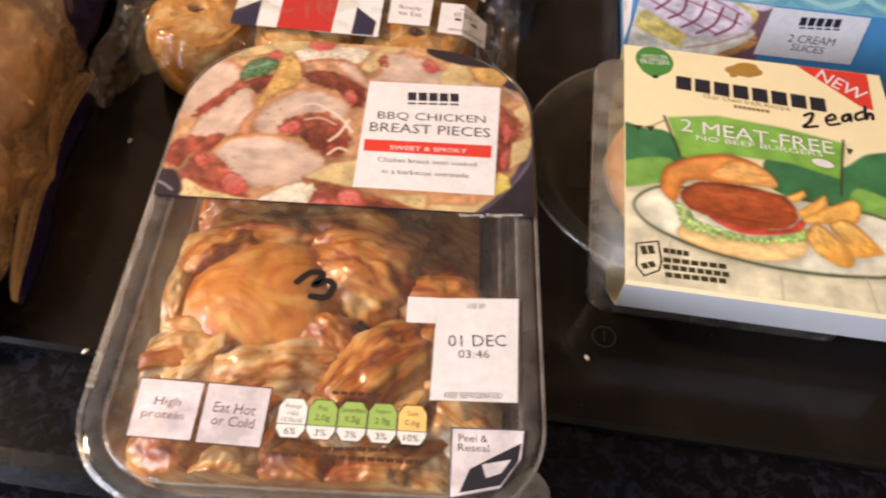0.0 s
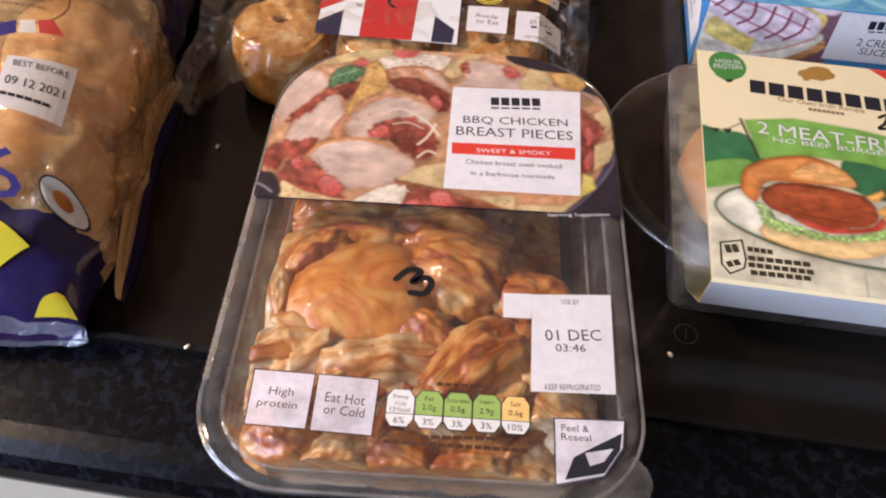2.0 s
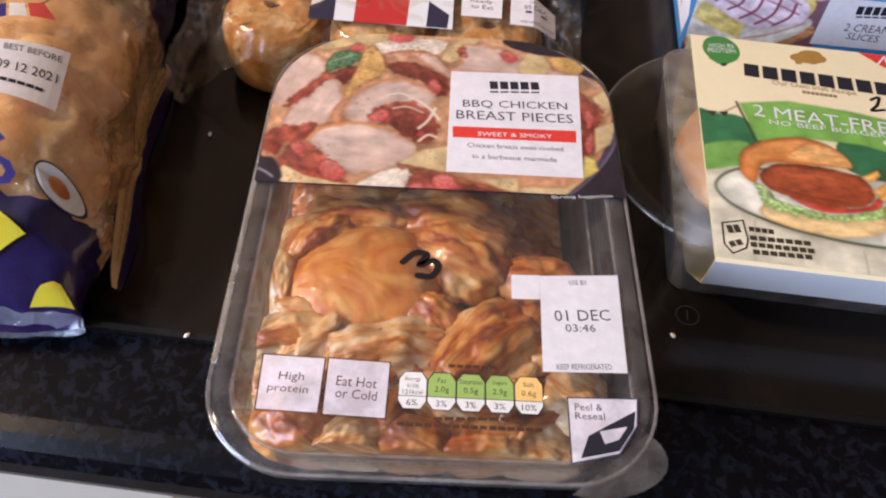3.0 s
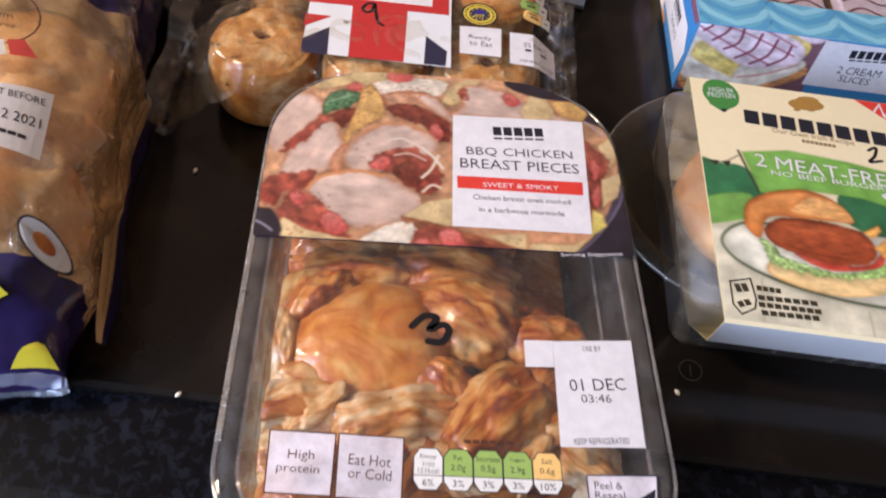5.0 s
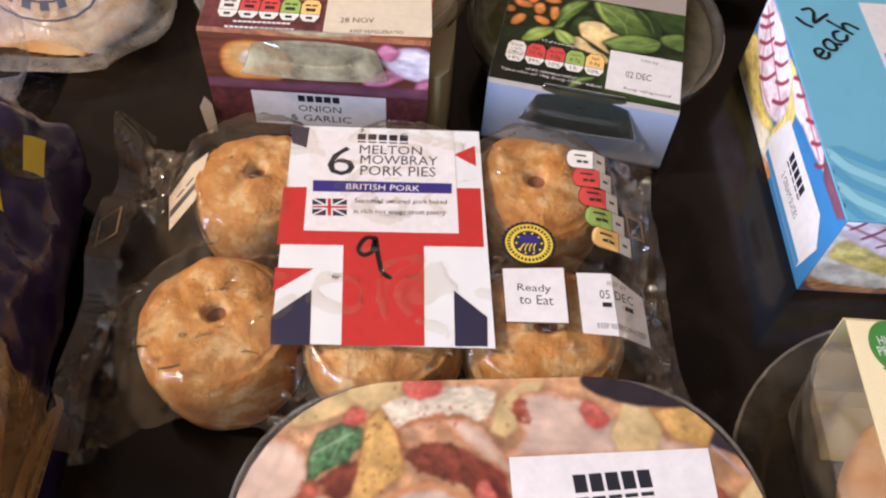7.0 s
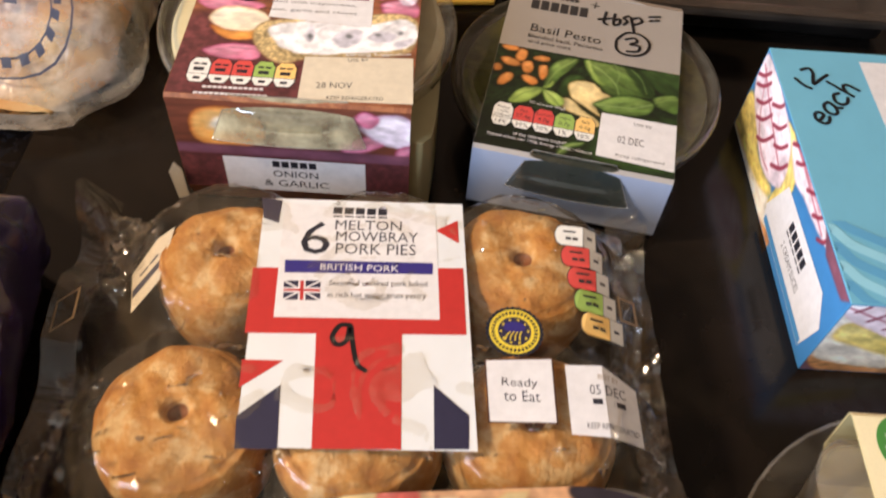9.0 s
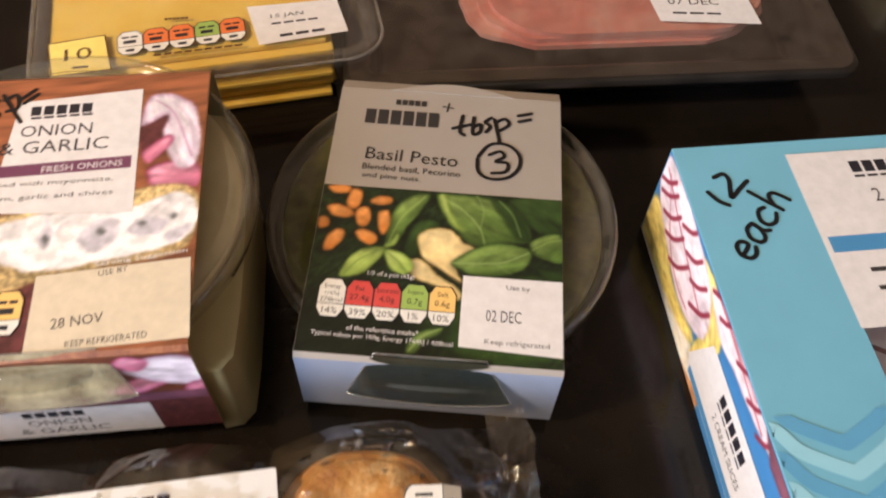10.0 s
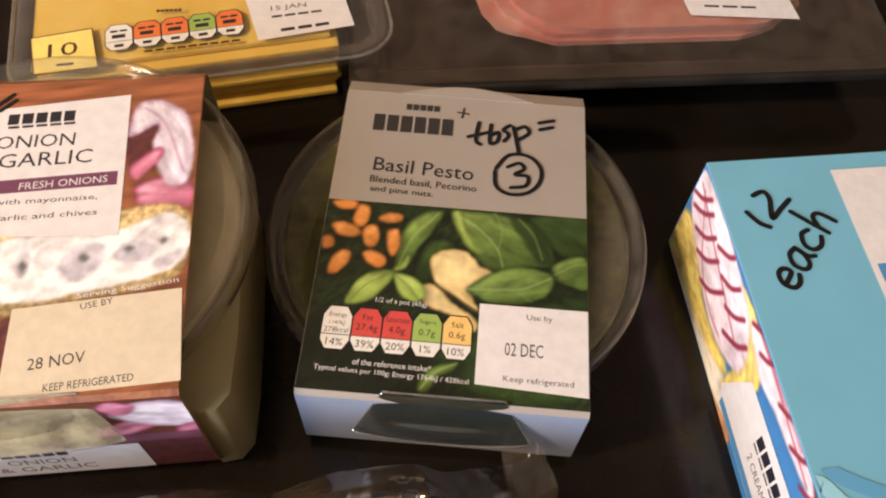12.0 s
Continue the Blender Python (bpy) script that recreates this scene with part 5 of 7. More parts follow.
def pie_film(x, y):
    """Height of the bag over the pies."""
    h = 0.0
    for px, py in PIE:
        d = math.hypot(x - px, y - py)
        h = max(h, 0.0418 * max(0.0, min(1.0, 1.0 - (d - 0.026) / 0.030)))
    if abs(x) < 0.058:
        h = max(h, 0.0405 * min(1.0, max(0.0, (0.054 - abs(y - 0.0008)) / 0.012)))
    edge = max(0.0, abs(x) - 0.082)
    crease = (1 - abs(noise.noise(Vector((x * 62 + 3 * noise.noise(Vector((x, y, 0.4)) * 40), y * 34, 2.7))))) ** 7
    for (ax, ay), (bx, by), high in FOLDS:
        t = max(0.0, min(1.0, ((x - ax) * (bx - ax) + (y - ay) * (by - ay)) / ((bx - ax) ** 2 + (by - ay) ** 2)))
        d = math.hypot(x - ax - t * (bx - ax), y - ay - t * (by - ay))
        h = h + high * max(0.0, 1 - d / 0.0035)
    h += 0.0008 * fbm((x, y, 3.3), 50, 2) + 0.0016 * crease + min(1.0, edge / 0.010) * (0.0050 * fbm((x, y * 1.6, 9.1), 55, 3) + 0.0070 * crease)
    return max(0.0012, h + 0.003 * min(1.0, edge / 0.01))


def bag_at(u, v):
    x = -0.105 + 0.203 * u
    flare = 1 + 0.10 * max(0.0, abs(x) - 0.08) / 0.03
    y = (-0.064 + 0.130 * v) * flare + 0.002 * fbm((x, v, 1.0), 70)
    x += 0.003 * fbm((v * 0.13, 4.0, x), 110) * (abs(x) > 0.09)
    return (x, y, pie_film(x, y))


part("bag", grid_mesh(150, 90, bag_at, lambda u, v: 1 if abs(-0.105 + 0.203 * u) > 0.086 else 0), [M["bagfilm"], M["sealfilm"]], pp, "crinkled clear film bag", True)
for sx in (-1, 1):
    def seal_at(u, v, sx=sx):
        y = -0.066 + 0.140 * v
        x = sx * ((0.0945 if sx > 0 else 0.1010) + 0.011 * u + 0.003 * fbm((y, 0.2, sx), 30, 2))
        return (x, y, 0.003 + 0.006 * (1 + fbm((y, sx, 0.1), 28, 2)) + (0.012 if v < 0.85 else 0.024) * u * (0.3 + abs(fbm((y, 5.0 * sx, 0), 24, 2))))
    part("end_seal", grid_mesh(6, 46, seal_at), M["sealfilm"], pp, "crimped clear end seal")
card = part("flag_card", grid_mesh(16, 20, lambda u, v: (-0.0365 + 0.0710 * u - 0.003 * (v - 0.5) , -0.0425 + 0.0945 * v, 0.0424)), M["whitecard"], pp, "white card printed with a red, white and blue flag")
p = Print(card, flat_at(0.0424), 0.0001)
p.part("flag_print", "red, white and navy flag print")
p.poly("flagred", (-.0382, .0213), (.0328, .0235), (.0334, -.0029), (-.0374, -.0042))
p.poly("flagred", (-.0149, -.0032), (.0126, -.0025), (.0134, -.0423), (-.0127, -.0427))
p.poly("flagred", (-.0368, -.0138), (-.024, -.0138), (-.0364, -.0235))
p.poly("flagnavy", (-.024, -.0222), (-.0226, -.0429), (-.0349, -.0431), (-.0358, -.0328))
p.poly("flagnavy", (.0229, -.0211), (.0337, -.0311), (.0334, -.0419), (.0231, -.0421))
p.poly("flagnavy", (-.0392, .052), (-.0317, .0511), (-.0319, .0407), (-.0373, .0427))
p.poly("flagred", (.0233, .0395), (.0312, .0443), (.0315, .0341))
p.part("title_label", "white paper label with product name")
p.poly("paper", (-.0307, .05), (.0234, .0463), (.0248, .0026), (-.029, .002))
p.part("lettering")
p.bars("ink", 5, -.0135, .0472, .0064, .047, .003)
p.bars("ink", 5, -.0133, .0445, .0065, .0445, .0007)
p.words("ink", "6", -.0234, .0346, -.0133, .0348, .0143)
p.words("ink", "MELTON", -.012, .0407, .0113, .0409, .0044)
p.words("ink", "MOWBRAY", -.0114, .0357, .0172, .036, .0044)
p.words("ink", "PORK PIES", -.0111, .0303, .0165, .0306, .0047)
p.poly("indigo", (-.0279, .0249), (.0225, .0253), (.0224, .0205), (-.0275, .0196))
p.words("paper", "BRITISH PORK", -.0157, .0224, .0108, .0224, .0027)
p.poly("flagnavy", (-.0273, .0163), (-.0151, .0167), (-.0146, .0088), (-.0267, .0088))
p.poly("paper", (-.0271, .0135), (-.0149, .0139), (-.0148, .0117), (-.0269, .0116))
p.poly("paper", (-.0225, .0165), (-.0201, .0166), (-.0195, .0088), (-.0219, .0088))
p.stroke("paper", .0006, (-.0273, .0163), (-.0146, .0088))
p.stroke("paper", .0006, (-.0267, .0088), (-.0151, .0167))
p.poly("flagred", (-.027, .013), (-.0149, .0133), (-.0148, .0123), (-.027, .0122))
p.poly("flagred", (-.0219, .0165), (-.0207, .0165), (-.0201, .0088), (-.0213, .0088))
p.words("ink", "Seasoned uncured pork baked", -.0122, .0156, .0206, .0162, .0028)
p.words("ink", "in rich hot water crust pastry", -.0124, .0108, .0202, .0114, .0028)
p.part("handwriting", "black marker figure")
p.stroke("marker", .0017, (-.0041, -.0005), (-.0074, -.0006), (-.0096, -.0048), (-.0079, -.0077), (-.005, -.0061), (-.0041, -.0005), (-.0029, -.0075), (-.0012, -.0143), (.0015, -.0167))
p.done()
p = Print(pp, lambda u, v, h: (u, v, 0.0446 - 0.55 * max(0.0, abs(u) - 0.076) + h), 0.0001)
p.part("ready_label", "white ready-to-eat label")
p.poly("paper", (.0389, -.013), (.0601, -.012), (.06, -.0341), (.0394, -.0341))
p.outline("brown", .0004, (.0389, -.013), (.0601, -.012), (.06, -.0341), (.0394, -.0341))
p.words("ink", "Ready", .0438, -.0209, .0549, -.0212, .0037)
p.words("ink", "to Eat", .0442, -.0252, .0554, -.0254, .0036)
p.part("seal", "round yellow and blue quality seal")
p.poly("ink", *[(0.0488 + (0.0091 + 0.0005 * (i % 2)) * math.cos(i * 0.10472), -0.0024 + (0.0091 + 0.0005 * (i % 2)) * math.sin(i * 0.10472)) for i in range(60)])
p.oval("sealyellow", .0406, -.0024, .057, -.0024, .0165)
for i in range(34):
    a, b = i * 0.1848, i * 0.1848 + 0.12
    p.h += 0.0000004
    p.face("inkgrey", [(0.0488 + r * math.cos(t), -0.0024 + r * math.sin(t)) for r, t in ((0.0064, a), (0.0076, a), (0.0076, b), (0.0064, b))])
p.oval("flagnavy", .0434, -.0024, .0542, -.0024, .0108)
p.oval("indigo", .0452, -.0008, .0524, -.0008, .0040)
for i in range(10):
    a = i * 0.628
    p.oval("sealyellow", .0488 + .0044 * math.cos(a) - .0004, -.0024 + .0044 * math.sin(a), .0488 + .0044 * math.cos(a) + .0004, -.0024 + .0044 * math.sin(a), .0008)
for i in range(4):
    p.stroke("sealyellow", .0004, (.0456 + .0016 * i, -.0056), (.0462 + .0014 * i, -.0040), (.0474 + .0012 * i, -.0026))
p.part("date_label", "white date label on the film")
for i in range(8):
    a, b = 0.0640 + 0.0029 * i, 0.0640 + 0.0029 * (i + 1)
    p.face("paper", [(a, -0.0375 - 0.0002 * i), (b, -0.0377 - 0.0002 * i), (b, -0.0142 - 0.0014 * max(0, i - 3)), (a, -0.0142 - 0.0014 * max(0, i - 4))])
p.words("tan", "BEST BY", 0.0740, -0.0180, 0.0810, -0.0186, 0.0018)
p.words("ink", "05 DEC", 0.0710, -0.0225, 0.0830, -0.0228, 0.0034)
p.bars("ink", 3, 0.0712, -0.0265, 0.0830, -0.0268, 0.0018)
p.words("ink", "KEEP REFRIGERATED", 0.0690, -0.0345, 0.0860, -0.0352, 0.0020)
p.part("nutrition_strip", "coloured nutrition lozenges printed on the film")
for i, key in enumerate(("white", "tlred", "tlred", "lime", "amber")):
    u, v = 0.0653 + 0.0014 * i, 0.0378 - 0.0091 * i
    turned = lambda a, b: (u + a + 0.10 * b, v + b - 0.10 * a)
    p.h += 0.00003
    p.poly("inkgrey", *[turned(a, b) for a, b in ((0.0018, -0.0046), (0.0150, -0.0046), (0.0150, 0.0046), (0.0018, 0.0046), (0.0004, 0.0032), (-0.0002, 0.001), (-0.0002, -0.001), (0.0004, -0.0032))])
    p.poly(key, *[turned(a, b) for a, b in ((0.0020, -0.0043), (0.0098, -0.0043), (0.0098, 0.0043), (0.0020, 0.0043), (0.0007, 0.0030), (0.0001, 0.001), (0.0001, -0.001), (0.0007, -0.0030))])
    p.poly("white", *[turned(a, b) for a, b in ((0.0100, -0.0043), (0.0147, -0.0043), (0.0147, 0.0043), (0.0100, 0.0043))])
    p.bars("inkgrey", 1, *turned(0.0024, 0.0018), *turned(0.0080, 0.0018), 0.0008)
    p.bars("inkgrey", 2, *turned(0.0036, -0.0012), *turned(0.0084, -0.0012), 0.0013)
    p.bars("inkgrey", 1, *turned(0.0112, 0.0), *turned(0.0136, 0.0), 0.0012)
p.part("recycling_mark", "small pale outlined mark")
p.outline("tan", 0.0009, (-0.104, 0.002), (-0.096, 0.005), (-0.097, 0.017), (-0.105, 0.014))
p.part("recycling_mark", "small pale outlined mark")
p.outline("tan", 0.0009, (0.086, 0.006), (0.092, 0.006), (0.092, 0.015), (0.086, 0.015))
p.done()
p = Print(pp, lambda u, v, h: (u, v, 0.0360 - 0.7 * max(0.0, abs(u) - 0.070) + h), 0.0001)
p.part("side_label", "cream label with a dark bar")
p.poly("paperwarm", (-0.0794, 0.0099), (-0.0705, 0.0195), (-0.0695, 0.0425), (-0.0760, 0.0400), (-0.0835, 0.0277))
p.poly("inkmid", (-0.0806, 0.0160), (-0.0712, 0.0265), (-0.0712, 0.0305), (-0.0814, 0.0198))
p.bars("inkmid", 2, -0.0800, 0.0250, -0.0735, 0.0325, 0.0010)
p.done()


# round lidded pots in card sleeves
def pot(name, x, y, rz, r, h, fill_key, label, category, fill_label, k0=0.80, k1=0.93, dy=0.0):
    t = thing(name, x, y, 0.0, rz, label, category)
    part("tub", lathe([(0.0, 0.0006), (r * k0, 0.0006), (r * (k0 + 0.03), 0.003), (r * k1, h - 0.010), (r * 0.955, h - 0.008)], 72), M["lid"], t, "clear plastic tub", True)
    part("lid", lathe([(r * 0.965, h - 0.009), (r * 0.995, h - 0.0085), (r, h - 0.004), (r * 0.985, h - 0.001), (r * 0.965, h), (r * 0.945, h - 0.0005), (r * 0.93, h - 0.003), (r * 0.90, h - 0.0032),
                       (r * 0.885, h - 0.0018), (r * 0.86, h - 0.0018), (r * 0.845, h - 0.003), (0.0, h - 0.003)], 96), M["lid"], t, "clear ridged plastic lid", True)
    part("contents", lathe([(0.0, 0.0015), (r * (k0 - 0.01), 0.0016), (r * (k1 - 0.025), h - 0.013), (r * 0.92, h - 0.0085), (r * 0.905, h - 0.0050), (0.0, h - 0.0046)], 64, lambda q: q + Vector((0, 0, 0.0006 * noise.noise(q * 120) if q.z > 0.01 else 0))), M[fill_key], t, fill_label, True)
    for ob in t.children:
        ob.location.y = dy
    return t


pe = pot("pesto_pot", -0.0155, 0.4915, -9.5, 0.0590, 0.0355, "pestofill", "round clear pot of green pesto in a grey card sleeve", "food pot", "dark green pesto")
prof = [(-0.030, 0.0006), (-0.056, 0.0012), (-0.0595, 0.006), (-0.0588, 0.0365), (-0.0575, 0.0380), (0.0495, 0.0385), (0.0560, 0.0355), (0.0575, 0.0335), (0.0555, 0.006), (0.052, 0.0012), (0.03, 0.0006)]
pts_sleeve = [M["daylitgrey"], M["kraft"], M["greycard"]]
sleeve = part("sleeve", band(prof, -0.0402, 0.0392, 0.0005, [0, 0, 0, 2, 2, 2, 2, 0, 0, 0]), pts_sleeve, pe, "silver-grey card sleeve with a herb photograph")
bm = bmesh.new()
hump = [(-0.022 + 0.044 * i / 12, 0.0493 + 0.0045 * math.sin(math.pi * i / 12)) for i in range(13)]
loops(bm, [[(x, y, 0.0385) for x, y in hump], [(x, y, 0.0389) for x, y in hump]], True, True)
part("back_tab", bm, M["greycard"], sleeve)
# the photograph of basil, pine nuts and cheese
pic = Picture(-0.0401, 0.0391, -0.0574, 0.0045, 0.0003, (30, 44, 24), 0.65, 0.0007, 0.9, 3.0, 0.6)
pic.shape("leafdark", (-.0086, -.0407), (.0181, -.0272), (.0391, -.0275), (.0384, -.0532), (.0089, -.0554), shade=0)
pic.rgb *= (1 - 0.45 * np.clip((-0.030 - pic.v) / 0.012, 0, 1) * np.clip((0.012 - pic.u) / 0.02, 0, 1))[..., None]
pic.flecks((86, 118, 56), 260, -.0407, .0073, -.0181, .0015, 0.0002, 0.0004, 21, 0.45)
pic.flecks((70, 104, 46), 300, .007, .0383, -.0549, -.0503, 0.0002, 0.0004, 22, 0.5)
pic.shape("leafdark", (-.0112, -.0198), (-.0101, -.0112), (-.0066, -.0067), (-.0004, -.0083), (-.0034, -.0171), (-.0075, -.0215))
pic.shape("leaf", (-.0173, -.0183), (-.0167, -.0059), (-.012, .0016), (-.0043, .0034), (-.0069, -.0037), (-.0109, -.0105), (-.0139, -.017), turn=0.9)
pic.line((160, 186, 104), 0.0005, (-.0163, -.0169), (-.0131, -.0072), (-.0061, .0021), share=0.7)
pic.shape("leafdark", (.0212, .0032), (.04, .0053), (.0395, -.0099), (.033, -.0099), (.0285, -.0071))
pic.shape("leaf", (-.0022, .0035), (.0063, .004), (.0176, .0032), (.0251, -.002), (.0292, -.0125), (.0214, -.0146), (.0116, -.0164), (.0052, -.0113), (.0003, -.0042))
pic.shape("leafdark", (.0156, .0028), (.0212, .0021), (.0267, -.004), (.0292, -.0125), (.0249, -.0128), (.0213, -.0066), shade=0, soft=0.002)
pic.shape("leaflight", (-.0018, .003), (.0013, .0033), (.003, -.0038), (.0078, -.0103), (.0042, -.0096), (.0001, -.0038), shade=0, soft=0.0016)
pic.line((150, 176, 104), 0.0005, (-.001, .0025), (.0066, -.0024), (.0123, -.0089), (.0143, -.0155), share=0.7)
pic.line((132, 160, 92), 0.0004, (.0109, .0041), (.0134, -.0018), (.0127, -.0089), share=0.7)
pic.line((140, 166, 96), 0.0005, (.0184, .0024), (.0231, -.0032), (.0258, -.0115), share=0.6)
pic.shape("leaf", (.0285, -.0131), (.0348, -.0095), (.0395, -.0102), (.0393, -.0201), (.0329, -.0193), (.0294, -.0176))
pic.line((140, 172, 84), 0.0005, (.0294, -.0164), (.0347, -.0128), (.0395, -.0116), share=0.6)
pic.shape("leafdark", (.0306, -.0228), (.0392, -.0241), (.039, -.028), (.0332, -.0265))
pic.shape("parmesan", (-.0072, -.0141), (-.0029, -.0107), (.0034, -.0106), (.0073, -.015), (.0119, -.018), (.005, -.0228), (.0082, -.0304), (.0007, -.0259), (-.005, -.0223))
pic.shape("parmesan", (-.0091, -.0237), (-.0046, -.0229), (.001, -.0288), (.0074, -.0331), (.0066, -.0369), (-.0007, -.0318), (-.0078, -.0295))
pic.line((70, 56, 28), 0.0007, (-.0048, -.0227), (.0007, -.0263), (.0078, -.0304), share=0.8)
pic.shape("leaf", (.004, -.0231), (.0118, -.0167), (.0198, -.0144), (.0288, -.0164), (.0278, -.0227), (.0215, -.0262), (.0129, -.0273), (.0076, -.0258))
pic.line((146, 172, 106), 0.0005, (.0044, -.0232), (.0127, -.0227), (.0206, -.0216), (.0283, -.0175), share=0.8)
pic.line((120, 150, 84), 0.0003, (.0127, -.0227), (.0161, -.0184), (.0187, -.0152), share=0.6)
pic.line((120, 150, 84), 0.0003, (.018, -.0221), (.0215, -.025), (.0232, -.0257), share=0.6)
pic.shape("leaflight", (-.0302, -.0308), (-.0283, -.024), (-.0236, -.0194), (-.0172, -.0193), (-.0193, -.0245), (-.0241, -.0298))
pic.line((104, 136, 58), 0.0005, (-.0293, -.0302), (-.0248, -.0242), (-.0182, -.0198), share=0.7)
pic.shape("leaflight", (-.0175, -.0199), (-.012, -.0205), (-.0078, -.0244), (-.0096, -.0286), (-.0149, -.0271))
pic.line((100, 132, 56), 0.0005, (-.0171, -.0203), (-.0125, -.0242), (-.0096, -.0279), share=0.7)
pic.shape("leaflight", (-.0178, -.0183), (-.0155, -.0161), (-.0146, -.0133), (-.0131, -.0138), (-.0139, -.0174), (-.0164, -.019), shade=0.2)
pic.shape("nut", (-.0387, .0037), (-.0347, .0051), (-.031, .0041), (-.0313, .0016), (-.036, .001))
pic.shape("nut", (-.0307, .0029), (-.028, .0034), (-.0266, .001), (-.0278, -.0043), (-.0305, -.0049), (-.0319, -.0023))
pic.shape("nut", (-.024, -.0007), (-.0208, .0013), (-.0171, .0007), (-.0171, -.0017), (-.0208, -.0028), (-.0235, -.0022))
pic.shape("nut", (-.038, -.0047), (-.0346, -.0031), (-.0302, -.0048), (-.0285, -.0074), (-.0316, -.0087), (-.0357, -.008))
pic.shape("nut", (-.0285, -.0063), (-.0267, -.0038), (-.0239, -.0043), (-.023, -.0086), (-.0244, -.0116), (-.027, -.011))
pic.shape("nut", (-.0212, -.0063), (-.0197, -.0048), (-.0174, -.0049), (-.0167, -.0097), (-.0181, -.0142), (-.0198, -.0131))
pic.shape("nut", (-.0276, -.0139), (-.0252, -.0125), (-.0213, -.0138), (-.02, -.0167), (-.0223, -.0185), (-.0258, -.0169))
pic.shape("nut", (-.0369, -.0201), (-.0364, -.016), (-.0337, -.0131), (-.0309, -.0138), (-.0311, -.0173), (-.0338, -.021), (-.0363, -.0218))
pic.shape("nut", (-.0401, -.0094), (-.0379, -.0084), (-.0362, -.0102), (-.0365, -.0125), (-.0393, -.0134))
pic.shape("leaf", (-.0076, -.0542), (-.0054, -.049), (-.0014, -.0472), (.0031, -.0463), (.002, -.0486), (-.0016, -.0509), (-.0047, -.0555), (-.0069, -.0557))
pic.line((170, 192, 120), 0.0005, (-.0066, -.0548), (-.0029, -.0497), (.0027, -.0466), share=0.7)
pic.onto("herb_photo", sleeve, lambda u, v: (u, v, 0.0381 + 0.0005 * (v + 0.0575) / 0.107), "printed photograph of basil, pine nuts and cheese")
p = Print(sleeve, lambda u, v, h: (u, v, 0.0381 + h + 0.0005 * (v + 0.0575) / 0.107), 0.0001)
p.part("lettering")
p.bars("inkgrey", 6, -.0305, .0362, -.0036, .0361, .0068)
p.bars("inkgrey", 5, -.0202, .0436, -.0087, .0436, .0025)
p.part("star_mark")
p.stroke("inkgrey", .0006, (-.003, .0429), (.0007, .0424))
p.stroke("inkgrey", .0006, (-.0009, .0447), (-.0014, .0406))
p.part("lettering")
p.words("inkgrey", "Basil Pesto", -.028, .0192, .0037, .018, .0052)
p.words("inkgrey", "Blended basil, Pecorino", -.0285, .0131, .0049, .0122, .0029)
p.words("inkgrey", "and pine nuts.", -.0281, .0093, -.0084, .0087, .0027)
p.words("paper", "1/2 of a pot (65g)", -.0216, -.0292, -.0069, -.0297, .002)
p.words("paper", "of the reference intake*", -.0257, -.0485, -.0041, -.0489, .0018)
p.words("paper", "Typical values per 100g: Energy 1764kJ / 428kcal", -.036, -.0511, .0063, -.052, .0019)
p.part("nutrition_label")
p.lights(-.0358, -.0387, .0065, -.039, .0133, "white,tlred,tlred,lime,amber", "Energy,Fat,Saturates,Sugars,Salt", "1147kJ|278kcal,27.4g,4.0g,0.7g,0.6g", "14%,39%,20%,1%,10%")
p.part("use_by_label", "white use-by label")
p.poly("paper", (.0081, -.0277), (.039, -.0276), (.0389, -.0538), (.0079, -.0523))
p.words("ink", "Use by", .0216, -.0311, .0289, -.0312, .0022)
p.words("ink", "02 DEC", .0157, -.0412, .0264, -.0412, .004)
p.words("ink", "Keep refrigerated", .0156, -.0502, .0349, -.0504, .0023)
p.part("handwriting", "black marker writing")
p.stroke("marker", .0014, (.0043, .039), (.0036, .0318), (.0052, .03))
p.stroke("marker", .0014, (.0011, .0328), (.0075, .0352))
p.stroke("marker", .0014, (.0083, .0385), (.0082, .031), (.0106, .0319), (.0108, .0355), (.0084, .0341))
p.stroke("marker", .0014, (.0145, .0389), (.0124, .0368), (.0142, .0349), (.0128, .0321))
p.stroke("marker", .0014, (.0157, .0382), (.0177, .0278))
p.stroke("marker", .0014, (.0159, .037), (.0194, .0388), (.0207, .0361), (.0173, .0331))
p.stroke("marker", .0014, (.024, .0408), (.0287, .0423))
p.stroke("marker", .0014, (.0243, .038), (.0284, .0394))
p.stroke("marker", .0013, (.0106, .0209), (.0144, .0264), (.0204, .0268), (.0246, .0227), (.0246, .017), (.021, .0124), (.0152, .0113), (.011, .0139), (.0103, .0197))
p.stroke("marker", .0013, (.0143, .0218), (.018, .0236), (.0195, .0214), (.0166, .019), (.0207, .0186), (.0201, .0149), (.0155, .0138))
p.done()


def lip(parent, w0, w1, y0, y1, z0, z1, key):
    """The pot's clear rim that bulges through the slot at the sleeve's front fold, ridged."""
    def at(u, v):
        w = w0 + (w1 - w0) * v
        x = w * (u - 0.5)
        b = math.sin(math.pi * u) ** 0.6
        return (x, y0 + (y1 - y0) * v - 0.002 * b * v, z0 + (z1 - z0) * v + 0.0016 * math.sin(v * math.pi * 3.0) * b + 0.0012)
    part("lid_lip", grid_mesh(36, 24, at), key, parent, "clear curved lid rim showing through the sleeve", True)
    ring = [at(i / 20, 0) for i in range(20)] + [at(1, i / 6) for i in range(6)] + [at(1 - i / 20, 1) for i in range(20)] + [at(0, 1 - i / 6) for i in range(6)]
    part("lip_edge", tube(ring, 0.00035), M["bead"], parent, "clear bead added as the lip's bright outline", True)


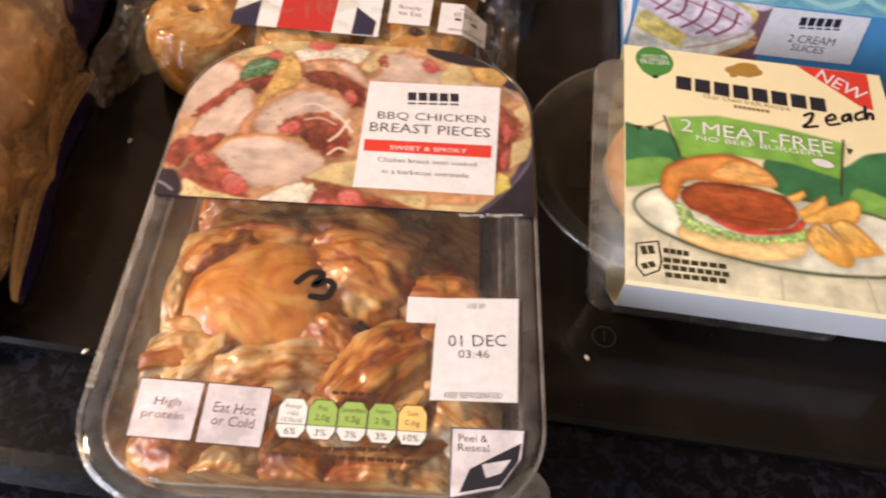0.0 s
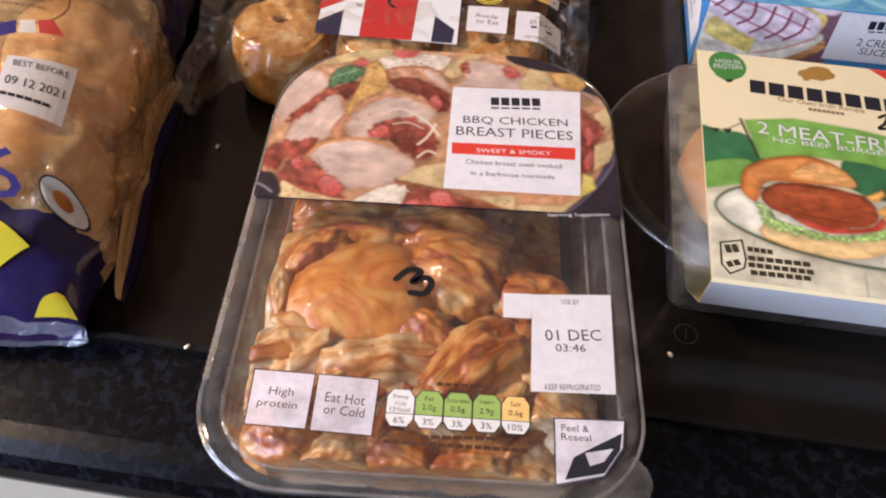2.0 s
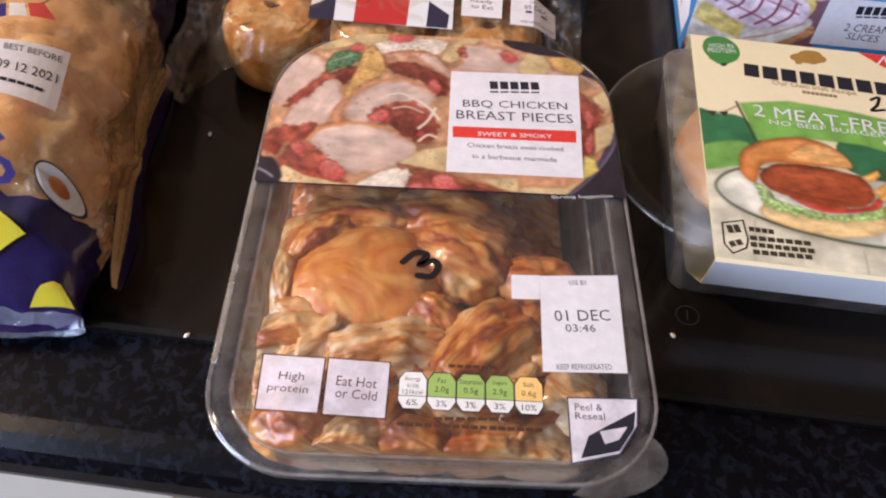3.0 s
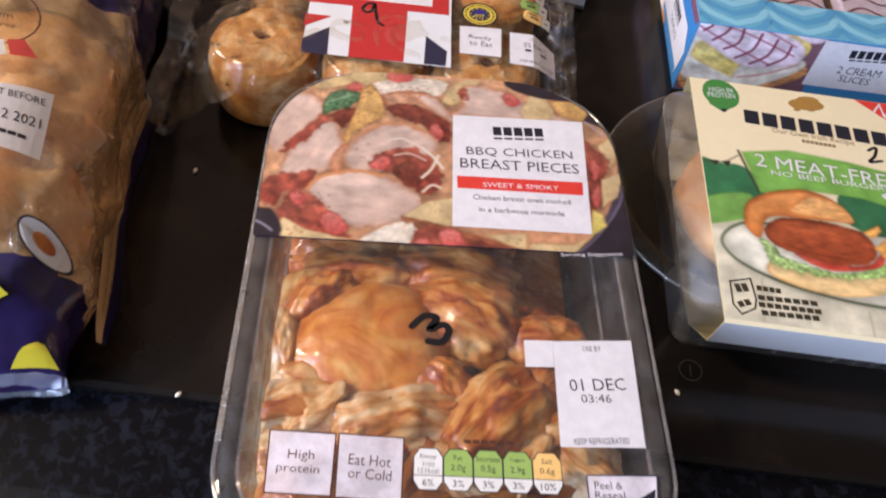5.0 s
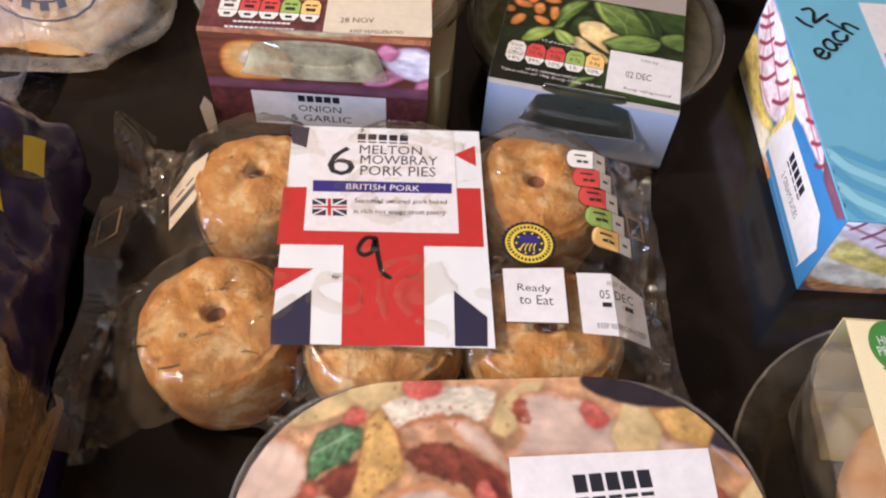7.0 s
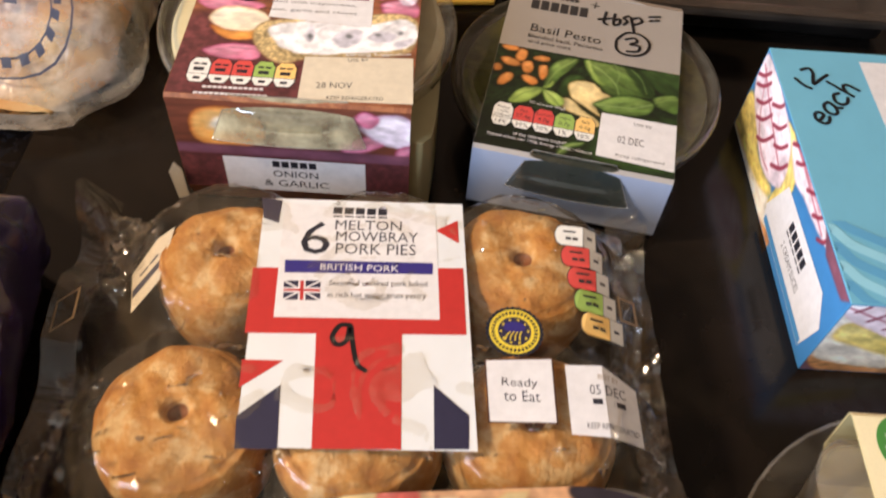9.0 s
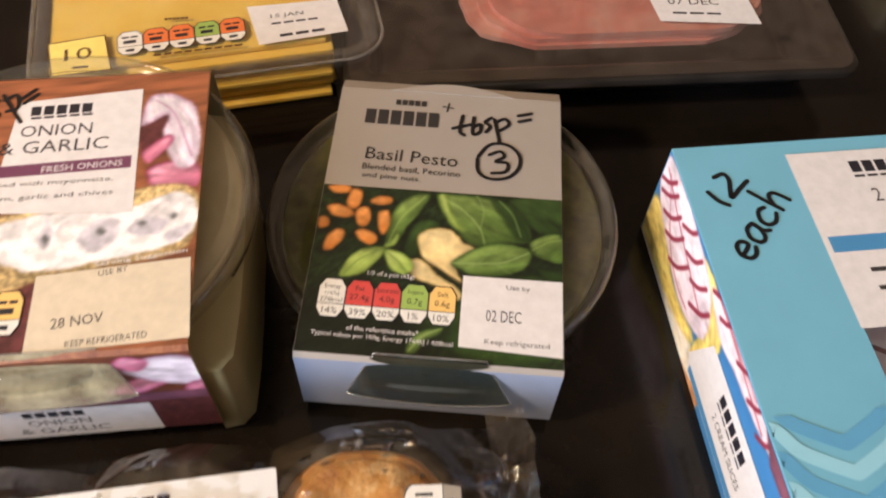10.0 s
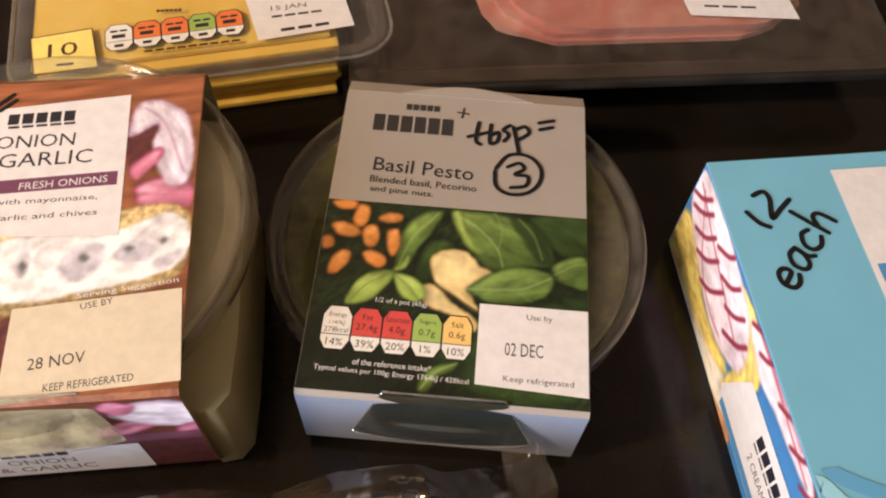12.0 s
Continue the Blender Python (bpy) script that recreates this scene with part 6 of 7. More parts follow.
M["smokelip"] = clear("dark_clear_lip", (0.35, 0.37, 0.33, 1), 1.9, 0.06, 0.05, 40.0, haze=0.3, haze_col=rgb(50, 58, 50))
M["palelip"] = clear("pale_clear_lip", (0.8, 0.8, 0.74, 1), 1.35, 0.2, 0.1, 40.0, haze=0.6, haze_col=rgb(186, 180, 150))
lip(sleeve, 0.033, 0.050, -0.0572, -0.0625, 0.0385, 0.0215, M["smokelip"])

on = pot("dip_pot", -0.1345, 0.4845, 0, 0.0612, 0.0572, "dipfill", "round clear pot of onion and garlic dip in a printed sleeve", "food pot", "pale cream dip", 0.70, 0.80, 0.005)
prof = [(-0.030, 0.0006), (-0.048, 0.0010), (-0.0525, 0.012), (-0.0518, 0.0595), (-0.0505, 0.0607), (0.0500, 0.0607), (0.0535, 0.058), (0.0545, 0.040), (0.050, 0.0012), (0.03, 0.0006)]
sleeve = part("sleeve", band(prof, -0.0450, 0.0455, 0.0005, [0, 0, 0, 0, 0, 0, 0, 0, 0]), [M["browncard"], M["kraft"]], on, "brown card sleeve with an onion photograph")
# the photograph of onions and a bowl of dip
pic = Picture(-0.0448, 0.0453, -0.0503, 0.0499, 0.00036, (148, 90, 60), 0.30, 0.0016, 0.1, 9.0)
pic.shape("gap", (-.0469, -.0066), (-.0298, -.001), (-.0113, -.0065), (-.0068, -.0309), (.004, -.0276), (.0063, -.0559), (-.0434, -.0556), (-.0484, -.0291), shade=0, soft=0.006)
pic.shape("onion", (-.0396, .0363), (-.035, .0453), (-.0251, .0398), (-.0232, .0227), (-.0275, .0135), (-.0351, .0216))
pic.line((250, 214, 150), 0.0016, (-.0348, .0375), (-.032, .031), (-.0306, .0226), share=0.6)
pic.shape("redonion", (-.0446, .0043), (-.0388, .0089), (-.0275, .007), (-.0169, .0028), (-.0265, -.0023), (-.0391, -.001))
pic.shape("onion", (-.0364, -.0111), (-.0269, -.0137), (-.018, -.0098), (-.0173, -.0173), (-.0284, -.0187))
pic.shape("cutonion", (-.0379, -.0069), (-.0329, .0009), (-.0205, .0006), (-.0138, -.0047), (-.0178, -.0123), (-.0296, -.0132))
pic.shape("redonion", (-.0362, -.0262), (-.0277, -.0214), (-.0158, -.0221), (-.0149, -.0295), (-.0282, -.0303))
pic.shape("gap", (.0253, .0294), (.0332, .0349), (.0358, .021), (.0281, .0128))
pic.shape("redonion", (.0297, .0105), (.0429, .0123), (.0442, .0027), (.032, .0015))
pic.shape("garlic", (.0255, .0273), (.0275, .0403), (.038, .0387), (.0432, .0295), (.0436, .0119), (.0374, .0105), (.0328, .0231), (.0335, .0316))
pic.shape("redonion", (.027, .0169), (.0342, .0231), (.0359, .02), (.0296, .0118))
pic.line((156, 96, 138), 0.0006, (.0292, .0381), (.0356, .0316), (.042, .0139), share=0.6)
pic.line((200, 176, 200), 0.0008, (.0345, .0371), (.0402, .0295), (.0425, .017), share=0.6)
pic.shape("bowl", (-.0189, -.0146), (-.0152, -.0069), (-.0026, -.0031), (.0184, .0007), (.0359, .0038), (.0447, -.0004), (.0449, -.0146), (.0394, -.0215), (.0216, -.0249), (.004, -.0276), (-.0061, -.0312), (-.015, -.0245))
pic.shape("dip", (-.0131, -.0098), (.0004, -.005), (.0244, -.0046), (.0375, .0008), (.0444, -.0034), (.0441, -.014), (.034, -.0197), (.0137, -.0238), (-.0016, -.0242), (-.0104, -.0181), shade=0.25)
pic.shape("dipshade", (.0006, -.0146), (.0019, -.0065), (.0055, -.0137), (.004, -.0176), shade=0)
pic.shape("dipshade", (.0125, -.0155), (.0143, -.0092), (.0235, -.0083), (.0229, -.0146), (.017, -.0194), shade=0)
pic.shape("dipshade", (.0253, -.0119), (.0301, -.0073), (.0371, -.0101), (.0322, -.0151), shade=0)
pic.shape("dipshade", (.0362, -.0146), (.0425, -.011), (.0434, -.0137), (.039, -.0172), shade=0)
pic.shape("dip", (.0054, -.0119), (.0089, -.0083), (.0126, -.011), (.0099, -.0155), shade=0)
pic.shape("dip", (.0314, -.0064), (.0364, -.0027), (.0408, -.0064), (.037, -.0086), shade=0)
pic.shape("chive", (.0024, -.0141), (.0031, -.0119), (.0045, -.0141), (.0037, -.0158), shade=0)
pic.shape("chive", (.0171, -.0123), (.0185, -.0108), (.02, -.0123), (.0186, -.0137), shade=0)
pic.shape("chive", (.028, -.0104), (.0295, -.009), (.031, -.0104), (.0295, -.0115), shade=0)
pic.shape("chive", (.0369, -.0082), (.0382, -.0071), (.0393, -.0082), (.0381, -.0093), shade=0)
pic.onto("food_photo", sleeve, lambda u, v: (u, v, 0.0608), "printed photograph of onions and a bowl of dip")
p = Print(sleeve, flat_at(0.0608), 0.0001)
p.part("serving_note")
p.words("paper", "Serving Suggestion", .0183, -.0239, .0433, -.0208, .002)
p.part("title_label", "white paper label with product name")
p.poly("paper", (-.0131, .0399), (.0246, .0434), (.0266, -.0061), (-.0146, -.0038))
p.part("lettering")
p.bars("ink", 5, -.0094, .0358, .01, .0364, .0039)
p.bars("ink", 5, -.0089, .0328, .0104, .0336, .0009)
p.words("ink", "ONION", -.0108, .0274, .0107, .0277, .0046)
p.words("ink", "& GARLIC", -.0159, .0206, .0163, .0213, .0049)
p.poly("plum", (-.018, .0135), (.024, .0154), (.0242, .0107), (-.0175, .0091))
p.words("paper", "FRESH ONIONS", -.0019, .0117, .0215, .0129, .0024)
p.words("ink", "mixed with mayonnaise,", -.0179, .0062, .0195, .0067, .0023)
p.words("ink", "cream, garlic and chives", -.0189, .001, .0201, .0016, .0023)
p.part("nutrition_label")
p.lights(-.039, -.0376, .0013, -.0374, .0134, "white,tlred,tlred,lime,amber", ",,,,", ",,,,", ",,,,")
p.bars("paper", 12, -.0318, -.0466, -.0093, -.046, .0011)
p.bars("paper", 14, -.0345, -.05, -.0074, -.0494, .0011)
p.part("use_by_label", "cream use-by label")
p.poly("paperwarm", (.0031, -.0264), (.0444, -.0232), (.0459, -.0486), (.0036, -.0505))
p.words("ink", "USE BY", .0197, -.0269, .0275, -.0256, .0018)
p.words("ink", "28 NOV", .0094, -.0418, .0227, -.0406, .0031)
p.words("ink", "KEEP REFRIGERATED", .014, -.0481, .0348, -.0468, .002)
p.part("handwriting", "black marker scribble")
p.stroke("marker", .0013, (-.0347, .029), (-.0241, .0339))
p.stroke("marker", .0013, (-.0324, .0327), (-.0286, .0281), (-.0267, .0326), (-.0291, .0369))
p.stroke("marker", .0013, (-.0249, .0305), (-.0256, .0412), (-.022, .0336), (-.024, .0305))
p.stroke("marker", .0013, (-.0198, .0411), (-.0228, .0379), (-.0187, .0351), (-.0213, .0326))
p.stroke("marker", .0013, (-.0188, .0433), (-.0115, .0314))
p.stroke("marker", .0013, (-.0181, .0411), (-.0147, .0432), (-.0134, .0378), (-.0167, .0363))
p.stroke("marker", .0013, (-.0129, .0415), (-.0092, .0454))
p.stroke("marker", .0013, (-.0119, .0393), (-.0082, .0432))
p.stroke("marker", .0012, (-.0346, .0146), (-.0338, .0213), (-.0291, .0236), (-.0225, .0223), (-.0185, .017), (-.0187, .0104), (-.0226, .0059), (-.028, .006), (-.0323, .0095), (-.0347, .0153))
p.stroke("marker", .0012, (-.03, .0153), (-.0272, .018), (-.0246, .0144), (-.029, .0106), (-.0228, .0105))
p.done()
pic = Picture(-0.0448, 0.0453, 0.0122, 0.0592, 0.0004, (112, 62, 46), 0.25, 0.0016, 0.1, 8.0)
pic.shape("onion", (-0.038, 0.042), (-0.036, 0.053), (-0.024, 0.057), (-0.012, 0.052), (-0.010, 0.042), (-0.020, 0.035), (-0.032, 0.036))
pic.shape("cutonion", (-0.031, 0.046), (-0.028, 0.052), (-0.020, 0.052), (-0.017, 0.047), (-0.023, 0.043), shade=0, soft=0.004)
pic.shape("redonion", (0.018, 0.040), (0.024, 0.036), (0.036, 0.042), (0.040, 0.047), (0.030, 0.047))
pic.shape("garlic", (0.026, 0.050), (0.030, 0.056), (0.042, 0.058), (0.050, 0.050), (0.046, 0.042), (0.036, 0.042))
pic.shape("redonion", (0.024, 0.054), (0.030, 0.050), (0.034, 0.056), (0.028, 0.059))
pic.shape("redonion", (0.040, 0.040), (0.050, 0.044), (0.050, 0.038), (0.042, 0.034))
pic.shape("plumcard", (-0.046, 0.037), (0.047, 0.037), (0.047, 0.0315), (-0.046, 0.0315), shade=0, round_off=False)
pic.shape("gap", (-0.046, 0.0314), (0.047, 0.0314), (0.047, 0.010), (-0.046, 0.010), shade=0, round_off=False)
pic.onto("front_print", sleeve, lambda u, v: (u, -0.0520 - 0.0007 * (0.0565 - v) / 0.0445, v), "onion photograph on the front fold")
p = Print(sleeve, lambda u, v, h: (u, -0.0520 - 0.0007 * (0.0565 - v) / 0.0445 - h, v), 0.0002)
p.part("front_label", "white label strip")
p.poly("paper", (-0.028, 0.0125), (0.028, 0.0125), (0.028, 0.0310), (-0.028, 0.0310))
p.bars("ink", 5, -0.009, 0.0280, 0.009, 0.0280, 0.0034)
p.words("ink", "ONION", -0.009, 0.0225, 0.009, 0.0225, 0.0036)
p.words("ink", "& GARLIC", -0.013, 0.0170, 0.013, 0.0170, 0.0036)
p.done()
lip(sleeve, 0.044, 0.058, -0.0500, -0.0560, 0.0600, 0.0425, M["palelip"])
gusset = [(0.0440, -0.0500), (0.0500, -0.0492), (0.0535, -0.0450), (0.0548, -0.0300), (0.0553, -0.0100), (0.0553, 0.0150), (0.0535, 0.0350), (0.0460, 0.0480)]
bm = grid_mesh(28, 4, lambda u, v: tuple(Vector(gusset[min(6, int(u * 7))]).lerp(Vector(gusset[min(6, int(u * 7)) + 1]), u * 7 - min(6, int(u * 7)))) + (0.001 + 0.0405 * v,))
part("side_flap", bm, M["kraft"], sleeve, "bare beige card side wall", True)
# Added beige shelf that covers the shaded gap beside the tub.
bm = grid_mesh(28, 4, lambda u, v: tuple(Vector(gusset[min(6, int(u * 7))]).lerp(Vector(gusset[min(6, int(u * 7)) + 1]), u * 7 - min(6, int(u * 7))) - Vector((0.0130 * v, 0))) + (0.0415 + 0.0030 * v,))
part("gap_shelf", bm, M["kraft"], sleeve, "beige card shelf added over the shaded gap", True)
bm = bmesh.new()
tabp = [(-0.0455, 0.006), (-0.0500, 0.004), (-0.0510, 0.020), (-0.0480, 0.026), (-0.0455, 0.022)]
loops(bm, [[(x, -0.0530, z) for x, z in tabp], [(x, -0.0535, z) for x, z in tabp]], True, True)
part("side_flap", bm, M["paperwarm"], sleeve, "bare card side flap")

# carton of cream slices with a window in its top
cb = thing("cream_slice_carton", 0.0645, 0.3705, 0.0, 0.6, "sky-blue card carton of cream slices with a window", "carton")
BW, BD, BH = 0.162, 0.1325, 0.0450
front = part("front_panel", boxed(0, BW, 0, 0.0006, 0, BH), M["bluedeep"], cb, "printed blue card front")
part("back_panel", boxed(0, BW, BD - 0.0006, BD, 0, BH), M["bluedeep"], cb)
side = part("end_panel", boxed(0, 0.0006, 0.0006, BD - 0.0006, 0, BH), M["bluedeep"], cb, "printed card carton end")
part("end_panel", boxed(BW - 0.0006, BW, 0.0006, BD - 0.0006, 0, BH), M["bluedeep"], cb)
part("base_panel", boxed(0.0006, BW - 0.0006, 0.0006, BD - 0.0006, 0.0004, 0.001), M["bluedeep"], cb)
WX0, WX1, WV0, WV1 = 0.0385, 0.140, 0.026, 0.112
bm = bmesh.new()
for a, b, c, d in ((0, BW, 0, WV0), (0, BW, WV1, BD), (0, WX0, WV0, WV1), (WX1, BW, WV0, WV1)):
    box_into(bm, a, b, c, d, BH, BH + 0.0006)
bmesh.ops.remove_doubles(bm, verts=bm.verts, dist=1e-6)
top = part("top_panel", bm, M["bluecard"], cb, "sky-blue printed top with a cut window")
part("window_film", boxed(WX0 - 0.002, WX1 + 0.002, WV0 - 0.002, WV1 + 0.002, BH - 0.0005, BH - 0.0003), M["film"], cb, "clear window film")
for k in range(2):
    cs = thing("cream_slice", 0.0645 + 0.030 + 0.060 * k, 0.3705 + 0.012, 0.001, 0.6, "iced cream slice with feathered chocolate lines", "cake slice", "cream slices in the carton")
    part("pastry", boxed(0, 0.052, 0, 0.105, 0.0005, 0.026, 0.003), M["pastry"], cs)
    ice = part("icing", boxed(0.0005, 0.0515, 0.0005, 0.1045, 0.026, 0.034, 0.002), M["icing"], cs)
    p = Print(ice, flat_at(0.034), 0.0002)
    p.part("feathering", "chocolate feathered lines")
    for j in range(9):
        v = 0.008 + 0.0112 * j
        p.stroke("choc", 0.0018, (0.003, v), (0.013, v + 0.006), (0.026, v), (0.039, v + 0.006), (0.049, v))
    p.done()
p = Print(top, flat_at(BH + 0.0006), 0.0001)
p.part("chevron_print", "pale blue feathered chevrons")
p.clip = [(0.0004, 0.0004), (BW - 0.0004, 0.0004), (BW - 0.0004, WV0 - 0.0004), (0.0004, WV0 - 0.0004)]
for zone in range(2):
    for j in range(5):
        for k in range(5):
            u, v = -0.0185 + 0.0380 * k, -0.006 + 0.0082 * j
            p.stroke("bluelight" if j % 2 else "bluemid", 0.0042, (u, v), (u + 0.007, v + 0.0035), (u + 0.0135, v + 0.0075), (u + 0.0190, v + 0.0140), (u + 0.0245, v + 0.0075), (u + 0.031, v + 0.0035), (u + 0.038, v))
    p.clip = [(0.0004, WV0 - 0.0004), (WX0 - 0.0004, WV0 - 0.0004), (WX0 - 0.0004, WV0 + 0.010), (0.0004, WV0 + 0.010)]
p.clip = None
p.part("title_label", "white paper label with product name")
p.poly("paper", (0.0375, 0.060), (0.125, 0.060), (0.125, 0.1265), (0.0375, 0.1265))
p.part("lettering")
p.bars("ink", 5, 0.0575, 0.1195, 0.080, 0.1195, 0.0048)
p.bars("ink", 5, 0.0575, 0.1155, 0.080, 0.1155, 0.001)
p.words("inkgrey", "2 CREAM", 0.061, 0.1075, 0.087, 0.1075, 0.0055)
p.words("inkgrey", "SLICES", 0.066, 0.1000, 0.087, 0.1000, 0.0050)
p.poly("bluedeep", (0.0395, 0.0865), (0.123, 0.0865), (0.123, 0.0925), (0.0395, 0.0925))
p.bars("inkgrey", 9, 0.048, 0.0795, 0.110, 0.0795, 0.0016)
p.bars("inkgrey", 8, 0.048, 0.0730, 0.110, 0.0730, 0.0016)
p.part("handwriting", "black marker writing")
p.stroke("marker", .0016, (.0067, .1131), (.0094, .1091), (.0121, .1074))
p.stroke("marker", .0016, (.0104, .1189), (.0139, .1201), (.0151, .1174), (.0143, .1136), (.0139, .1103), (.0173, .1134), (.021, .1166))
p.stroke("marker", .0015, (.0105, .088), (.0134, .0918), (.0114, .0932), (.0096, .0916), (.01, .0884), (.0127, .0868), (.0148, .0882), (.0155, .0908))
p.stroke("marker", .0015, (.017, .0996), (.0149, .0977), (.0151, .0941), (.0179, .0924), (.0197, .0941), (.019, .0976), (.0171, .0997))
p.stroke("marker", .0015, (.0173, .0994), (.02, .0968), (.0222, .0966))
p.stroke("marker", .0015, (.0231, .1055), (.0207, .1042), (.0204, .1005), (.0225, .0987), (.0252, .0998), (.0263, .1029))
p.stroke("marker", .0015, (.02, .1123), (.0247, .1078), (.029, .104))
p.stroke("marker", .0015, (.0267, .1062), (.0261, .1099), (.0283, .1109), (.0325, .1078))
p.done()
pic = Picture(0.0004, 0.0700, 0.0004, 0.0447, 0.0004, (124, 88, 100), 0.06, 0.004)
pic.shape("flake", (-.0015, .0099), (-.0005, .017), (.0288, .0051), (.061, .0255), (.0658, .0181), (.0374, .0009), (.0094, -.001), shade=0.2)
pic.shape("cream", (-.0004, .0143), (.0002, .04), (.0321, .0227), (.0342, .0045), (.0082, .0069), shade=0)
pic.shape("custard", (.003, .0244), (.0056, .0334), (.032, .0216), (.0335, .0118), (.0126, .0189), shade=0, soft=0.002)
pic.shape("cream", (.0307, .0216), (.0596, .0298), (.062, .0219), (.0348, .004), shade=0)
pic.line((206, 130, 120), 0.0012, (.0321, .0133), (.0462, .0182), (.0601, .0264), share=0.7)
pic.shape("custard", (.027, .0502), (.0441, .0505), (.0606, .0412), (.0604, .03), (.0515, .04), shade=0)
pic.shape("icing", (-.0043, .0469), (.0144, .0513), (.0295, .0493), (.0555, .0407), (.0605, .0292), (.0476, .0229), (.0328, .0212), (.0134, .0298), (.001, .0381), shade=0.2)
pic.shape("icing", (.0443, .0496), (.0564, .0544), (.064, .0522), (.0685, .0444), (.0601, .0411), shade=0.1)
pic.line((150, 70, 88), 0.0008, (.0024, .0472), (.0256, .0422), (.0559, .0315), share=0.9)
pic.line((150, 70, 88), 0.0008, (.0007, .043), (.0207, .0337), (.0452, .0241), share=0.9)
pic.line((150, 70, 88), 0.0008, (.0134, .0497), (.0346, .0453), (.0546, .0375), share=0.8)
pic.line((122, 46, 66), 0.0013, (.0038, .0406), (.0072, .0442), (.0074, .0476))
pic.line((122, 46, 66), 0.0013, (.0103, .0353), (.0152, .0403), (.0171, .0455))
pic.line((122, 46, 66), 0.0013, (.0181, .0306), (.0243, .0359), (.0235, .0467))
pic.line((122, 46, 66), 0.0013, (.026, .0258), (.0331, .0324), (.0341, .0428))
pic.line((122, 46, 66), 0.0013, (.0349, .0232), (.0422, .03), (.0434, .0405))
pic.line((122, 46, 66), 0.0013, (.0447, .0235), (.0515, .0296), (.052, .0375))
pic.line((150, 70, 88), 0.0008, (.0469, .0486), (.0565, .0469), (.067, .0454), share=0.9)
pic.onto("front_print", front, lambda u, v: (u, -0.0001, v), "printed cream slice on the carton front")
p = Print(front, lambda u, v, h: (u - 0.0645, -h, min(v, 0.0446)), 0.0003)
p.part("front_label", "white label with product name")
p.poly("paper", (.1322, .0443), (.1817, .0442), (.1839, .0146), (.1323, .0143))
p.bars("ink", 5, .1478, .0377, .1689, .0391, .0051)
p.bars("ink", 5, .149, .0338, .1697, .0354, .001)
p.words("inkgrey", "2 CREAM", .1465, .027, .1702, .0275, .0048)
p.words("inkgrey", "SLICES", .1498, .0217, .167, .0214, .0043)
p.done()
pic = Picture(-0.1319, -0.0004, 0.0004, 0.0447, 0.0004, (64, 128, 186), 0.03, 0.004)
pic.shape("flake", (-.0979, .0047), (-.0697, .0054), (-.0598, .012), (-.0617, -.0073), (-.1025, -.0144), shade=0)
pic.shape("cream", (-.1317, .0009), (-.1333, .0097), (-.1159, .0114), (-.0979, .0071), (-.0782, .0119), (-.0663, .0111), (-.0676, .0025), (-.0983, -.0032), (-.1231, -.0047), shade=0)
pic.shape("custard", (-.1343, .004), (-.1305, .0228), (-.1166, .0216), (-.0969, .0132), (-.0784, .0163), (-.0771, .0111), (-.0979, .0047), (-.1235, .002), shade=0, soft=0.002)
pic.shape("custard", (-.0958, .0406), (-.0773, .0442), (-.0638, .0338), (-.0636, .011), (-.0739, .0087), (-.0748, .0217), (-.0778, .0329), shade=0.2)
pic.shape("icing", (-.1301, .0273), (-.1308, .044), (-.0928, .0433), (-.0768, .0366), (-.0721, .0223), (-.089, .0138), (-.1107, .0179), shade=0.2)
pic.shape("icing", (-.0808, .0415), (-.0693, .0449), (-.0546, .0468), (-.0348, .0461), (-.0235, .0422), (-.0363, .0389), (-.0542, .0367), (-.066, .0348), shade=0.1)
pic.line((164, 74, 92), 0.0009, (-.1295, .039), (-.1118, .0336), (-.096, .0299), (-.0789, .026), share=0.9)
pic.line((164, 74, 92), 0.0009, (-.1265, .0393), (-.111, .0219), (-.098, .0164), (-.0866, .0172), share=0.7)
pic.line((140, 50, 70), 0.0016, (-.1316, .0323), (-.1256, .0359), (-.1212, .0414))
pic.line((140, 50, 70), 0.0016, (-.1284, .0288), (-.1219, .0331), (-.1172, .0391))
pic.line((140, 50, 70), 0.0016, (-.1221, .0249), (-.1154, .029), (-.1108, .0358))
pic.line((140, 50, 70), 0.0016, (-.1158, .0209), (-.1093, .0251), (-.1044, .0326))
pic.line((140, 50, 70), 0.0016, (-.1075, .0164), (-.1007, .0207), (-.0954, .029))
pic.line((140, 50, 70), 0.0016, (-.1081, .0355), (-.1018, .0397), (-.0992, .0432))
pic.line((140, 50, 70), 0.0016, (-.0998, .0316), (-.0937, .035), (-.0903, .0402))
pic.line((140, 50, 70), 0.0016, (-.0915, .0277), (-.0859, .0314), (-.0821, .0369))
pic.line((140, 50, 70), 0.0018, (-.0863, .0211), (-.0788, .0267), (-.0754, .0325))
pic.line((164, 74, 92), 0.0009, (-.0776, .0437), (-.063, .0435), (-.0475, .042), (-.0328, .0407), share=0.9)
pic.line((164, 74, 92), 0.0009, (-.0737, .0449), (-.0572, .044), (-.041, .0441), share=0.7)
pic.line((140, 50, 70), 0.0016, (-.0791, .0413), (-.0753, .044), (-.0732, .0473))
pic.line((140, 50, 70), 0.0016, (-.0704, .0396), (-.0663, .0426), (-.0641, .047))
pic.line((140, 50, 70), 0.0016, (-.0551, .0407), (-.0497, .0446), (-.0486, .0484))
pic.line((140, 50, 70), 0.0016, (-.0439, .0392), (-.0389, .0433), (-.0381, .0469))
pic.line((140, 50, 70), 0.0016, (-.034, .0372), (-.0298, .0405), (-.0289, .0445))
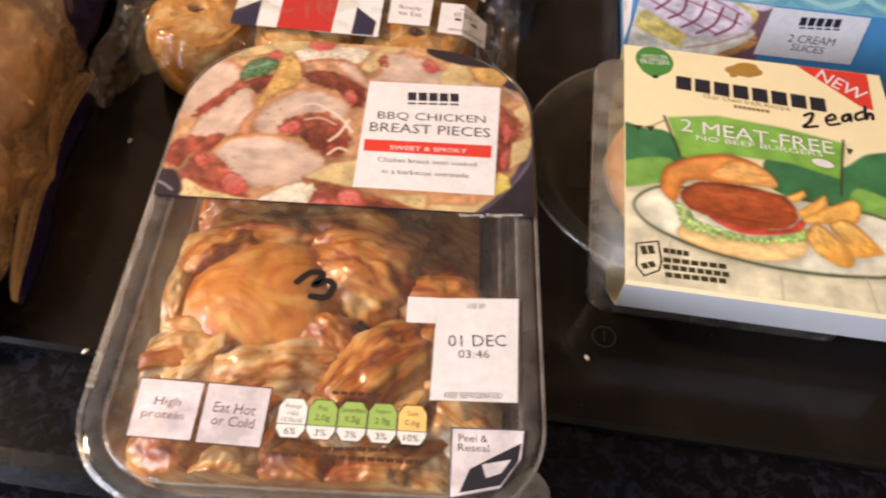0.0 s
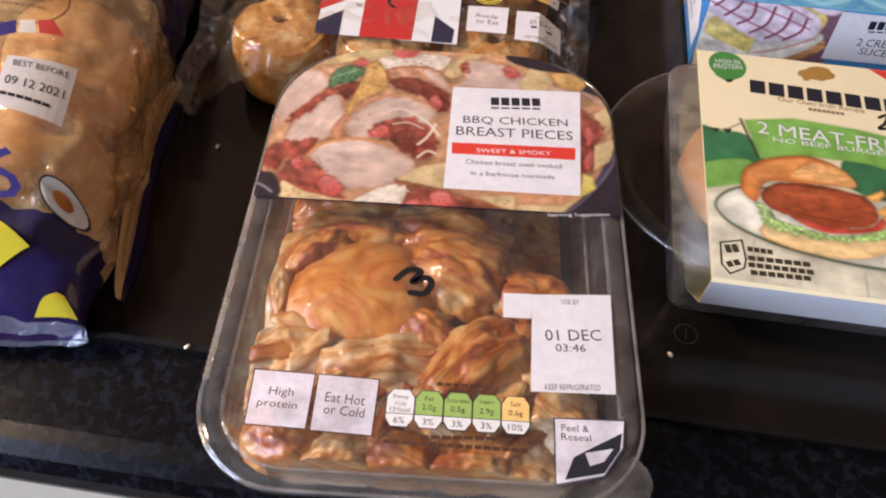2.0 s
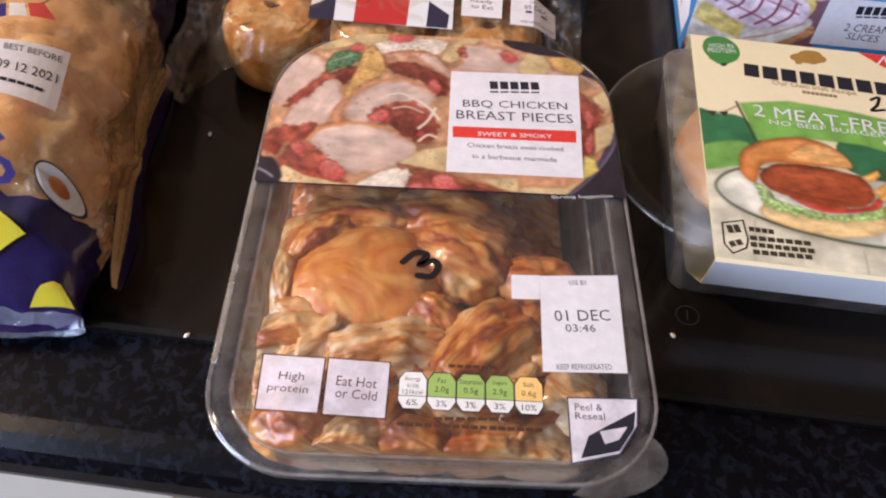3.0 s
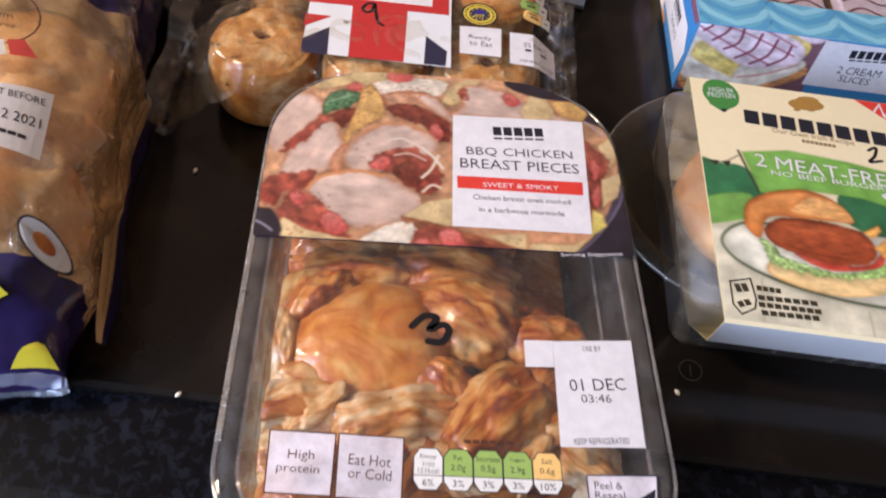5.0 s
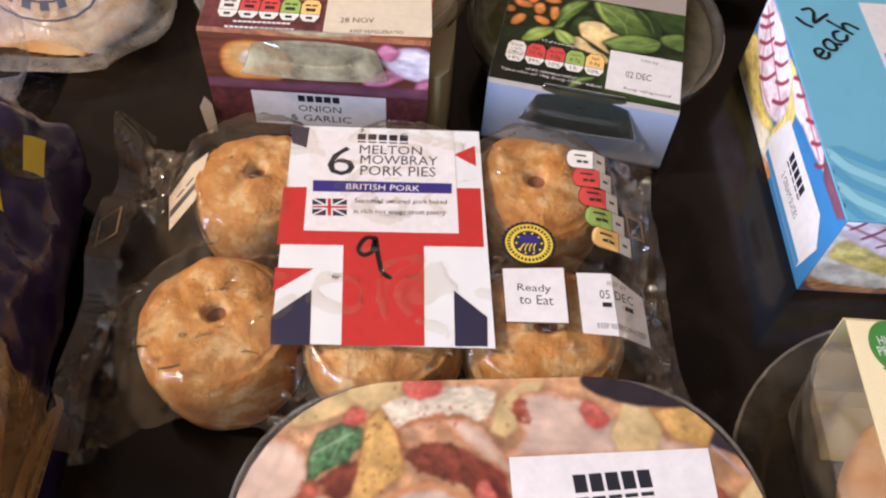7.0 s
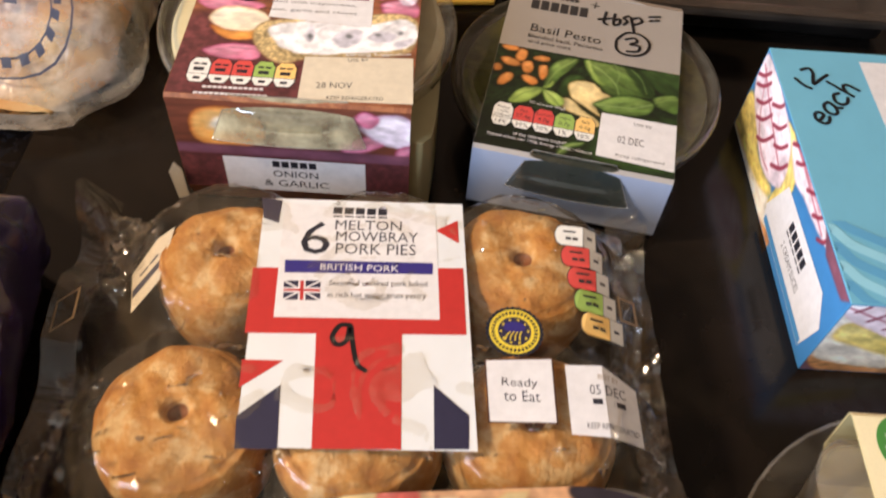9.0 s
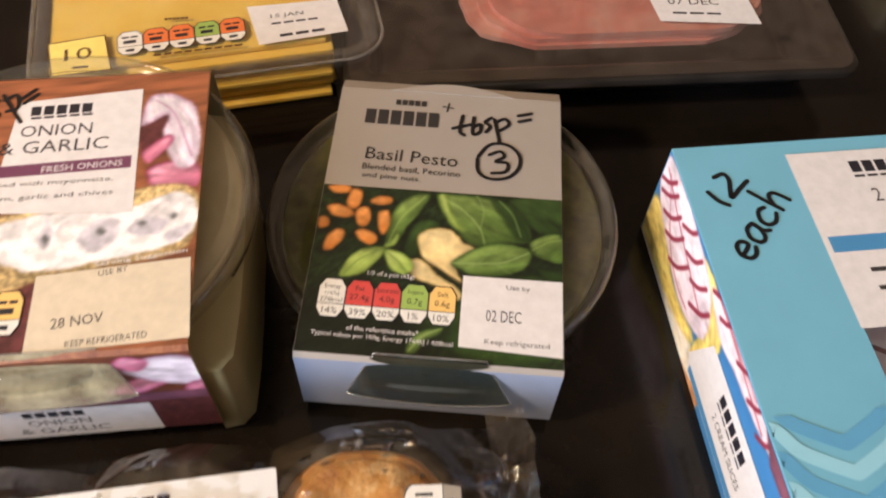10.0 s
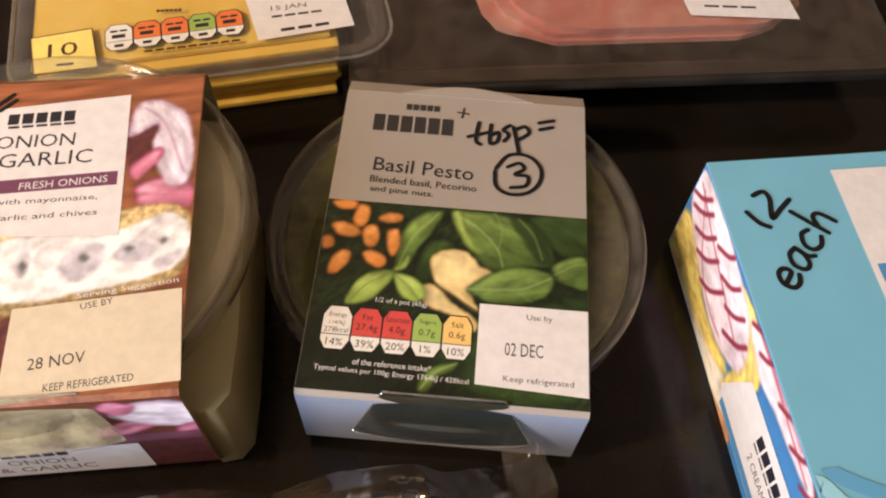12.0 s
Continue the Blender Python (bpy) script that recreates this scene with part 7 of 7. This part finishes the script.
pic.shape("plumcard", (-.034, .0454), (.0025, .0493), (-.0048, .0401), (-.0085, .0398), (-.0246, .0394), shade=0, round_off=False)
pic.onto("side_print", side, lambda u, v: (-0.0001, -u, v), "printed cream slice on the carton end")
p = Print(side, lambda u, v, h: (-h, -u, v), 0.0003)
p.part("end_label", "white label with product name")
p.poly("paper", (-0.074, 0.010), (-0.066, 0.030), (-0.014, 0.031), (-0.004, 0.022), (-0.008, 0.004), (-0.070, 0.004))
p.poly("bluedeep", (-0.070, 0.0042), (-0.0705, 0.0075), (-0.0085, 0.0075), (-0.008, 0.0042))
p.bars("ink", 5, -0.052, 0.0235, -0.030, 0.0235, 0.0048)
p.bars("ink", 5, -0.052, 0.0195, -0.030, 0.0195, 0.001)
p.words("inkgrey", "2 CREAM SLICES", -0.050, 0.0140, -0.026, 0.0140, 0.0035)
p.done()

# sliced cheese in a clear tray
ch = thing("cheese_tray", -0.10, 0.62, 0.0, 7.0, "clear tray of ten yellow cheese slices with printed film", "food tray")
part("tray", tray_shell(0.136, 0.112, 0.030, 0.016, -0.003, 0.0), M["clear"], ch, "clear rigid plastic tray", True)
part("rim_bead", tube([(-0.003 + x, y, 0.0298) for x, y in rounded(0.136, 0.112, 0.016)], 0.0007), M["bead"], ch, smooth=True)
cf = part("top_film", sheet(0.132, 0.108, 0.0303, 0.014, -0.003, 0.0), M["film"], ch, "clear printed top film")
for k in range(10):
    sl = part("cheese_slice", boxed(-0.064 + 0.0012 * ((k * 5) % 3), 0.042 + 0.0012 * ((k * 7) % 3), -0.046 + 0.0015 * ((k * 3) % 4), 0.046, 0.0012 + 0.0028 * k, 0.0037 + 0.0028 * k, 0.0006), M["cheddar"], None)
    sl.matrix_world = ch.matrix_world.copy()
    tagged(sl, "thin slice of yellow cheese in a clear tray", "cheese slice", "cheese slices")
c7, s7 = math.cos(radians(7)), math.sin(radians(7))
p = Print(ch, lambda u, v, h: (u * c7 + v * s7, -u * s7 + v * c7, 0.0306 + h), 0.0001)
p.part("count_label", "printed slice-count box")
p.poly("yellowpale", (-.0601, -.0347), (-.0392, -.0307), (-.0345, -.05), (-.0561, -.0525))
p.outline("brown", .0003, (-.0601, -.0347), (-.0392, -.0307), (-.0345, -.05), (-.0561, -.0525))
p.words("brown", "10", -.053, -.0413, -.0429, -.0401, .0066)
p.bars("brown", 1, -.0497, -.0484, -.0423, -.0478, .0013)
p.part("nutrition_label")
p.lights(-.0339, -.0365, .0151, -.0298, .0129, "white,tlorange,tlorange,lime,tlorange", ",,,,", ",,,,", ",,,,")
p.bars("brown", 9, -.0196, -.0436, .0148, -.0397, .0011)
p.bars("brown", 6, -.017, -.023, -.0076, -.0228, .0013)
p.part("use_by_label", "white use-by label")
p.poly("paper", (.0153, -.0178), (.0516, -.015), (.0558, -.0346), (.0209, -.0405))
p.words("ink", "15 JAN", .025, -.0244, .0381, -.0229, .0031)
p.bars("ink", 4, .025, -.0286, .0444, -.0262, .0011)
p.bars("ink", 3, .0284, -.0357, .0472, -.0329, .0016)
p.done()

# ham in a black tray
hm = thing("ham_tray", 0.0600, 0.6285, 0.0, -1.0, "black plastic tray of sliced pink ham under clear film", "food tray")
part("tray", tray_shell(0.212, 0.138, 0.022, 0.008, 0.0, 0.0, 0.010, 0.006), M["blacktray"], hm, "black plastic tray", True)
part("top_film", sheet(0.208, 0.134, 0.0222, 0.008), M["glarefilm"], hm, "clear top film with its glare put in as haze")
for k in range(3):
    bm = bmesh.new()
    ring = rounded(0.132 - 0.005 * k, 0.094, 0.03, 8)
    loops(bm, [[(x + 0.012 + 0.003 * k + 0.003 * fbm((x, y, k), 40), y + 0.0065 + 0.002 * fbm((y, x, k), 50), z) for x, y in ring] for z in (0.0136 + 0.0026 * k, 0.0160 + 0.0026 * k)], True, True)
    sl = part("ham_slice", bm, M["ham"], None)
    sl.matrix_world = hm.matrix_world.copy()
    tagged(sl, "moist slice of pink cooked ham", "ham slice", "ham slices")
p = Print(hm, flat_at(0.0227), 0.0001)
p.part("ham_window_label", "white use-by label on the film")
p.poly("paper", (0.028, -0.036), (0.071, -0.040), (0.068, -0.002), (0.024, -0.002))
p.words("ink", "07 DEC", 0.034, -0.0235, 0.056, -0.0250, 0.0042)
p.bars("ink", 3, 0.034, -0.0310, 0.056, -0.0328, 0.0012)
p.done()

tubx = thing("clear_lidded_tray", 0.262, 0.652, 0.0, -4.0, "clear plastic tray of pale food with a rim", "food tray")
part("tray", tray_shell(0.10, 0.07, 0.034, 0.012), M["clear"], tubx, "clear rigid plastic tray", True)
part("contents", sheet(0.078, 0.048, 0.004, 0.01, t=0.022), M["dipfill"], tubx, "pale food")


# ---- bags of bread ----
def loft(prof_a, prof_h, length, n_s, n_t, crinkle, seed, mat_at=None, shrink=0.0, power=2.4):
    """A filled bag lying along y: half-width and height run along it."""
    bm = bmesh.new()
    rings = []
    for i in range(n_s + 1):
        s = i / n_s
        a, h = max(0.001, prof_a(s) - shrink), max(0.001, prof_h(s) - shrink)
        ring = []
        for j in range(n_t):
            t = 2 * math.pi * j / n_t
            c, q = math.cos(t), math.sin(t)
            x = a * math.copysign(abs(c) ** (2 / power), c)
            z = h * (0.40 + 0.60 * math.copysign(abs(q) ** (2 / power), q)) if q > 0 else h * 0.40 * (1 - abs(q) ** 0.6)
            y = length * s
            k = crinkle * fbm((x + seed, y, z), 45, 4)
            z = max(0.0015, z + k * (1 if q > -0.2 else 0))
            ring.append((x + k * c, y + 0.5 * k, z))
        rings.append(ring)
    vs = loops(bm, rings)
    if mat_at:
        for k, f in enumerate(bm.faces):
            f.material_index = mat_at((k // n_t + 0.5) / n_s, (k % n_t) / n_t)
    return bm


def tween(x, *pts):
    for (a, va), (b, vb) in zip(pts, pts[1:]):
        if x <= b:
            t = max(0.0, (x - a) / (b - a))
            t = t * t * (3 - 2 * t)
            return va + (vb - va) * t
    return pts[-1][1]


BL = 0.330
bag_a = lambda s: tween(s, (0, 0.060), (0.1, 0.068), (0.3, 0.071), (0.75, 0.071), (0.9, 0.030), (1, 0.034))
bag_h = lambda s: tween(s, (0, 0.012), (0.02, 0.032), (0.06, 0.058), (0.15, 0.078), (0.32, 0.084), (0.7, 0.080), (0.88, 0.040), (1, 0.052))
rolls = thing("bread_roll_bag", -0.175 - 0.0745 * math.cos(radians(9.5)), 0.143 - 0.0745 * math.sin(radians(9.5)), 0.0, 9.5, "clear and purple printed bag of six brown rolls", "bread bag")


def bag_zone(s, t):
    edge = 0.075 + 0.012 * math.sin(t * 12)
    return 2 if s < 0.012 or s > 0.885 else (1 if s < edge or s > 0.455 + 0.012 * math.sin(t * 15) else 0)


part("bag", loft(bag_a, bag_h, BL, 120, 96, 0.0042, 1.0, bag_zone), [M["breadbag"], M["purple"], M["bagneck"]], rolls, "crinkled amber film printed purple at its ends", True)
for i in range(6):
    bx, by = (-0.035 if i % 2 else 0.035), 0.062 + 0.074 * (i // 2)
    ob = part("bread_roll", lump(0, 0, 0.036, 0.032, 0.036, 0.033, 0, i + 20.0, 0.05, 4, 30.0), M["bread"], None, smooth=True)
    ob.matrix_world = rolls.matrix_world @ pose(bx * 0.90, by - 0.004, 0)
    tagged(ob, "soft brown bread roll inside the bag", "bread roll", "bread rolls in the bag")


def on_bag(u, v, h):
    s = v / BL
    a, hh = bag_a(s), bag_h(s)
    k = max(0.0, 1 - abs(min(0.999, abs(u) / a)) ** 2.4) ** (1 / 2.4)
    z = hh * (0.40 + 0.60 * k)
    return (u, v, z + 0.0030 + h)


def patch(p, key, a, b, c, d, n=8):
    """A quad that follows the bag."""
    p.h += p.step
    at = lambda s, t: tuple((Vector(a) * (1 - s) + Vector(b) * s) * (1 - t) + (Vector(d) * (1 - s) + Vector(c) * s) * t)
    for i in range(n):
        for j in range(n):
            p.face(key, [at(i / n, j / n), at((i + 1) / n, j / n), at((i + 1) / n, (j + 1) / n), at(i / n, (j + 1) / n)])


p = Print(rolls, on_bag, 0.0003, 0.00006)
p.part("best_before_label", "white best-before label")
patch(p, "paper", (0.0305, 0.0610), (0.0546, 0.0602), (0.0550, 0.0900), (0.0313, 0.0860))
p.words("ink", "BEST BEFORE", 0.0340, 0.0832, 0.0530, 0.0848, 0.0030)
p.words("ink", "09 12 2021", 0.0330, 0.0744, 0.0530, 0.0750, 0.0042)
p.bars("ink", 6, 0.0325, 0.0675, 0.0500, 0.0672, 0.0016)
p.part("count_figure", "large indigo printed figure")
p.words("indigo", "6", 0.0310, 0.0360, 0.0452, 0.0358, 0.0150)
p.part("round_print", "brown round print")
p.outline("brown", 0.0006, *[(0.026 + 0.019 * math.cos(i * 0.2618), 0.122 + 0.019 * math.sin(i * 0.2618)) for i in range(24)])
p.words("brown", "Free From", 0.0160, 0.1210, 0.0360, 0.1225, 0.0040)
p.words("brown", "preservatives", 0.0150, 0.1150, 0.0380, 0.1165, 0.0036)
p.part("red_bunting", "red bunting print")
patch(p, "tlred", (0.0395, 0.1010), (0.0479, 0.1033), (0.0422, 0.1111), (0.0370, 0.1085), 3)
p.part("white_bunting", "white bunting print")
patch(p, "white", (0.0325, 0.0985), (0.0385, 0.1005), (0.0360, 0.1080), (0.0310, 0.1060), 3)
p.part("indigo_bunting", "indigo bunting print")
patch(p, "indigo", (0.0240, 0.0930), (0.0318, 0.0980), (0.0300, 0.1055), (0.0230, 0.1010), 3)
p.part("oval_print", "white oval with a small picture")
p.oval("ink", 0.0515, 0.0372, 0.0650, 0.0278, 0.0110)
p.oval("white", 0.0520, 0.0368, 0.0645, 0.0282, 0.0098)
p.oval("bun", 0.0555, 0.0345, 0.0610, 0.0305, 0.0046)
p.part("yellow_patch", "yellow printed patch")
patch(p, "yellow", (0.0200, 0.0150), (0.0321, 0.0102), (0.0480, 0.0156), (0.0345, 0.0228))
p.part("yellow_patch", "yellow printed patch")
patch(p, "yellow", (0.0430, 0.0022), (0.0590, 0.0030), (0.0560, 0.0074), (0.0535, 0.0078), 5)
p.part("yellow_patch", "yellow printed patch")
patch(p, "yellow", (0.0655, 0.2190), (0.0690, 0.2220), (0.0680, 0.2375), (0.0640, 0.2330))
p.part("yellow_patch", "yellow printed patch")
patch(p, "yellow", (0.0450, 0.2100), (0.0640, 0.1990), (0.0618, 0.2084), (0.0450, 0.2300))
p.done()
def foot_strip(u, v):
    y = 0.022 + 0.140 * v
    return (0.0660 + 0.0020 * math.sin(9 * v) + 0.0030 * (1 - u), y, 0.001 + (0.004 + 0.022 * abs(math.sin(6.4 * v)) ** 0.7) * u)


part("side_print", grid_mesh(10, 50, foot_strip, lambda u, v: 1 if 0.35 < u < 0.90 else 0), [M["purple"], M["creamprint"]], rolls, "dark film with cream printed panels", True)
p = Print(rolls, lambda u, v, h: tuple(a + b for a, b in zip(foot_strip(v, u), (0.0006 + h, 0, 0.0003))), 0.0002, 0.00002)
for a, b in ((0.06, 0.40), (0.55, 0.92)):
    p.part("side_writing", "tan lines of small print")
    for k in range(2):
        p.bars("tan", 9, a, 0.50 + 0.18 * k, b, 0.50 + 0.18 * k, 0.05)
p.done()

wr = thing("frosted_bread_bag", -0.318, 0.462, 0.0, 4.0, "frosted white bag of bread with a round stamp", "bread bag")
wa = lambda s: tween(s, (0, 0.080), (0.12, 0.106), (0.85, 0.108), (1, 0.08))
wh = lambda s: tween(s, (0, 0.020), (0.18, 0.052), (0.5, 0.060), (0.85, 0.052), (1, 0.02))
part("bag", loft(wa, wh, 0.19, 60, 72, 0.0035, 7.0, None, power=3.0), M["frosted"], wr, "crinkled frosted white film", True)
ob = part("bread_loaf", loft(wa, wh, 0.17, 40, 48, 0.002, 9.0, None, 0.014, 3.0), M["bread"], None, smooth=True)
ob.matrix_world = wr.matrix_world @ pose(0, 0.010, 0.0)
tagged(ob, "brown bread inside the frosted bag", "bread")


def on_wrap(u, v, h):
    s = v / 0.19
    k = max(0.0, 1 - min(0.999, abs(u) / wa(s)) ** 3.0) ** (1 / 3.0)
    return (u, v, wh(s) * (0.4 + 0.6 * k) + 0.006 + h)


p = Print(wr, on_wrap, 0.0003, 0.0001)
p.part("round_stamp", "grey round stamp print")
for rr, w in ((0.030, 0.0008), (0.022, 0.0006)):
    p.outline("inkmid", w, *[(0.055 + rr * math.cos(i * 0.2618), 0.026 + 0.7 * rr * math.sin(i * 0.2618)) for i in range(24)])
for i in range(20):
    a = i * 0.314
    p.bars("inkmid", 1, 0.055 + 0.0245 * math.cos(a), 0.026 + 0.0172 * math.sin(a), 0.055 + 0.0245 * math.cos(a + 0.2), 0.026 + 0.0172 * math.sin(a + 0.2), 0.003)
p.bars("inkmid", 3, 0.045, 0.026, 0.065, 0.026, 0.005)
p.done()

# crumbs on the hob; the third stands for a glint at its edge
for i, (x, y) in enumerate(((-0.142, 0.268), (-0.137, 0.2625), (-0.150, 0.147), (-0.175, 0.262), (0.05, 0.176), (-0.13, 0.245))):
    ob = part("crumb", lump(0, 0, 0.0009, 0.0016 if i else 0.0026, 0.0009, 0.0008, 30 * i, i + 50.0, 0.3, 2, 300.0), M["cream"], None)
    ob.matrix_world = pose(x, y, 0.0)
    tagged(ob, "small pale crumb on the black hob, at its front edge a modelled glint", "crumb", "crumbs")
